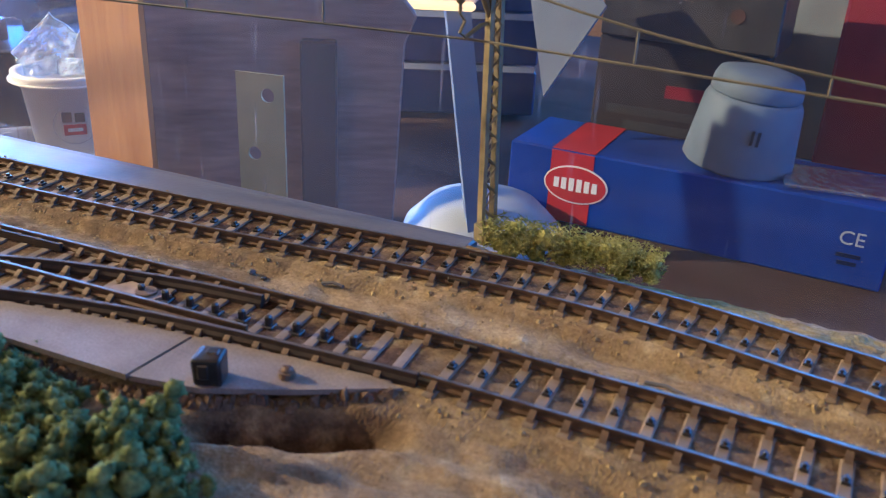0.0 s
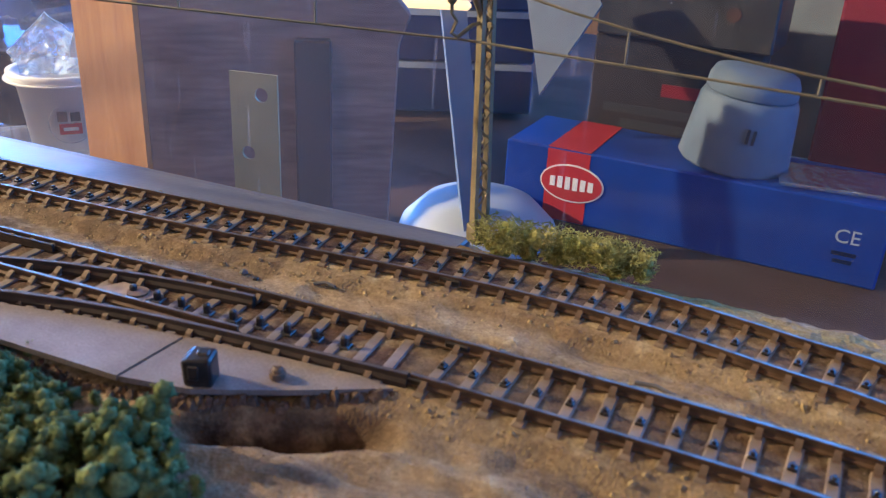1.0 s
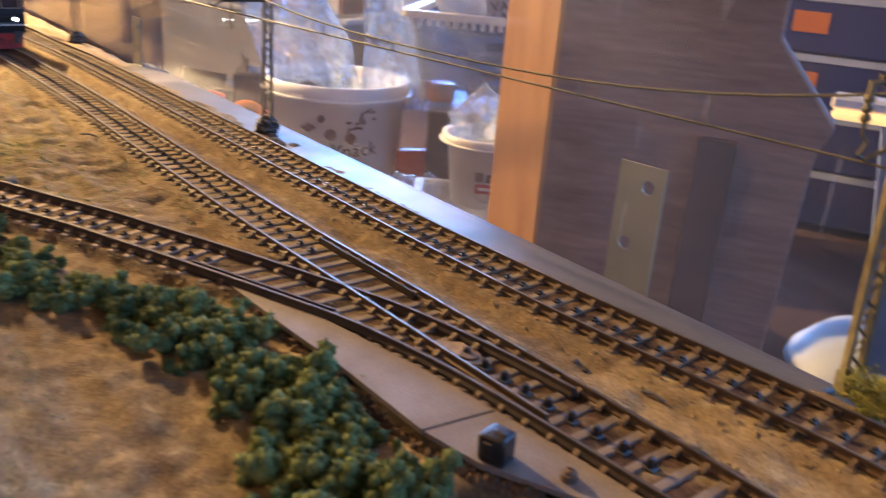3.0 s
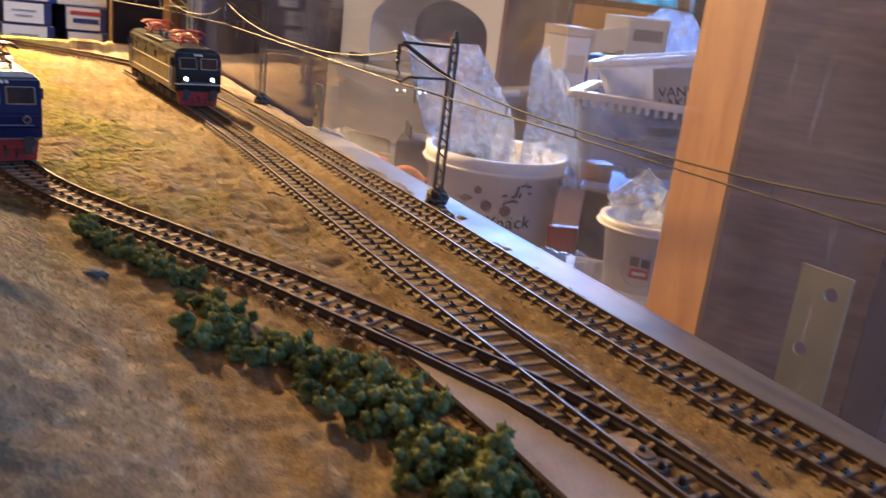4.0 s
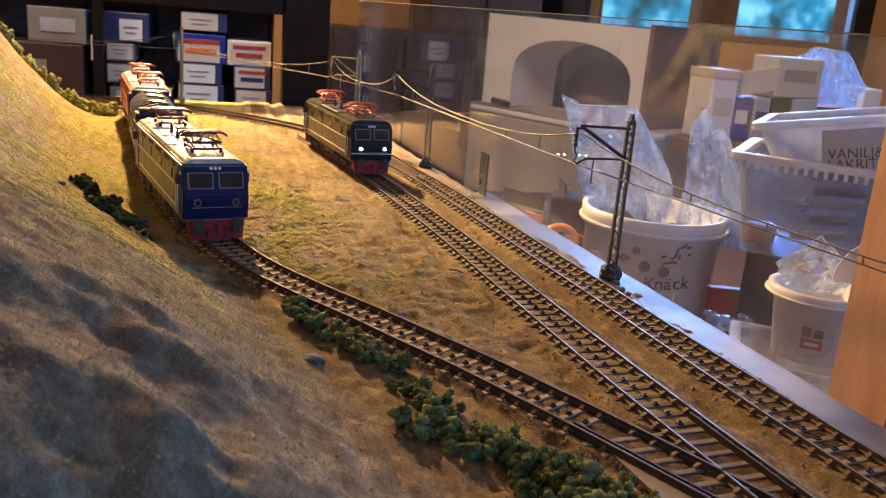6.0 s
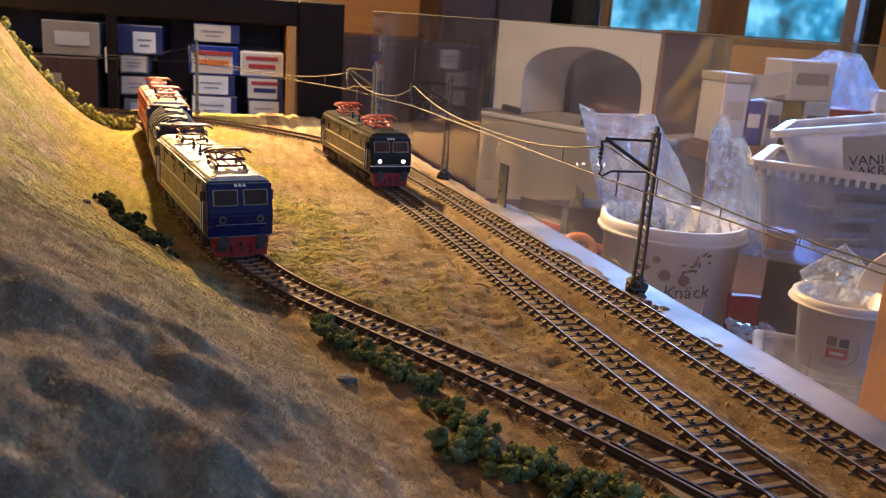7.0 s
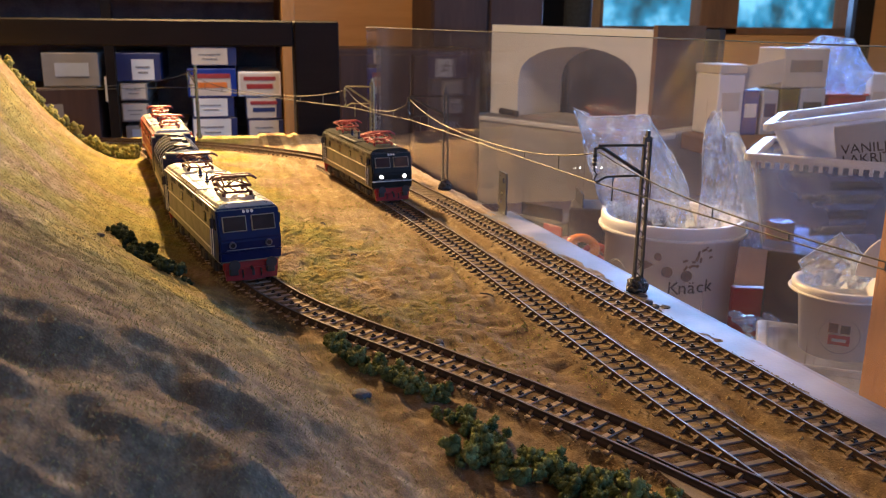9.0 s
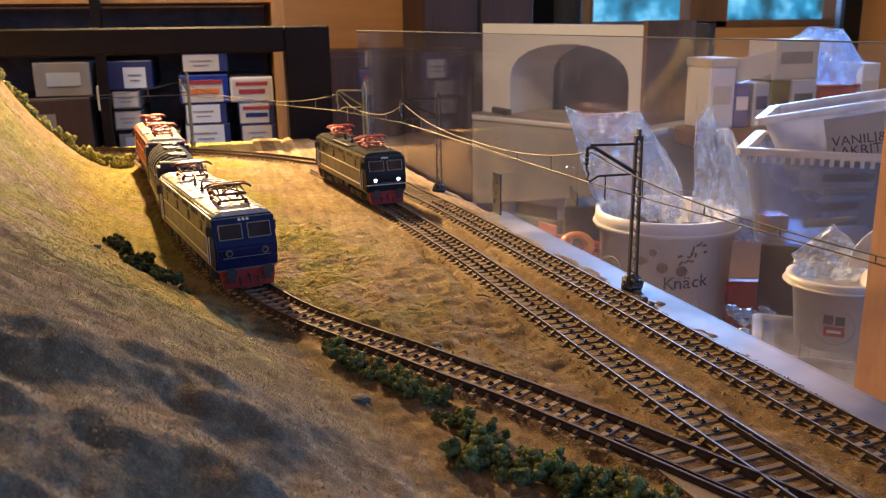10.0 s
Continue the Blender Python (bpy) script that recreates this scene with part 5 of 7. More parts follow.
def diesel_loco(label, m):
    """Round-roofed locomotive: nose at each end, half-round ribbed roof."""
    L, W = 0.156, 0.0330
    th = thing("locomotive", label, "model locomotive", m, "model locomotives")
    hL, hw = L / 2, W / 2
    bm = bmesh.new()
    prism(bm, [(-hL, 0.0100), (hL, 0.0100), (hL + 0.0010, 0.0220), (hL - 0.0080, 0.0330), (-hL + 0.0080, 0.0330), (-hL - 0.0010, 0.0220)], -hw, hw, 'y')
    bmesh.ops.bevel(bm, geom=bm.edges[:], offset=0.0016, segments=3, affect='EDGES')
    part("body", bm, M["l_cream"], th)
    for s in (-1, 1):
        bm = bmesh.new()
        prism(bm, [(s * (hL + 0.0006), 0.0105), (s * (hL + 0.0016), 0.0225), (s * (hL - 0.0040), 0.0290), (s * (hL - 0.0100), 0.0440), (s * (hL - 0.0330), 0.0442), (s * (hL - 0.0330), 0.0105)],
              -hw - 0.0003, hw + 0.0003, 'y')
        bmesh.ops.bevel(bm, geom=bm.edges[:], offset=0.0028, segments=4, affect='EDGES')
        cab = part("cab", bm, M["l_blue"], th, "dark blue cab and nose")
        smooth(cab)
        for u in (-1, 1):
            bm = bmesh.new()
            box(bm, (0, 0, 0), (0.0012, 0.0115, 0.0066), 0.0006)
            bm.transform(Matrix.Translation((s * (hL - 0.0071), u * 0.0070, 0.0365)) @ Matrix.Rotation(radians(-s * 22), 4, 'Y'))
            part("windscreen", bm, M["l_glass"], cab, "dark glass")
            bm = disc(bmesh.new(), (s * (hL + 0.0014), u * 0.0095, 0.0185), 0.0018, 0.0014, 14, 'X')
            part("headlight", bm, M["l_rim"], cab)
        end_gear(th, s * (hL - 0.0008), s, M["beam_red"])
        bogie(th, s * 0.0445)
    bm = bmesh.new()
    arc = [(hw * 0.98 * math.cos(radians(a)), 0.0325 + 0.0130 * math.sin(radians(a))) for a in range(0, 181, 12)]
    prism(bm, arc, -hL + 0.028, hL - 0.028, 'x')
    rf = smooth(part("roof", bm, M["l_roof_dark"], th, "half-round silver-grey ribbed roof"))
    for i in range(9):
        x = -0.052 + i * 0.013
        bm = bmesh.new()
        arc2 = [((hw + 0.0001) * math.cos(radians(a)), 0.0325 + 0.0133 * math.sin(radians(a))) for a in range(0, 181, 12)]
        prism(bm, arc2, x - 0.0005, x + 0.0005, 'x')
        part("roof_rib", bm, M["l_roof"], rf)
    for x in (-0.034, -0.006, 0.030):
        bm = disc(bmesh.new(), (x, 0, 0.0460), 0.0062, 0.0016, 24)
        part("roof_fan", bm, M["l_under"], rf)
        bm = box(bmesh.new(), (x + 0.012, 0.004, 0.0458), (0.006, 0.004, 0.0026), 0.0005)
        part("exhaust", bm, M["l_under"], rf)
    for u in (-1, 1):
        bm = box(bmesh.new(), (0, u * (hw + 0.0001), 0.0240), (L - 0.068, 0.0006, 0.0060), 0.0002)
        part("side_band", bm, M["l_blue"], th)
        bm = box(bmesh.new(), (0, u * (hw + 0.0001), 0.0150), (L - 0.068, 0.0006, 0.0012), 0.0002)
        part("side_line", bm, M["l_white"], th)
        for i in range(5):
            bm = box(bmesh.new(), (-0.036 + i * 0.018, u * (hw + 0.0002), 0.0305), (0.0085, 0.0006, 0.0036), 0.0002)
            part("vent_grille", bm, M["l_under"], th)
        bm = box(bmesh.new(), (0, u * 0.0110, 0.0072), (0.038, 0.0090, 0.0068), 0.0012)
        part("fuel_tank", bm, M["l_under"], th)
    return th


def on_track(path, x, ahead_sign=1):
    i = min(range(len(path)), key=lambda k: abs(path[k].x - x))
    d = (path[max(i - 18, 0)] - path[min(i + 18, len(path) - 1)]).normalized()
    return pose(path[i].x, path[i].y, TOP - 0.0008, 0, 0, math.degrees(math.atan2(d.y, d.x)))


electric_loco("blue and cream model electric locomotive with silver roof and folded pantographs", on_track(front, -0.4890), M["l_cream"], M["l_blue"], M["l_roof"], M["l_white"],
              M["l_copper"], False, M["beam_red"], 0.0058, None, M["l_blue"])
diesel_loco("blue and cream model diesel locomotive with a rounded grey roof", on_track(front, -0.6520))
electric_loco("orange-red model electric locomotive with a raised pantograph", on_track(front, -0.8160), M["l_red"], M["l_red"], M["l_roof"], M["l_white"],
              M["l_redbar"], False, M["beam_red"], 0.0055)
electric_loco("dark green model electric locomotive with lit headlights and red pantographs", on_track(mid, -0.6820) @ Matrix.Scale(0.965, 4), M["l_grey"], M["l_green"], M["l_roof_dark"], M["l_white"],
              M["l_redbar"], True, M["beam_red"], 0.0055, M["l_under"])


# ---- planting ----
def ico(sub):
    bm = bmesh.new()
    bmesh.ops.create_icosphere(bm, subdivisions=sub, radius=1.0)
    v = [x.co.copy() for x in bm.verts]
    f = [tuple(x.index for x in q.verts) for q in bm.faces]
    bm.free()
    return v, f


ICO = {1: ico(1), 2: ico(2)}


def clump(out, c, r, rnd, sub=2, rough=0.4, crumbs=95):
    """One ragged lump of foam foliage: a bumpy core with pointed crumbs all over its skin. out: lists of vertices and faces."""
    verts, faces = out
    off = Vector((rnd.random() * 50, rnd.random() * 50, rnd.random() * 50))
    c = Vector(c)
    iv, jf = ICO[sub]
    k0 = len(verts)
    skin = []
    for d in iv:
        k = 1 + rough * 0.9 * noise.noise(d * 2.0 + off) + rough * 0.6 * noise.noise(d * 4.5 + off)
        skin.append(c + Vector((d.x, d.y, d.z * 1.05)) * (r * 0.85 * k))
    verts += skin
    faces += [tuple(i + k0 for i in f) for f in jf]
    for _ in range(crumbs * 2):
        q = rnd.choice(skin).lerp(rnd.choice(skin), 0.12)
        s = rnd.uniform(0.00009, 0.00019)
        d = ((q - c).normalized() + Vector((rnd.uniform(-0.7, 0.7), rnd.uniform(-0.7, 0.7), rnd.uniform(-0.5, 0.7)))).normalized()
        a = d.orthogonal().normalized() * s
        b = d.cross(a)
        k0 = len(verts)
        verts += [q + a, q - a * 0.5 + b * 0.87, q - a * 0.5 - b * 0.87, q + d * rnd.uniform(0.0003, 0.0009)]
        faces += [(k0, k0 + 1, k0 + 3), (k0 + 1, k0 + 2, k0 + 3), (k0 + 2, k0, k0 + 3)]


def stick(out, a, b, r):
    verts, faces = out
    d = (b - a).normalized()
    u = d.orthogonal().normalized() * r
    v = d.cross(u)
    k = len(verts)
    verts += [a + u, a - u * 0.5 + v, a - u * 0.5 - v, b]
    faces += [(k, k + 1, k + 3), (k + 1, k + 2, k + 3), (k + 2, k, k + 3)]


def raw(name, out, mat):
    me = bpy.data.meshes.new(name)
    me.from_pydata([tuple(v) for v in out[0]], [], out[1])
    me.materials.append(mat)
    return new(name, me)


def shrub(x, y, spread, n, r, mat, label, name="shrub", seed=0, tall=1.0, turn=0.0, long=1.0):
    """Tuft of upright foam lobes of uneven height that stand apart from one another."""
    rnd = random.Random(seed * 7 + 3)
    out, seats = ([], []), []
    ca, sa = math.cos(turn), math.sin(turn)
    for _ in range(n * 14):
        if len(seats) >= n:
            break
        a, d = rnd.random() * 6.283, spread * math.sqrt(rnd.random())
        u, v = d * math.cos(a) * long, d * math.sin(a)
        px, py = x + u * ca - v * sa, y + u * sa + v * ca
        if all((px - q[0]) ** 2 + (py - q[1]) ** 2 > (0.95 * r) ** 2 for q in seats):
            seats.append((px, py, d))
    for px, py, d in seats:
        rr = r * rnd.choice((0.5, 0.65, 0.8, 1.0, 1.25)) * rnd.uniform(0.9, 1.1)
        z = ground_z(px, py) + rr * rnd.uniform(0.35, 1.0) * tall
        lean = Vector((rnd.uniform(-0.4, 0.4), rnd.uniform(-0.4, 0.4), 1.0)) * rr
        clump(out, (px, py, z), rr * 0.66, rnd, 2, 0.5, 60)
        for _ in range(7):
            d3 = Vector((rnd.gauss(0, 1), rnd.gauss(0, 1), rnd.gauss(0.35, 0.8))).normalized()
            clump(out, Vector((px, py, z)) + Vector((d3.x, d3.y, d3.z * tall)) * rr * rnd.uniform(0.45, 0.85) + lean * 0.25, rr * rnd.uniform(0.32, 0.54), rnd, 1, 0.5, 30)
    ob = smooth(raw(name, out, mat))
    return tagged(ob, label, "shrub", "model shrubs")


GREEN = "clump of green foam foliage on the sand beside the track"
n = 0
row = spline([(-0.318, 0.000), (-0.30, 0.004), (-0.275, 0.018), (-0.245, 0.034), (-0.225, 0.040), (-0.20, 0.048), (-0.180, 0.062), (-0.160, 0.070), (-0.135, 0.081),
              (-0.110, 0.083), (-0.092, 0.080)], 0.0125)
rnd = random.Random(11)
for i, q in enumerate(row):
    wide = lerp_table(q.x, [(-0.32, 0.0045), (-0.25, 0.0065), (-0.2, 0.011), (-0.15, 0.012), (-0.09, 0.010)])
    for k in range(2 if q.x > -0.21 else 1):
        n += 1
        shrub(q.x + rnd.uniform(-0.003, 0.003), q.y + (rnd.uniform(-wide, wide) if q.x > -0.21 else rnd.uniform(-0.002, 0.002)), wide * 0.85, 10 if q.x > -0.21 else 8, 0.0034 if q.x > -0.21 else 0.0030,
              M["bush"], GREEN, seed=n)
for x, y, w in ((-0.082, 0.072, 0.009), (-0.098, 0.070, 0.010), (-0.066, 0.078, 0.006), (-0.116, 0.071, 0.009)):
    n += 1
    shrub(x, y, w, 11, 0.0032, M["bush"], GREEN, seed=n)
for x, y, w in ((-0.1048, 0.085, 0.008), (-0.0903, 0.0789, 0.008), (-0.0815, 0.0676, 0.009), (-0.0799, 0.0815, 0.007), (-0.0724, 0.0716, 0.008),
                (-0.0744, 0.087, 0.005), (-0.0656, 0.0776, 0.006), (-0.0668, 0.0879, 0.0035), (-0.0590, 0.0800, 0.004)):
    n += 1
    shrub(x, y, w, 7, 0.0036, M["bush"], GREEN, seed=n, tall=1.4)
for x, y in ((-0.0555, 0.0845), (-0.0620, 0.0860), (-0.0905, 0.0935), (-0.1035, 0.0915)):
    n += 1
    shrub(x, y, 0.0015, 3, 0.0024, M["bush"], "single small green foam tuft on the sand", "foam_tuft", n, 1.6)
for x, y, w, k in ((-0.478, -0.107, 0.009, 9), (-0.455, -0.096, 0.009, 9), (-0.432, -0.085, 0.010, 10), (-0.410, -0.074, 0.010, 10), (-0.468, -0.098, 0.010, 10), (-0.445, -0.091, 0.011, 12), (-0.422, -0.081, 0.010, 10)):
    n += 1
    shrub(x, y, w, k, 0.0030, M["bush_dark"], "dark green low shrub at the foot of the hill", seed=n)
for i in range(9):
    n += 1
    x, y = -0.90 + i * 0.004, -0.150 - i * 0.0125
    shrub(x, y - 0.003 * (i % 2), 0.013, 10, 0.0060, M["bush_dry"], "yellow-green shrub on the hillside", seed=n)
for x, y, r in ((-0.0555, 0.2075, 0.0052), (-0.046, 0.2095, 0.0060), (-0.036, 0.2105, 0.0062), (-0.026, 0.2105, 0.0060), (-0.0185, 0.2105, 0.0055)):
    n += 1
    rnd = random.Random(n)
    out = ([], [])
    for _ in range(7):
        clump(out, (x + rnd.uniform(-0.005, 0.005), y + rnd.uniform(-0.003, 0.003), rnd.uniform(0.000, 0.0065)), rnd.uniform(0.0022, 0.0034), rnd)
    for _ in range(420):
        a = Vector((x + rnd.uniform(-0.007, 0.007), y + rnd.uniform(-0.005, 0.005), rnd.uniform(0.001, 0.0090)))
        d = Vector((rnd.uniform(-1, 1), rnd.uniform(-1, 0.8), rnd.uniform(-0.1, 1.0))).normalized()
        e = Vector((rnd.uniform(-1, 1), rnd.uniform(-1, 1), rnd.uniform(-0.4, 0.8))).normalized()
        b = a + d * rnd.uniform(0.0010, 0.0020)
        stick(out, a, b, 0.00024)
        stick(out, b - d * 0.0004, b + e * 0.0012, 0.0002)
        stick(out, b - d * 0.0004, b - e * 0.0010 + d * 0.0006, 0.0002)
    tagged(raw("lichen_bush", out, M["bush_dry"]), "olive and yellow dried lichen bush at the mast foot", "shrub", "lichen bushes")

# loose stones, twigs and crumbs
rnd = random.Random(21)


def stone(x, y, r, mat, name="stone", label="small dark stone on the sand", flat=0.7):
    bm = bmesh.new()
    r0 = bmesh.ops.create_icosphere(bm, subdivisions=2, radius=r)
    o = Vector((rnd.random() * 9, rnd.random() * 9, 0))
    for v in r0["verts"]:
        v.co *= 1 + 0.35 * noise.noise(v.co / r * 1.3 + o)
        v.co.z *= flat
    ob = part(name, bm, mat)
    ob.location = (x, y, ground_z(x, y) + r * flat * 0.45)
    tagged(ob, label, "stone", "loose stones")


for x, y, r in ((-0.107, 0.156, 0.0012), (-0.1025, 0.1555, 0.0008), (-0.2545, 0.003, 0.0032), (-0.258, 0.0065, 0.0018), (-0.443, -0.113, 0.0022), (-0.31, 0.047, 0.0025), (-0.304, 0.046, 0.0018),
                (-0.34, 0.175, 0.003), (-0.345, 0.168, 0.0024), (-0.118, 0.196, 0.0016), (-0.112, 0.1975, 0.0012), (-0.36, 0.172, 0.003), (-0.3325, 0.1655, 0.002)):
    stone(x, y, r, M["rock"] if r > 0.0011 else M["stud"])
for x, y, a, L in ((-0.369, 0.0868, 40, 0.008), (-0.56, 0.02, 20, 0.007), (-0.47, 0.03, 80, 0.004), (-0.085, 0.162, 12, 0.006), (0.004, 0.160, -4, 0.009)):
    bm = bmesh.new()
    ca, sa = math.cos(radians(a)) * L / 2, math.sin(radians(a)) * L / 2
    tube(bm, [(x - ca, y - sa, ground_z(x, y) + 0.0006), (x, y + 0.0004, ground_z(x, y) + 0.0012), (x + ca, y + sa, ground_z(x, y) + 0.0007)], 0.0005, 6)
    tagged(part("twig", bm, M["rock"]), "short dark twig lying on the sand", "twig", "twigs")
# coarse sand grains strewn along the tracks
verts, faces = [], []
for _ in range(5000):
    x = rnd.uniform(-0.40, 0.08)
    y = rnd.uniform(0.02, 0.205)
    s = rnd.uniform(0.00014, 0.00034)
    z = ground_z(x, y) + s * 0.4
    if y > EDGE(x) - 0.016 and x < -0.06:
        continue
    k = len(verts)
    verts += [(x + s, y, z), (x - s * 0.7, y + s * 0.8, z), (x - s * 0.6, y - s * 0.8, z), (x, y, z + s * 1.1)]
    faces += [(k, k + 1, k + 3), (k + 1, k + 2, k + 3), (k + 2, k, k + 3)]
me = bpy.data.meshes.new("sand_grains")
me.from_pydata(verts, [], faces)
me.materials.append(M["sleeper_sand"])
tagged(new("sand_grains", me), "coarse brown sand grains strewn between the tracks", "sand", kind="stuff")


def litter(name, label, material, count, place, lo, hi, seed):
    """Loose crumbs of uneven size, scattered by place(rnd), as one sheet of small pyramids and wedges."""
    rnd = random.Random(seed)
    verts, faces = [], []
    for _ in range(count):
        q = place(rnd)
        if q is None:
            continue
        x, y = q
        s = lo + (hi - lo) * rnd.random() ** 3
        z, a, h = ground_z(x, y) - 0.15 * s, rnd.random() * 6.283, s * rnd.uniform(0.5, 1.1)
        k = len(verts)
        for i in range(5):
            b, r = a + i * 1.2566, s * rnd.uniform(0.6, 1.1)
            verts.append((x + r * math.cos(b), y + r * math.sin(b), z))
        for i in range(3):
            b, r = a + i * 2.094, s * rnd.uniform(0.2, 0.55)
            verts.append((x + r * math.cos(b), y + r * math.sin(b), z + h * rnd.uniform(0.7, 1.0)))
        faces += [(k, k + 1, k + 5), (k + 1, k + 2, k + 6, k + 5), (k + 2, k + 3, k + 6), (k + 3, k + 4, k + 7, k + 6), (k + 4, k, k + 5, k + 7), (k + 5, k + 6, k + 7)]
    me = bpy.data.meshes.new(name)
    me.from_pydata(verts, [], faces)
    me.materials.append(material)
    tagged(new(name, me), label, "scatter", kind="stuff")


def in_field(rnd):
    x = rnd.uniform(-0.85, -0.24)
    y = rnd.uniform(front_y(x) + 0.013, mid_y(x) - 0.014)
    return (x, y) if noise.noise((x * 30, y * 40, 1.0)) + 0.35 * rnd.uniform(-1, 1) > -0.05 else None


def on_hill(rnd):
    x = rnd.uniform(-0.85, 0.0)
    y = lerp_table(x, HILL_FOOT) - 0.11 * rnd.random()
    return (x, y) if noise.noise((x * 26, y * 26, 6.0)) + 0.3 * rnd.uniform(-1, 1) > 0.0 else None


def beside_track(rnd):
    x = rnd.uniform(-0.62, 0.06)
    f = rnd.choice((mid_y, back_y, front_y))
    if f is front_y and x > -0.12:
        return None
    return x, f(x) + rnd.choice((-1, 1)) * rnd.gauss(0.0155, 0.0018)


def along_plate(rnd):
    rim = [(-0.185, 0.088), (-0.150, 0.0925), (-0.125, 0.0965), (-0.0925, 0.1000), (-0.0765, 0.1045), (-0.0610, 0.1140), (-0.0420, 0.1270)]
    a, b = rnd.choice(list(zip(rim, rim[1:])))
    t = rnd.random()
    return a[0] + (b[0] - a[0]) * t + rnd.gauss(0, 0.0005), a[1] + (b[1] - a[1]) * t - 0.0006 + rnd.gauss(0, 0.0007)


litter("earth_clods", "dark brown clods of earth along the turnout plate", M["earth"], 900, along_plate, 0.0005, 0.0022, 74)
litter("turf_crumbs", "yellow-green turf crumbs scattered over the field", M["bush_dry"], 6000, in_field, 0.0004, 0.0011, 71)
litter("hill_crumbs", "brown crumbs of earth on the hillside", M["ballast"], 2600, on_hill, 0.0003, 0.0009, 72)
litter("ballast_crumbs", "yellow-brown clods of ballast along the tracks", M["ballast"], 3600, beside_track, 0.0003, 0.0011, 73)



def static_grass(name, label, material, count, place, lo, hi, seed):
    """Short flock fibres standing at all angles, as one sheet of slender three-cornered blades."""
    rnd = random.Random(seed)
    verts, faces = [], []
    for _ in range(count):
        q = place(rnd)
        if q is None:
            continue
        x, y = q
        z, a, h = ground_z(x, y) - 0.0002, rnd.random() * 6.283, rnd.uniform(lo, hi)
        dx, dy = h * rnd.uniform(-0.8, 0.8), h * rnd.uniform(-0.8, 0.8)
        ca, sa = 0.00016 * math.cos(a), 0.00016 * math.sin(a)
        k = len(verts)
        verts += [(x - ca, y - sa, z), (x + ca, y + sa, z), (x + dx * 0.6 + sa * 0.5, y + dy * 0.6 - ca * 0.5, z + h * 0.55), (x + dx, y + dy, z + h * 0.85)]
        faces += [(k, k + 1, k + 2), (k + 2, k + 1, k + 3)]
    me = bpy.data.meshes.new(name)
    me.from_pydata(verts, [], faces)
    me.materials.append(material)
    tagged(new(name, me), label, "grass", kind="stuff")


def turf_spot(rnd):
    x = rnd.uniform(-0.86, -0.24)
    y = rnd.uniform(front_y(x) + 0.013, mid_y(x) - 0.015)
    across = (y - front_y(x)) / max(0.02, mid_y(x) - front_y(x))
    return (x, y) if x < -0.31 and noise.noise((x * 24, y * 24, 4.0)) + 0.3 * rnd.uniform(-1, 1) > 0.9 * across - 0.45 else None


def slope_spot(rnd):
    x = -0.80 + 0.72 * rnd.random() ** 0.8
    y = lerp_table(x, HILL_FOOT) + 0.012 - 0.13 * rnd.random()
    return x, y


static_grass("field_grass", "olive static grass fibres on the field", M["flock_olive"], 26000, turf_spot, 0.0009, 0.0019, 81)
static_grass("hill_grass", "dry tan static grass fibres on the hillside", M["flock_tan"], 48000, slope_spot, 0.0008, 0.0018, 82)


# ---- room ----
def slab(name, c, s, mat, label, cat, kind="structure", bevel=0.0, turn=0.0):
    return tagged(part(name, box(bmesh.new(), c, s, bevel, turn), mat), label, cat, kind=kind)


FLOOR_Z, CEIL_Z = -0.86, 1.45
slab("floor", (-0.6, 0.6, FLOOR_Z - 0.05), (6.0, 5.6, 0.1), M["brown_wood"], "dark wooden room floor", "floor")
slab("ceiling", (-0.6, 0.6, CEIL_Z + 0.05), (6.0, 5.6, 0.1), M["pine_wall"], "pine board ceiling", "ceiling")
slab("wall_south", (-0.6, -2.0, 0.3), (5.4, 0.12, 2.3), M["pine_wall"], "pine board wall", "wall")


def wall_with_openings(name, axis, at, lo, hi, openings, mat, label):
    """Wall built of blocks round its window openings (lo, hi, sill, head)."""
    wall = thing(name, label, "wall", kind="structure")
    z0, z1, t = FLOOR_Z, CEIL_Z, 0.12

    def block(a, b, c, d):
        if b - a < 1e-3 or d - c < 1e-3:
            return
        ctr, size = ((a + b) / 2, (c + d) / 2), (b - a, d - c)
        if axis == 'y':
            part("wall_panel", box(bmesh.new(), (at, ctr[0], ctr[1]), (t, size[0], size[1])), mat, wall)
        else:
            part("wall_panel", box(bmesh.new(), (ctr[0], at, ctr[1]), (size[0], t, size[1])), mat, wall)
    prev = lo
    for a, b, c, d in openings:
        block(prev, a, z0, z1)
        block(a, b, z0, c)
        block(a, b, d, z1)
        prev = b
    block(prev, hi, z0, z1)
    return wall


wall_with_openings("wall_west", 'y', -3.2, -2.0, 3.0, [(1.33, 2.50, 0.105, 0.98)], M["pine_wall"], "pine board wall with a double window")
wall_with_openings("wall_north_far", 'x', 3.06, -3.2, -1.2, [], M["pine_wall"], "pine board wall of the far bay")
slab("wall_return", (-1.26, 2.47, 0.3), (0.12, 1.1, 2.3), M["pine_wall"], "pine board return wall", "wall")
wall_with_openings("wall_east", 'y', 2.1, -2.0, 2.03, [(-0.9, 0.7, -0.05, 0.95)], M["pine_wall"], "pine board wall with a window")
wall_with_openings("wall_north", 'x', 1.97, -1.2, 2.1, [(-0.4, 1.3, -0.05, 1.30)], M["pine_wall"], "pine board wall with a wide window")


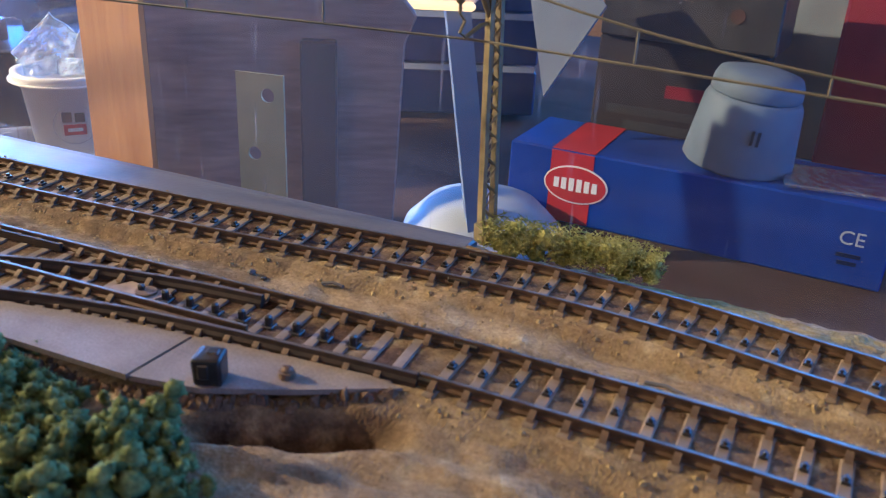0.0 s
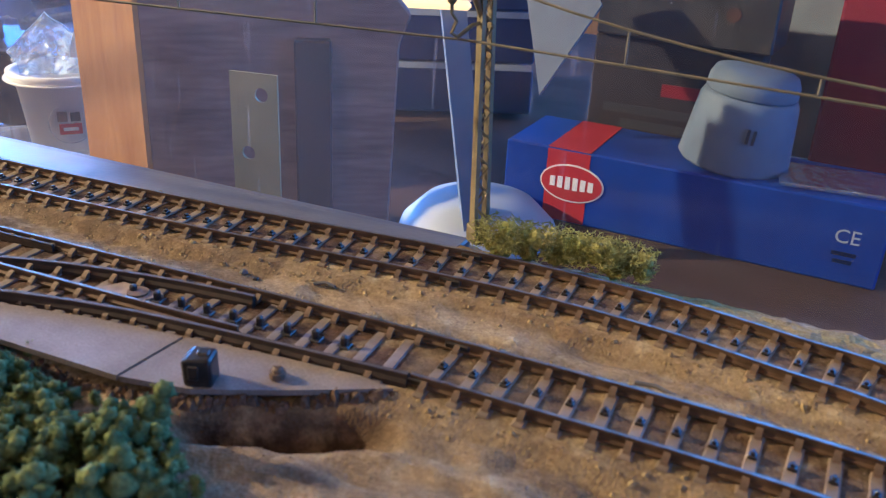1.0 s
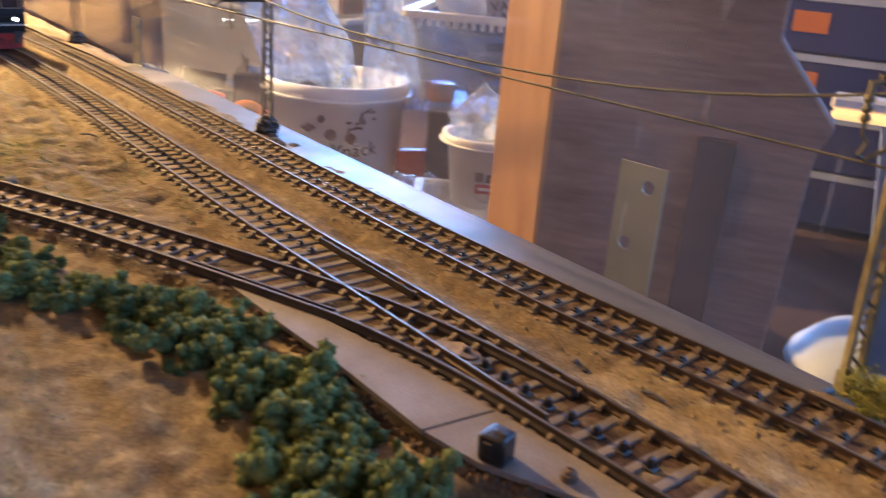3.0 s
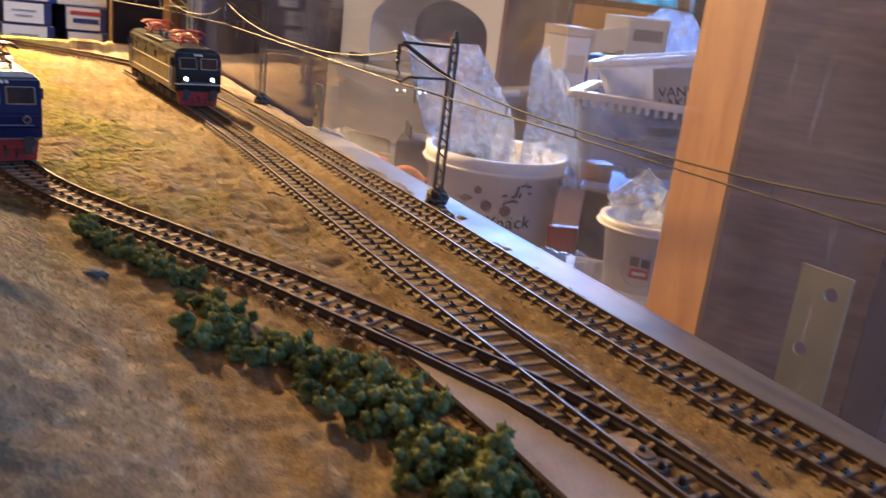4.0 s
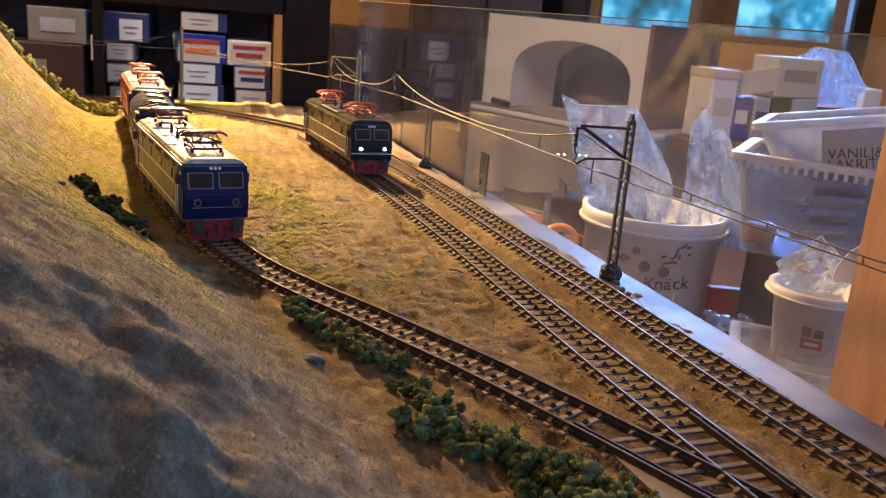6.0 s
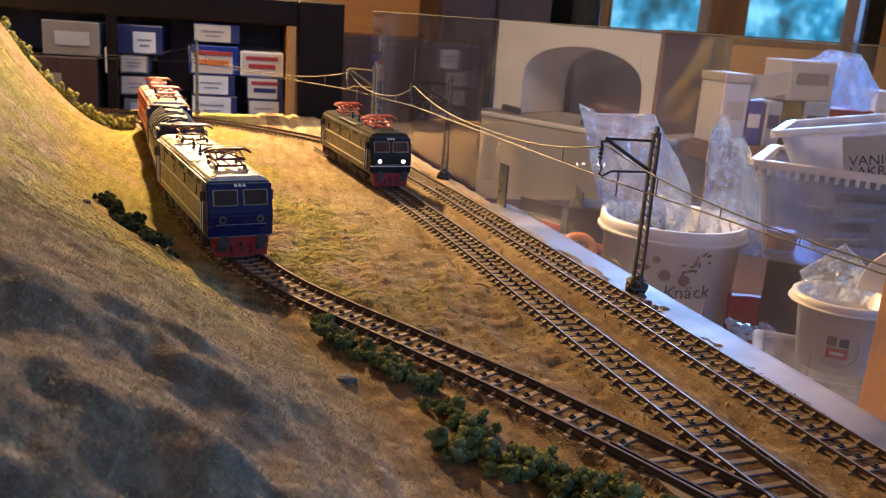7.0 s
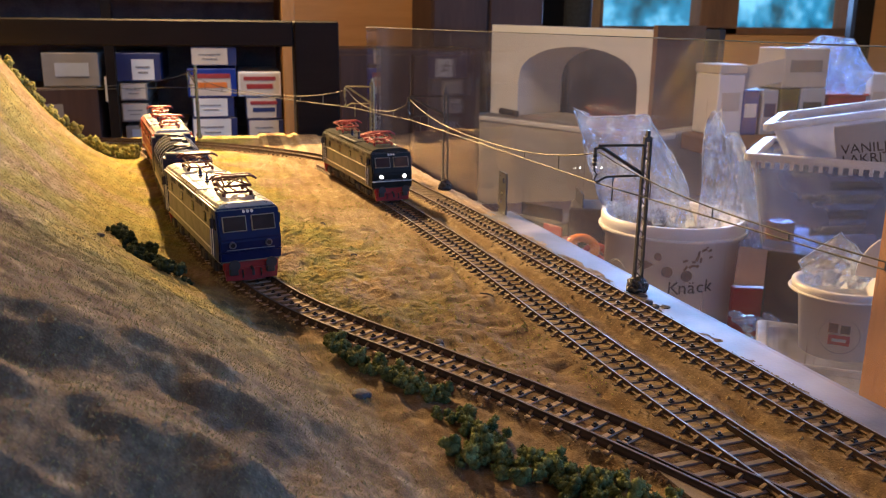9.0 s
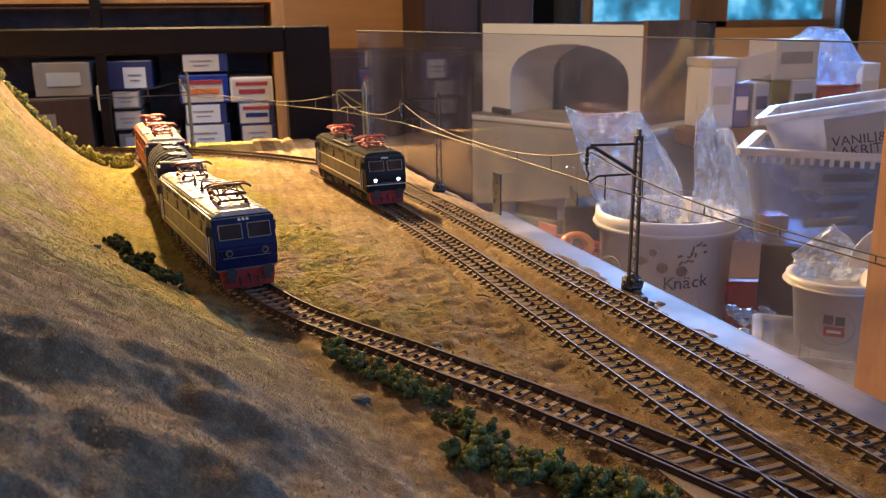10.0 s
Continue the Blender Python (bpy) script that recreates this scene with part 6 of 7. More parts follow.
def window(name, axis, at, a, b, sill, head, mullions, label):
    w = thing(name, label, "window", kind="structure")

    def bar(u, v, z, du, dz, nm="window_frame"):
        c, s = ((at, u, z), (0.09, du, dz)) if axis == 'y' else ((u, at, z), (du, 0.09, dz))
        part(nm, box(bmesh.new(), c, s, 0.004), M["frame"], w)
    bar((a + b) / 2, 0, sill + 0.015, b - a, 0.03)
    bar((a + b) / 2, 0, head - 0.02, b - a, 0.04)
    for u, wd in [(a + 0.02, 0.04), (b - 0.02, 0.04)] + mullions:
        bar(u, 0, (sill + head) / 2, wd, head - sill)
    c, s = ((at, (a + b) / 2, (sill + head) / 2), (0.006, b - a - 0.06, head - sill - 0.06))
    if axis == 'x':
        c, s = (c[1], c[0], c[2]), (s[1], s[0], s[2])
    g = part("pane", box(bmesh.new(), c, s), M["pane"], w)
    g.visible_shadow = False


M["frame"] = wood("brown_window_wood", (0.20, 0.095, 0.045), (0.12, 0.055, 0.03), 'z', 16, 0.45)
M["pane"] = clear("window_glass", (0.96, 0.98, 0.98), 1.5, 0.01, 0.0, False)
window("window_1", 'y', -3.2, 1.33, 2.50, 0.105, 0.98, [(1.87, 0.17)], "brown wooden double window with garden trees outside")
window("window_2", 'x', 1.97, -0.4, 1.3, -0.05, 1.30, [(0.45, 0.07)], "brown wooden window in evening light")
window("window_3", 'y', 2.1, -0.9, 0.7, -0.05, 0.95, [(-0.1, 0.07)], "brown wooden window letting in blue evening light")
bm = bmesh.new()
box(bm, (-5.2, 2.9, 0.9), (0.02, 5.0, 3.6))
tagged(part("backdrop_garden", bm, M["trees"]), "blue-green garden trees in dusk light outside", "backdrop", kind="structure")

# table behind the sheet
table = thing("table", "long dark wooden table carrying tubs and boxes", "table")
part("tabletop", box(bmesh.new(), (-0.25, 0.80, -0.155), (2.0, 1.10, 0.03), 0.003), M["table"], table)
for x in (-1.2, 0.7):
    for y in (0.3, 1.3):
        part("leg", box(bmesh.new(), (x, y, (FLOOR_Z - 0.17) / 2), (0.06, 0.06, -0.17 - FLOOR_Z), 0.004), M["table"], table)
bm = bmesh.new()
for x, y in ((-1.1, -0.35), (0.25, -0.35), (-1.1, 0.05), (0.25, 0.15)):
    box(bm, (x, y, (FLOOR_Z - 0.03) / 2), (0.05, 0.05, -0.03 - FLOOR_Z), 0.003)
tagged(part("layout_trestle", bm, M["brown_wood"]), "wooden legs under the layout board", "trestle", kind="structure")

# pine post with a dark plank beside it
bm = bmesh.new()
box(bm, (0, 0, 0.13), (0.0458, 0.027, 0.56), 0.0015)
post = part("pine_post", bm, M["pine"])
post.matrix_world = pose(-0.2766, 0.2771, 0, 0, 0, -5)
tagged(post, "smooth orange pine post behind the acrylic sheet", "post")
bm = bmesh.new()
prism(bm, [(0.0, -0.15), (0.105, -0.15), (0.112, 0.028), (0.117, 0.040), (0.090, 0.072), (0.090, 0.40), (0.0, 0.40)], 0.0, 0.018, 'y')
bmesh.ops.bevel(bm, geom=bm.edges[:], offset=0.001, segments=1, affect='EDGES')
plank = part("dark_plank", bm, M["plank"])
plank.matrix_world = pose(-0.2552, 0.2626, 0, 0, 0, 35)
tagged(plank, "wide dark brown plank standing beside the pine post", "plank")
bm = bmesh.new()
box(bm, (0.074, -0.0065, -0.045), (0.016, 0.008, 0.15), 0.001)
part("plank_batten", bm, M["cupboard"], plank)


# ---- tubs, buckets and bags on the table ----
def bucket(label, x, y, z0, r0, r1, h, wall=0.002):
    th = thing("bucket", label, "bucket", pose(x, y, z0), "plastic buckets")
    prof = [(0, 0), (r0, 0), (r0 + (r1 - r0) * 0.85, h * 0.85), (r0 + (r1 - r0) * 0.86 + 0.004, h * 0.86), (r1 + 0.004, h * 0.94), (r1 + 0.004, h), (r1, h), (r1 - wall, h * 0.98), (r0 - wall, wall), (0, wall)]
    smooth(part("tub", lathe(bmesh.new(), prof, 56), M["white_pl"], th))
    bm = bmesh.new()
    lathe(bm, [(r1 + 0.0035, h * 0.88), (r1 + 0.006, h * 0.89), (r1 + 0.006, h * 0.905), (r1 + 0.0035, h * 0.91)], 56)
    part("rim_ring", bm, M["white_pl"], th)
    return th


def film_bag(label, x, y, z, w, h, lean, yaw, seed, top=((-0.5, 0.7), (0.1, 1.0), (0.5, 0.6)), foot=0.7, sway=0.0):
    """Crumpled clear bag: two skins of creased film, narrow at the foot, with an uneven peaked top edge."""
    rnd = random.Random(seed)
    bm = bmesh.new()
    nu, nv = 30, 30
    for skin in (-1, 1):
        grid = []
        for j in range(nv + 1):
            v = j / nv
            r = []
            for i in range(nu + 1):
                u = i / nu - 0.5
                wz = h * v * lerp_table(u, top)
                puff = 0.16 * w * skin * math.sin(math.pi * min(1, v * 1.1)) * (1 - (2 * u) ** 2) * (1 - 0.8 * v)
                c = 0.11 * w * noise.noise(Vector((u * 4 + v * 2, v * 3, skin * 3 + seed))) + 0.07 * w * noise.noise(Vector((u * 11 - v * 3, v * 2.4, skin * 5 + seed)))
                c += 0.03 * w * noise.noise(Vector((u * 24, v * 12 - u * 9, skin * 2 + seed))) + 0.008 * w * (rnd.random() - 0.5)
                r.append(bm.verts.new((u * w * (foot + (1 - foot) * v) + sway * v * w + c * 0.4, puff + c + lean * wz, wz)))
            grid.append(r)
        if skin < 0:
            top_line = [v.co.copy() for v in [row[0] for row in grid[nv // 2:]] + grid[-1][1:]]
        for j in range(nv):
            for i in range(nu):
                a, b2, c2, d = grid[j][i], grid[j][i + 1], grid[j + 1][i + 1], grid[j + 1][i]
                if (i + j) % 2:
                    bm.faces.new((a, b2, c2))
                    bm.faces.new((a, c2, d))
                else:
                    bm.faces.new((a, b2, d))
                    bm.faces.new((b2, c2, d))
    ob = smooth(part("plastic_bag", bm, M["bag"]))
    ob.matrix_world = pose(x, y, z, 0, 0, yaw)
    ob.visible_shadow = False
    # pale tube added along the edge to draw its white glints
    hem = part("welded_edge", tube(bmesh.new(), top_line, 0.0045 * w, 5), M["bag_edge"], ob, "pale tube along the film edge for its bright glint")
    hem.visible_shadow = False
    return tagged(ob, label, "plastic bag", "clear bags")


def facing(x, y):
    """Yaw that turns local -y towards the middle of the walk."""
    return math.degrees(math.atan2(y + 0.02, x - 0.04)) - 90


Zt = -0.140
# big confectionery bucket with printed sweets
bx, by = -0.660, 0.3525
big = bucket("large white plastic bucket printed with sweets, filled with clear bags", bx, by, Zt, 0.0575, 0.0615, 0.112)
f = facing(bx, by)


def on_bucket(ang, z, r):
    a = radians(f - 90 + ang)
    return pose(r * math.cos(a), r * math.sin(a), z) @ pose(0, 0, 0, 90, 0, f + ang)


R = lambda z, r0=0.0575, r1=0.0615, h=0.112: r0 + (r1 - r0) * z / h + 0.0004
for i, ch in enumerate("Knäck"):
    lettering(ch, 0.0165, on_bucket(4 + i * 7.6, 0.052 + 0.0006 * i, R(0.052)), M["ink"], big, "lettering", depth=0.0003)
rnd = random.Random(4)
for i in range(16):
    a, z = rnd.uniform(8, 56), rnd.uniform(0.050, 0.088)
    z = 0.074 + (a - 8) * 0.0005 + rnd.uniform(-0.004, 0.012)
    bm = box(bmesh.new(), (0, 0, 0), (0.0030 + rnd.random() * 0.003, 0.0022, 0.0008), 0.0004, rnd.uniform(0, 90))
    o = part("printed_crumb", bm, M["choc"], big)
    o.matrix_local = on_bucket(a, z, R(z))
for a, z, s in ((-20, 0.076, 0.0150), (-2, 0.072, 0.0100), (14, 0.069, 0.0100), (-10, 0.085, 0.007)):
    bm = bmesh.new()
    if s > 0.01:
        prism(bm, [(-s / 2, 0), (0, s * 0.3), (s / 2, 0.1 * s), (0, -s * 0.25)], -0.0005, 0.0005, 'z')
    else:
        disc(bm, (0, 0, 0), s / 2, 0.001, 18)
    o = part("printed_sweet", bm, M["choc"], big)
    o.matrix_local = on_bucket(a, z, R(z))
bm = bmesh.new()
lathe(bm, [(0.0135, 0), (0.0142, 0), (0.0142, 0.0004), (0.0135, 0.0004)], 40)
o = part("printed_ring", bm, M["grey_lid"], big)
o.matrix_local = on_bucket(-50, 0.060, R(0.060))
bm = bmesh.new()
for i in range(3):
    box(bm, (0, 0.003 - i * 0.004, 0), (0.010 - i * 0.002, 0.0022, 0.0006))
o = part("printed_mark", bm, M["grey_lid"], big)
o.matrix_local = on_bucket(-50, 0.060, R(0.060))
film_bag("crumpled clear plastic bag standing in the white bucket", bx - 0.016, by - 0.012, -0.052, 0.108, 0.118, 0.0, f + 8, 3, ((-0.5, 1.0), (-0.35, 0.93), (0.12, 0.96), (0.5, 0.42)), 0.75, -0.22)
film_bag("pointed clear plastic bag standing in the white bucket", bx + 0.034, by + 0.040, -0.052, 0.062, 0.122, 0.0, f - 10, 8, ((-0.5, 0.86), (-0.34, 1.0), (-0.18, 0.80), (-0.05, 0.86), (0.15, 0.64), (0.5, 0.2)), 0.9, 0.0)
bm = ([], [])
rnd = random.Random(3)
for i in range(14):
    clump(bm, (bx + rnd.uniform(-0.04, 0.04), by + rnd.uniform(-0.04, 0.04), -0.048), 0.014, rnd, 2)
tagged(raw("bucket_filling", bm, M["dark_card"]), "dark grey crumpled stuff inside the bucket", "filling")

# small bucket on a clear tray
sx, sy = -0.446, 0.370
small = bucket("small white ice cream bucket with a red label, clear film inside", sx, sy, -0.0815, 0.0245, 0.0300, 0.050, 0.0015)
f2 = facing(sx, sy)


def on_small(ang, z):
    a, r = radians(f2 - 90 + ang), 0.0245 + 0.0055 * z / 0.050 + 0.0003
    return pose(r * math.cos(a), r * math.sin(a), z) @ pose(0, 0, 0, 90, 0, f2 + ang)


for nm, w, h, ang, z, mat in (("red_label", 0.0135, 0.0070, 2, 0.016, "red_card"), ("label_bar", 0.009, 0.0022, 2, 0.016, "paper"), ("printed_head", 0.0060, 0.0066, -7, 0.0245, "choc"),
                              ("printed_head", 0.0060, 0.0060, 9, 0.0240, "dark_card")):
    bm = box(bmesh.new(), (0, 0, 0.0003 if nm == "label_bar" else 0), (w, h, 0.0006), 0.0002)
    part(nm, bm, M[mat], small).matrix_local = on_small(ang, z)
bm = bmesh.new()
lathe(bm, [(0.0125, 0), (0.0130, 0), (0.0130, 0.0003), (0.0125, 0.0003)], 36)
part("printed_ring", bm, M["grey_lid"], small).matrix_local = on_small(2, 0.0195)
for i in range(9):
    bm = box(bmesh.new(), (0, 0, 0), (0.010 - (i % 3) * 0.002, 0.0010, 0.0004))
    part("small_print", bm, M["grey_lid"], small).matrix_local = on_small(52, 0.008 + i * 0.0030)
film_bag("blue-tinted clear film stuffed in the small bucket", sx - 0.004, sy - 0.004, -0.036, 0.050, 0.040, 0.0, f2, 15, ((-0.5, 0.4), (0.0, 1.0), (0.2, 0.8), (0.5, 0.3)))
bm = bmesh.new()
prism(bm, [(math.cos(radians(a)) * 0.028, math.sin(radians(a)) * 0.026) for a in range(0, 181, 12)], -0.002, 0.002, 'y')
o = part("standing_lid", bm, M["white_pl"])
o.matrix_world = pose(sx + 0.030, sy + 0.030, -0.024, 0, 0, f2) @ Matrix.Diagonal((1.3, 1, 1.35, 1))
tagged(o, "white plastic lid standing behind the small bucket", "lid")


def tray(label, c, s, yaw, mat, tilt=0.0, rim=0.004, name="plastic_tub", ribs=0):
    th = thing(name, label, "plastic tub", pose(*c, tilt, 0, yaw), "plastic tubs")
    bm = bmesh.new()
    w, d, h = s
    rings = []
    for k, z, t in ((0.86, 0, 0), (1.0, h, 0), (1.0, h, -0.002), (0.86, 0.002, -0.002)):
        ring = []
        for cx, cy, a0 in ((1, 1, 0), (-1, 1, 90), (-1, -1, 180), (1, -1, 270)):
            for a in range(0, 91, 18):
                r = 0.016
                ring.append(bm.verts.new(((cx * (w / 2 - r) + (r + t) * math.cos(radians(a0 + a))) * k, (cy * (d / 2 - r) + (r + t) * math.sin(radians(a0 + a))) * k, z)))
        rings.append(ring)
    m = len(rings[0])
    for a, b in zip(rings, rings[1:]):
        for i in range(m):
            bm.faces.new((a[i], a[(i + 1) % m], b[(i + 1) % m], b[i]))
    bm.faces.new(rings[0][::-1])
    bm.faces.new(rings[3])
    bmesh.ops.recalc_face_normals(bm, faces=bm.faces[:])
    part("tub", bm, mat, th)
    for u, v, su, sv in ((0, d / 2, w, rim), (0, -d / 2, w, rim), (w / 2, 0, rim, d), (-w / 2, 0, rim, d)):
        part("rim", box(bmesh.new(), (u, v, h), (su + rim, sv, rim * 1.3), 0.001), M["white_pl"] if ribs else mat, th)
    for i in range(ribs):
        part("rim_rib", box(bmesh.new(), (-w / 2 + (i + 0.5) * w / ribs, -d / 2 - rim * 0.42, h - 0.004), (w / ribs * 0.42, 0.0012, 0.009), 0.0004), M["white_pl"], th)
    return th


tray("flat clear plastic tray under the small bucket", (sx, sy + 0.004, Zt + 0.0005), (0.105, 0.085, 0.056), f2 + 5, M["tub_clear"])
lower_tub = tray("frosted tub with a ribbed white lid edge, tools inside", (-0.566, 0.487, -0.0440), (0.19, 0.12, 0.080), f2 - 2, M["tub_thin"], 0, 0.005, ribs=26)
upper = tray("pale ice cream tub lying tilted on the frosted tub", (-0.5549, 0.4929, 0.0336), (0.175, 0.11, 0.045), f2 - 2, M["tub_clear"], 0, 0.005)
upper.matrix_world = pose(-0.5549, 0.4929, 0.0336, 0, -11, f2 - 2)
part("card_sleeve", box(bmesh.new(), (0.020, -0.0535, 0.019), (0.120, 0.002, 0.040), 0.0006), M["grey_lid"], upper, "grey printed card sleeve")
for i, (txt, sz) in enumerate((("VANILJ&", 0.0108), ("LAKRITS", 0.0108), ("GLASS", 0.0066))):
    lettering(txt, sz, pose(-0.036 + (0.010 if i == 2 else 0.0), -0.0548, 0.0165 - i * 0.0085 + (0.002 if i == 2 else 0), 90, 0, 0), M["ink"], upper, "lettering", align='LEFT')
base_box = thing("carton", "dark brown carton under the frosted tub", "carton", pose(-0.566, 0.487, Zt, 0, 0, f2 - 2), "cartons")
part("body", box(bmesh.new(), (0, 0, 0.0475), (0.150, 0.09, 0.095), 0.002), M["dark_card"], base_box)
part("print_bar", box(bmesh.new(), (-0.03, -0.0452, 0.05), (0.026, 0.0006, 0.018)), M["red_card"], base_box)
rnd = random.Random(9)
for i in range(5):
    bm = bmesh.new()
    rod(bm, (-0.06 + rnd.random() * 0.03, -0.02 + i * 0.01, 0.03 + i * 0.012), (0.06, -0.01 + i * 0.004, 0.045 + i * 0.010), 0.004, 8)
    o = part("screwdriver", bm, M["black_pl"] if i % 2 else M["card"])
    o.matrix_world = pose(-0.566, 0.487, -0.060, 0, 0, f2)
    tagged(o, "tool lying in the frosted tub", "tool", "tools in the tub")
bm = bmesh.new()
disc(bm, (-0.600, 0.425, -0.0415 + 0.009), 0.012, 0.016, 16)
tagged(part("copper_reel", bm, M["orange_pl"]), "copper coloured wire reel", "reel")

# clutter at the table edge
rnd = random.Random(17)
for x, y, z, s, yw, mk, lab in ((-0.795, 0.286, Zt, (0.06, 0.05, 0.082), 20, "dark_card", "dark crumpled carton"), (-0.775, 0.322, Zt, (0.05, 0.045, 0.098), -25, "dark_card", "dark folded carton"),
                                (-0.757, 0.280, Zt, (0.030, 0.028, 0.068), 10, "red_card", "red printed carton"), (-0.815, 0.250, Zt, (0.05, 0.04, 0.050), 35, "navy", "navy printed carton")):
    th = thing("carton", lab + " lying on the table", "carton", pose(x, y, z, 0, 0, yw), "cartons")
    part("body", box(bmesh.new(), (0, 0, s[2] / 2), s, 0.002), M[mk], th)
    part("flap", box(bmesh.new(), (0, -s[1] * 0.3, s[2] + 0.006), (s[0] * 0.9, 0.0015, 0.016), 0.0004, 12), M[mk], th)
    part("print_bar", box(bmesh.new(), (0, -s[1] / 2 - 0.0002, s[2] * 0.6), (s[0] * 0.6, 0.0006, s[2] * 0.2)), M["paper"], th)
for x, y, z, r, mk in ((-0.728, 0.2933, -0.0755, 0.0125, "orange_pl"), (-0.722, 0.3075, -0.0840, 0.012, "red_card"), (-0.719, 0.302, -0.0930, 0.012, "red_card")):
    bm = bmesh.new()
    ring = [[bm.verts.new(((r + 0.0055 * math.cos(b)) * math.cos(a), 0.8 * (r + 0.0055 * math.cos(b)) * math.sin(a), 0.0055 * math.sin(b))) for b in [k * math.pi / 5 for k in range(10)]]
            for a in [k * math.pi / 12 for k in range(24)]]
    for i in range(24):
        for j in range(10):
            bm.faces.new((ring[i][j], ring[(i + 1) % 24][j], ring[(i + 1) % 24][(j + 1) % 10], ring[i][(j + 1) % 10]))
    o = smooth(part("plastic_ring", bm, M[mk]))
    o.matrix_world = pose(x, y, z, 60, 10, facing(x, y))
    tagged(o, ("orange" if mk == "orange_pl" else "red") + " plastic scissor handle ring", "scissors handle", "scissor handles")
bm = bmesh.new()
box(bm, (-0.728, 0.298, Zt + 0.0215), (0.034, 0.046, 0.043), 0.003, 20)
tagged(part("tool_tray", bm, M["black_pl"]), "black tool pot holding scissors", "pot")
for x, y, yw, mk in ((-0.560, 0.338, 30, "paper"), (-0.590, 0.360, 12, "card")):
    th = thing("card_sheet", "printed paper card lying on the table", "card", pose(x, y, Zt, 0, 0, yw), "cards")
    part("sheet", box(bmesh.new(), (0, 0, 0.0015), (0.085, 0.055, 0.003), 0.0005), M[mk], th)
    for i in range(3):
        part("print_bar", box(bmesh.new(), (0.0, -0.012 + i * 0.010, 0.0033), (0.035, 0.005, 0.0004)), M["red_card"] if i % 2 else M["choc"], th)
bm = bmesh.new()
rnd = random.Random(6)
for i in range(70):
    a = Vector((-0.535 + rnd.uniform(-0.026, 0.026), 0.372 + rnd.uniform(-0.02, 0.02), Zt + rnd.uniform(0.004, 0.05)))
    bmesh.ops.create_uvsphere(bm, u_segments=10, v_segments=6, radius=0.0048, matrix=Matrix.Translation(a) @ Matrix.Diagonal((1, 1, 0.6, 1)))
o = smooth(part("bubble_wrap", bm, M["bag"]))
o.visible_shadow = False
tagged(o, "crumpled clear bubble wrap", "bubble wrap")
slab("red_folder", (-0.60, 0.40, Zt + 0.028), (0.030, 0.010, 0.056), M["red_card"], "dark red card folder standing on the table", "folder", "", 0.001, f2 + 20)

# boxes behind the track to the east
blue = thing("model_box", "long blue cardboard model box with a red and white oval logo", "box", pose(-0.082, 0.612, Zt, 0, 0, 2))
blue.scale = (1.08, 1.08, 1.08)
part("carton", box(bmesh.new(), (0, 0, 0.026), (0.245, 0.075, 0.052), 0.0012), M["blue_card"], blue)
part("red_panel", box(bmesh.new(), (-0.077, -0.0376, 0.026), (0.030, 0.0006, 0.0500)), M["red_card"], blue)
part("red_panel", box(bmesh.new(), (-0.077, 0, 0.0522), (0.030, 0.074, 0.0006)), M["red_card"], blue)
bm = disc(bmesh.new(), (0, 0, 0), 0.0215, 0.0006, 40)
o = part("oval_logo", bm, M["paper"], blue)
o.matrix_local = pose(-0.073, -0.0381, 0.029, 90) @ Matrix.Diagonal((1.05, 0.62, 1, 1))
bm = disc(bmesh.new(), (0, 0, 0), 0.0205, 0.0006, 40)
o = part("oval_logo", bm, M["red_card"], blue)
o.matrix_local = pose(-0.073, -0.0384, 0.029, 90) @ Matrix.Diagonal((1.05, 0.60, 1, 1))
for i in range(6):
    part("logo_bar", box(bmesh.new(), (-0.0865 + i * 0.0054, -0.0388, 0.029), (0.0036, 0.0004, 0.0095 - 0.001 * abs(i - 2.5))), M["paper"], blue)
lettering("CE", 0.0125, pose(0.101, -0.0377, 0.0265, 90), M["grey_lid"], blue, "lettering")
for i in range(2):
    part("print_bar", box(bmesh.new(), (0.101, -0.0377, 0.0195 - i * 0.005), (0.014 - i * 0.003, 0.0004, 0.0026)), M["l_blue"], blue)
slate = thing("carton", "charcoal carton with a faint red print, standing on the table", "carton", pose(-0.125, 0.705, Zt, 0, 0, 4), "cartons")
part("body", box(bmesh.new(), (0, 0, 0.062), (0.130, 0.06, 0.124), 0.0015), M["dark_card"], slate)
part("print_bar", box(bmesh.new(), (0.02, -0.0302, 0.085), (0.055, 0.0006, 0.010)), M["crimson"], slate)
for i in range(2):
    part("print_bar", box(bmesh.new(), (-0.01, -0.0302, 0.066 - i * 0.012), (0.085 - i * 0.03, 0.0006, 0.007)), M["ink"], slate)
black = thing("carton", "black box with a finger hole lying on the charcoal carton", "carton", pose(-0.118, 0.690, Zt + 0.1245, 0, 0, -2), "cartons")
part("body", box(bmesh.new(), (0, 0, 0.022), (0.135, 0.055, 0.044), 0.0015), M["black_pl"], black)
part("finger_hole", disc(bmesh.new(), (0.036, -0.0278, 0.026), 0.0055, 0.0006, 20, 'Y'), M["cupboard"], black)
jar = thing("plastic_jar", "white plastic jar with a rounded lid and a small print", "jar", pose(-0.058, 0.614, Zt + 0.0568, 0, 5, 0))
smooth(part("jar_body", lathe(bmesh.new(), [(0, 0), (0.036, 0), (0.0385, 0.003), (0.0335, 0.046), (0.032, 0.049), (0.031, 0.0505), (0, 0.0505)], 48), M["jar_pl"], jar))
smooth(part("lid", lathe(bmesh.new(), [(0, 0.0508), (0.0295, 0.0508), (0.031, 0.0525), (0.0305, 0.060), (0.028, 0.0655), (0.018, 0.068), (0, 0.0685)], 48), M["jar_pl"], jar))
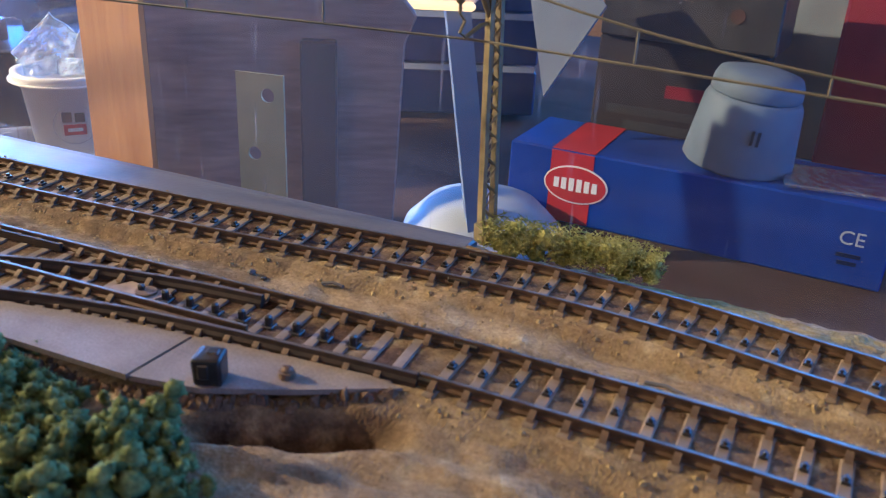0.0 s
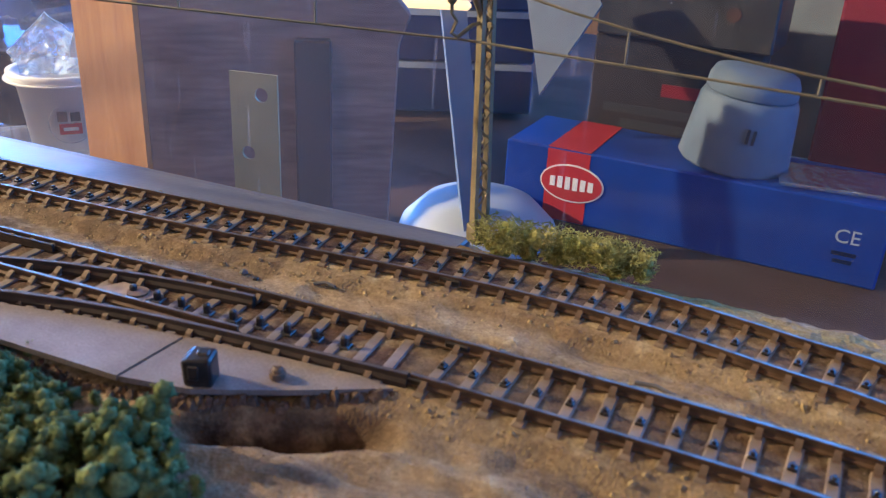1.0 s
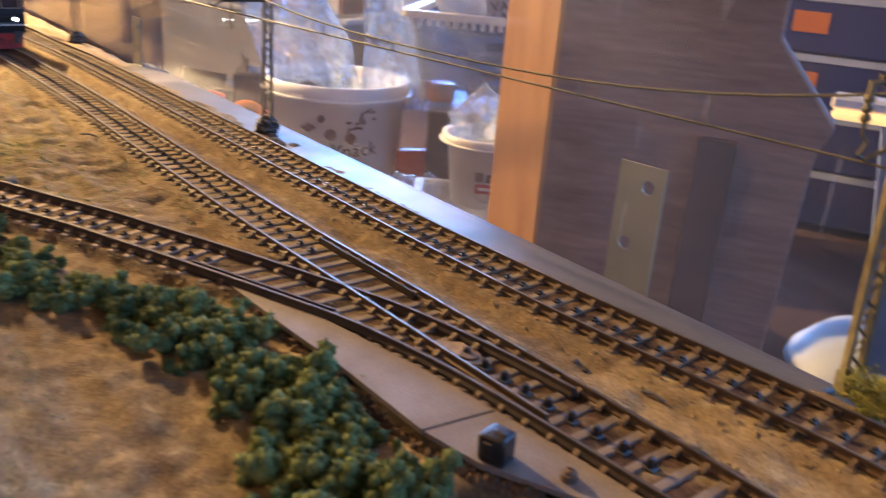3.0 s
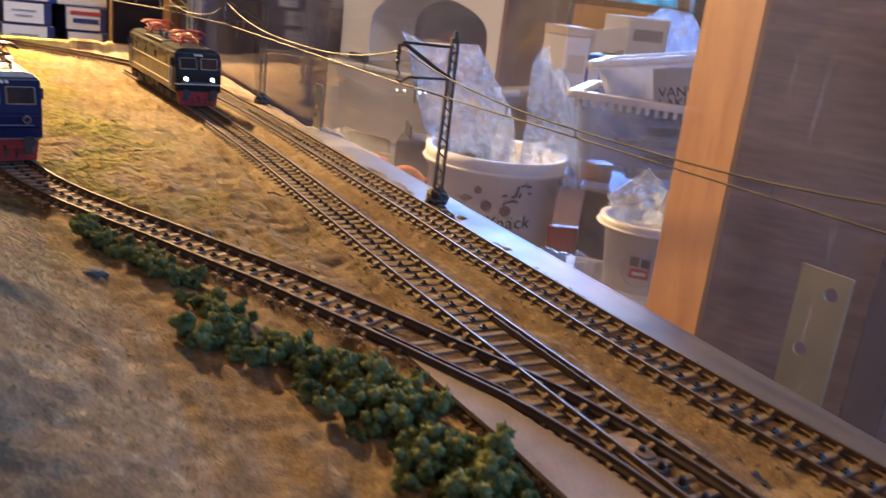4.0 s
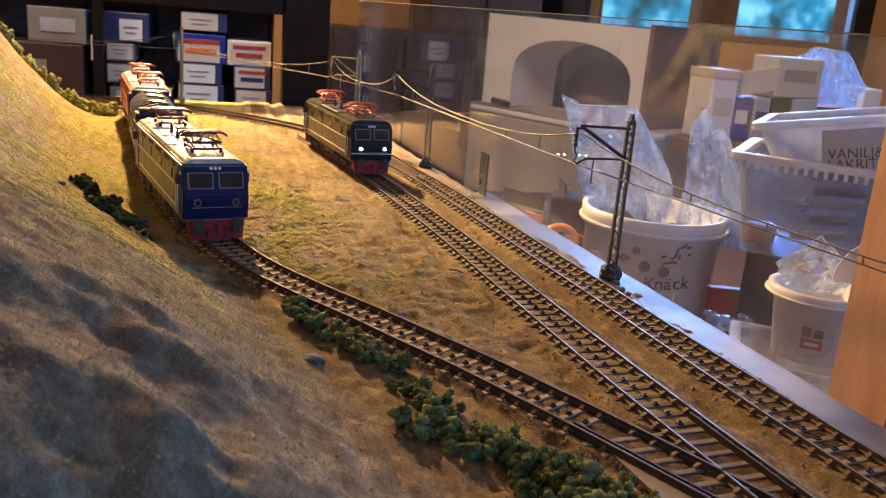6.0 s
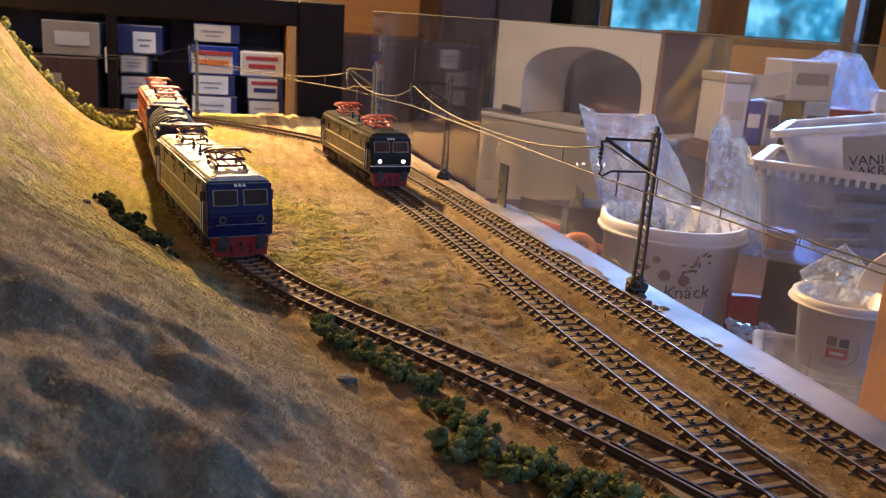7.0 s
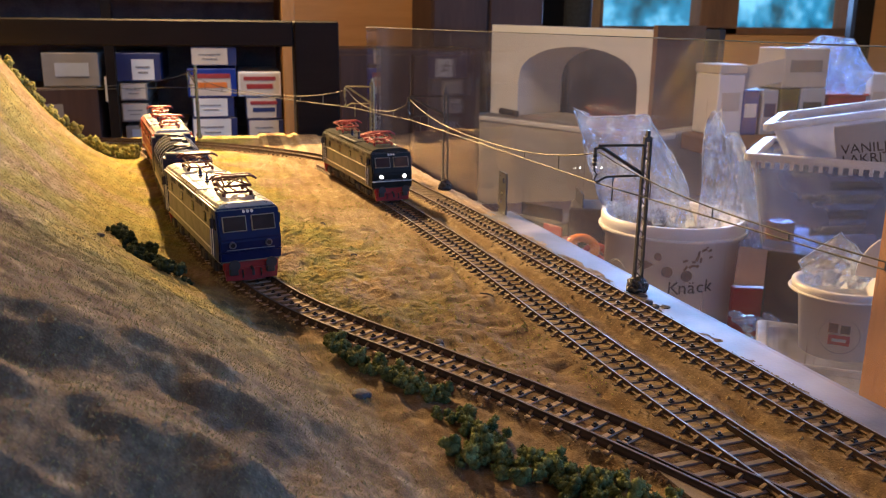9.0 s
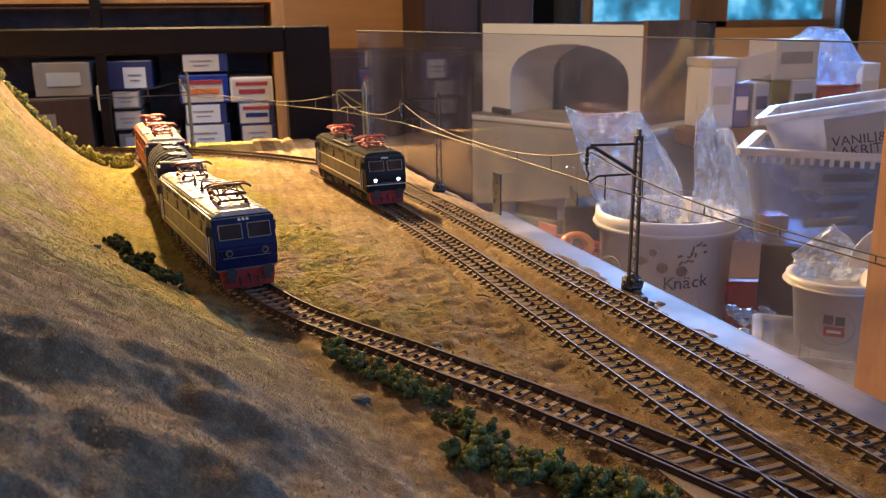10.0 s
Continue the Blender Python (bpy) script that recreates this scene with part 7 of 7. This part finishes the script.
for i in range(2):
    part("print_bar", box(bmesh.new(), (0.010 + i * 0.004, -0.0355, 0.030), (0.002, 0.001, 0.010), 0, 20), M["ink"], jar)
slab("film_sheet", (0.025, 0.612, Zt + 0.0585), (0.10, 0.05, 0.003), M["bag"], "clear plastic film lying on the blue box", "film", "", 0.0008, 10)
red = thing("red_binder", "tall crimson cardboard binder standing behind the boxes", "binder", pose(0.010, 0.790, Zt, 0, 0, -8))
part("cover", box(bmesh.new(), (0.04, 0, 0.16), (0.130, 0.07, 0.32), 0.003), M["crimson"], red)
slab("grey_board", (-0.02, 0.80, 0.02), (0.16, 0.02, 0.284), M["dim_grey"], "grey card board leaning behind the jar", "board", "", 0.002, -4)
bm = bmesh.new()
lathe(bm, [(0, 0.030), (0.020, 0.029), (0.040, 0.022), (0.056, 0.006), (0.058, 0.0), (0.050, 0.0)], 40)
o = smooth(part("white_bowl", bm, M["grey_lid"]))
o.matrix_world = pose(-0.210, 0.520, Zt)
tagged(o, "white rounded lid lying upside down on the table", "bowl")
# bench lamp with lit strip, leaning metal stay, folded sheet
bench = thing("bench_lamp", "bench lamp with a glowing warm strip on a grey stand", "lamp", pose(-0.225, 0.468, Zt, 0, 0, 30))
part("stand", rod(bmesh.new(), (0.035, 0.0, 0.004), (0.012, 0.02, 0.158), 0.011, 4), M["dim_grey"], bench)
part("shade", box(bmesh.new(), (0.0, 0.012, 0.1685), (0.048, 0.020, 0.008), 0.002), M["white_pl"], bench)
part("tube", box(bmesh.new(), (0.0, 0.002, 0.1625), (0.045, 0.006, 0.0055), 0.002), M["strip_lamp"], bench, "glowing warm light tube")
part("foot", box(bmesh.new(), (0.035, 0.0, 0.004), (0.05, 0.04, 0.008), 0.002), M["grey_lid"], bench)
bm = bmesh.new()
prism(bm, [(-0.030, 0.055), (0.0, -0.035), (0.034, 0.035), (0.012, 0.060)], -0.002, 0.002, 'y')
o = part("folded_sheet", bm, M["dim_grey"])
o.matrix_world = pose(-0.200, 0.600, -0.020, -18, 0, 5)
tagged(o, "pale blue folded plastic sheet hanging from the boxes", "sheet")
stack = thing("box_stack", "pile of purple model boxes with pale edges", "boxes", pose(-0.42, 0.80, Zt, 0, 0, 32))
for i in range(7):
    part("carton", box(bmesh.new(), (0.0, 0, 0.030 + i * 0.052), (0.22, 0.12, 0.046), 0.002), M["navy"], stack)
    part("edge_strip", box(bmesh.new(), (0.0, -0.0605, 0.055 + i * 0.052), (0.215, 0.001, 0.006)), M["grey_lid"], stack)
    part("label", box(bmesh.new(), (-0.07, -0.0606, 0.034 + i * 0.052), (0.03, 0.001, 0.018)), M["orange_pl"], stack)

# ---- far end of the layout: black frame, shelf with boxes ----
gate = thing("timber_portal", "black stained timber portal at the end of the layout", "portal")
part("post", box(bmesh.new(), (-1.075, 0.0645, 0.0655), (0.05, 0.055, 0.150), 0.002), M["black_wood"], gate)
part("beam", box(bmesh.new(), (-1.075, -0.29, 0.125), (0.05, 0.652, 0.031), 0.002), M["black_wood"], gate)
shelf = thing("shelf_unit", "pine shelf unit filled with model boxes", "shelf")
for y in (0.058, -0.62):
    part("upright", box(bmesh.new(), (-1.62, y, -0.25), (0.26, 0.022, 1.20), 0.001), M["pine"], shelf)
for z in (-0.0745, 0.115):
    part("shelf_board", box(bmesh.new(), (-1.63, -0.275, z), (0.25, 0.668, 0.016), 0.001), M["brown_wood"], shelf)
part("back_board", box(bmesh.new(), (-1.77, -0.275, -0.25), (0.012, 0.71, 1.20)), M["brown_wood"], shelf)
part("shelf_board", box(bmesh.new(), (-1.63, -0.275, 0.186), (0.25, 0.668, 0.016), 0.001), M["pine"], shelf)


def model_box(y0, y1, z0, z1, mk, panel, label, x=-1.51, depth=0.19, stripe=None):
    th = thing("model_box", label, "box", pose(x - depth / 2, (y0 + y1) / 2, z0), "boxes on the shelf")
    w, h = y1 - y0 - 0.002, z1 - z0 - 0.001
    part("carton", box(bmesh.new(), (0, 0, h / 2), (depth, w, h), 0.001), M[mk], th)
    if panel:
        a, b, c, d, pm = panel
        part("label_panel", box(bmesh.new(), (depth / 2 + 0.0004, (a + b - 1) * w / 2, (c + d) * h / 2), (0.0008, (b - a) * w, (d - c) * h)), M[pm], th)
        if not stripe and pm in ("paper", "card"):
            for i, wide in enumerate((0.62, 0.44)):
                part("print_bar", box(bmesh.new(), (depth / 2 + 0.0010, (a + b - 1) * w / 2, h * (c + (d - c) * (0.62 - 0.26 * i))), (0.0006, (b - a) * w * wide, h * 0.06), 0.0001), M["card_grey"], th)
    if stripe:
        part("picture_bar", box(bmesh.new(), (depth / 2 + 0.0010, 0, h * 0.42), (0.0006, w * 0.62, h * 0.20), 0.0002), M[stripe], th)
        part("picture_bar", box(bmesh.new(), (depth / 2 + 0.0010, 0, h * 0.74), (0.0006, w * 0.75, h * 0.16), 0.0002), M["l_redbar"], th)
    return th


model_box(-0.112, -0.034, -0.066, -0.024, "navy", (0.02, 0.86, 0.05, 0.95, "paper"), "navy model box with a white end panel")
model_box(-0.110, -0.038, -0.024, 0.011, "navy", (0.03, 0.84, 0.05, 0.95, "paper"), "navy model box with a white end panel")
model_box(-0.116, -0.032, 0.011, 0.060, "blue_card", (0.05, 0.88, 0.04, 0.74, "card"), "blue model box with a cream picture end", stripe="orange_pl")
model_box(-0.108, -0.030, 0.064, 0.096, "navy", (0.02, 0.80, 0.05, 0.95, "card"), "navy model box with a cream end label")
model_box(-0.018, 0.046, -0.066, -0.028, "navy", (0.04, 0.86, 0.06, 0.95, "card"), "navy model box with a cream end label")
model_box(-0.020, 0.044, -0.028, 0.011, "navy", (0.03, 0.84, 0.05, 0.95, "card"), "model box with a picture of a train on its end", stripe="navy")
model_box(-0.031, 0.044, 0.011, 0.054, "paper", (0.05, 0.95, 0.08, 0.92, "card"), "white framed model box with a train picture", stripe="l_redbar")
model_box(-0.222, -0.120, -0.066, -0.036, "card_grey", (0.1, 0.45, 0.1, 0.8, "grey_lid"), "grey carton with a pale label")
model_box(-0.226, -0.180, -0.030, 0.002, "card_grey", (0.05, 0.92, 0.1, 0.95, "card"), "dark model box with a white label")
model_box(-0.226, -0.180, 0.006, 0.036, "card_grey", (0.05, 0.92, 0.1, 0.95, "card"), "dark model box with a cream label")
model_box(-0.236, -0.156, 0.038, 0.086, "navy", (0.40, 0.86, 0.05, 0.78, "paper"), "navy model box with a white label")
model_box(-0.345, -0.255, 0.030, 0.086, "card_grey", (0.22, 0.82, 0.3, 0.7, "grey_lid"), "brown-grey carton with a pale label")
model_box(-0.250, -0.240, 0.004, 0.046, "card", None, "thin upright cream booklet")
model_box(-0.45, -0.26, -0.066, 0.028, "cupboard", (0.25, 0.70, 0.45, 0.72, "card_grey"), "large dark carton with a dull label in the shelf")
slab("shelf_post", (-1.46, -0.230, 0.0), (0.02, 0.015, 1.0), M["black_wood"], "black upright of the shelf front", "post", "")

# ---- far room: hearth, cupboard, stove pipe, bench with cartons ----
hearth = thing("hearth", "ivory plastered hearth with an arched opening", "fireplace", pose(-2.10, 0.825, 0, 0, 0, -60))
bm = bmesh.new()
HW, a0, a1, spring = 0.29, -0.185, 0.205, -0.015
arch = [(a1, -0.11), (a1, spring)] + [((a0 + a1) / 2 + (a1 - a0) / 2 * math.cos(radians(t)), spring + 0.098 * math.sin(radians(t)) ** 0.8) for t in range(12, 179, 12)] + [(a0, spring), (a0, -0.11)]
prism(bm, [(-HW, -0.11), (-HW, 0.136), (HW - 0.05, 0.129), (HW - 0.05, -0.11)] + arch, -0.02, 0.0, 'x')
part("surround", bm, M["plaster"], hearth)
outer_arch = [(a0 - 0.02, -0.11), (a0 - 0.02, spring)] + [((a0 + a1) / 2 - ((a1 - a0) / 2 + 0.02) * math.cos(radians(t)), spring + 0.118 * math.sin(radians(t)) ** 0.8) for t in range(12, 179, 12)] + [(a1 + 0.02, spring), (a1 + 0.02, -0.11)]
part("arch_lining", prism(bmesh.new(), arch + outer_arch, -0.19, -0.0205, 'x'), M["plaster"], hearth)
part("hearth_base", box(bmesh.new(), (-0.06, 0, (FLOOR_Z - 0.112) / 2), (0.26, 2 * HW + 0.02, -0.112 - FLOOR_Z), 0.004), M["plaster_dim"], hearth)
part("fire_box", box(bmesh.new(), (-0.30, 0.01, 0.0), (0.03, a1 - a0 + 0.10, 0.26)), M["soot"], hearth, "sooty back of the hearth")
part("side_board", box(bmesh.new(), (-0.11, HW - 0.044, 0.01), (0.22, 0.012, 0.26)), M["bench"], hearth)
part("ledge", box(bmesh.new(), (0.03, 0, -0.119), (0.09, 2 * HW + 0.05, 0.014), 0.003), M["plaster"], hearth)
for y, z, L in ((-0.22, -0.098, 0.06), (0.06, -0.103, 0.16)):
    bm = rod(bmesh.new(), (0.03, y, z), (0.03, y + L, z - 0.004), 0.009, 10)
    o = part("fire_tool", bm, M["black_pl"])
    o.matrix_world = hearth.matrix_world.copy()
    tagged(o, "black iron fire tool lying on the hearth ledge", "fire tool", "fire tools")
def cupboard(name, c, size, label, category):
    """Wooden cupboard with two doors and knobs on the side that faces the room."""
    th = thing(name, label, category, pose(*c))
    sx_, sy_, sz_ = size
    part("body", box(bmesh.new(), (0, 0, 0), size, 0.004), M["cupboard"], th)
    for k in (-1, 1):
        door = part("door", box(bmesh.new(), (sx_ / 2 + 0.006, k * sy_ / 4, 0), (0.012, sy_ / 2 - 0.008, sz_ - 0.03), 0.003), M["cupboard"], th)
        part("knob", disc(bmesh.new(), (sx_ / 2 + 0.018, k * 0.03, 0.1), 0.010, 0.014, 16, 'X'), M["l_copper"], door)
    return th


cupboard("dark_cupboard", (-2.75, 0.74, 0.2), (0.3, 0.36, 1.0), "dark brown cupboard against the wall", "cupboard")
# dark block added where the pine wall beside the hearth lies in shade
cupboard("wall_shade_block", (-2.42, 0.435, -0.395), (0.24, 0.40, 0.93), "low dark brown block added beside the hearth for the shade on the wall", "sideboard")
slab("black_cabinet", (-2.85, 1.00, 0.35), (0.2, 0.20, 0.9), M["black_wood"], "black iron stove cabinet", "stove", "", 0.004)
bm = rod(bmesh.new(), (-2.62, 1.045, -0.5), (-2.62, 1.045, 1.44), 0.045, 24)
tagged(smooth(part("stove_pipe", bm, M["l_roof_dark"])), "grey metal stove pipe", "stove pipe")
slab("window_trim", (-3.12, 1.305, 0.35), (0.04, 0.05, 1.2), M["pine"], "pale pine window trim", "trim")
slab("window_curtain", (-3.05, 2.44, 0.5), (0.05, 0.10, 1.1), M["black_wood"], "dark folded curtain beside the window", "curtain", "", 0.01)
slab("workbench", (-2.0, 1.53, -0.135), (0.8, 1.00, 0.04), M["bench"], "worn pine workbench under the window", "workbench", "", 0.004)
rnd = random.Random(31)
for y0, y1, z0, z1, yw, mk, pm, lab in ((1.073, 1.144, -0.115, 0.030, 3, "white_pl", "card", "tall white carton with a cream lid"),
                                        (1.149, 1.192, -0.115, -0.008, -4, "blue_card", "paper", "blue and white carton"),
                                        (1.196, 1.240, -0.115, -0.008, 2, "grey_lid", "navy", "lilac printed carton"),
                                        (1.243, 1.298, -0.115, -0.004, 0, "bush_dark", "dark_card", "dark green carton"),
                                        (1.302, 1.372, -0.115, -0.004, -2, "grey_lid", "ink", "grey patterned carton"),
                                        (1.238, 1.370, -0.0035, 0.091, 4, "card", "card_grey", "open beige carton"),
                                        (1.500, 1.552, -0.115, 0.031, -3, "paper", "card", "cream wooden block box")):
    w, h = y1 - y0, z1 - z0
    th = thing("carton", lab + " on the workbench", "carton", pose(-1.85, (y0 + y1) / 2, z0, 0, 0, yw), "cartons on the bench")
    part("body", box(bmesh.new(), (0, 0, h / 2), (0.10, w, h), 0.003), M[mk], th)
    part("print_bar", box(bmesh.new(), (0.0505, 0, h * 0.55), (0.001, w * 0.7, h * 0.3)), M[pm], th)
    if "open" in lab:
        flap = part("lid_flap", box(bmesh.new(), (0, -0.05, 0), (0.003, 0.11, 0.055), 0.001), M[mk], th)
        flap.matrix_local = pose(0.048, -w / 2 + 0.004, h * 0.46, 12, 0, -12)
    elif "lid" in lab:
        part("lid", box(bmesh.new(), (0, 0, h + 0.011), (0.104, w + 0.004, 0.022), 0.002), M["card"], th)
crate = thing("plastic_crate", "bright red plastic crate on the workbench", "crate", pose(-1.85, 1.436, -0.115, 0, 0, 0))
part("tub", box(bmesh.new(), (0, 0, 0.046), (0.10, 0.108, 0.092), 0.004), M["red_card"], crate)
part("rim", box(bmesh.new(), (0, 0, 0.0935), (0.108, 0.116, 0.006), 0.002), M["red_card"], crate)
film_bag("large crumpled clear bag standing on the red crate", -1.83, 1.405, -0.020, 0.18, 0.140, 0.0, facing(-1.83, 1.40), 23, ((-0.5, 0.75), (-0.2, 1.0), (0.2, 0.95), (0.5, 0.4)), 0.8)

# ---- sleepers of the tracks ----
sleepers(tr_back, back, "sleeper_sand")
sleepers(tr_mid, [q for q in mid if q.x > -0.046], "sleeper_soil")
sleepers(tr_mid, [q for q in mid if q.x <= -0.192], "sleeper")
sleepers(tr_front, [q for q in front if q.x < -0.196], "sleeper_pale")
# long timbers under the turnout
for q in [q for q in mid if -0.192 < q.x <= -0.046][::2]:
    gap = max(0.0, q.y - front_y(q.x))
    s = new("sleeper", SLEEPERS["sleeper_grey"])
    s.parent = tr_mid
    s.matrix_local = pose(q.x - 0.02 * gap, q.y - gap / 2, 0, 0, 0, 8) @ Matrix.Diagonal((1, 1 + gap / 0.025, 1, 1))
    for y in (q.y + GAUGE, q.y - gap - GAUGE) + ((q.y - GAUGE, q.y - gap + GAUGE) if gap > 0.006 else ()):
        c = new("rail_chair", CHAIR)
        c.parent = tr_mid
        c.matrix_local = pose(q.x - 0.1 * (q.y - y), y, 0.0020, 0, 0, 8)
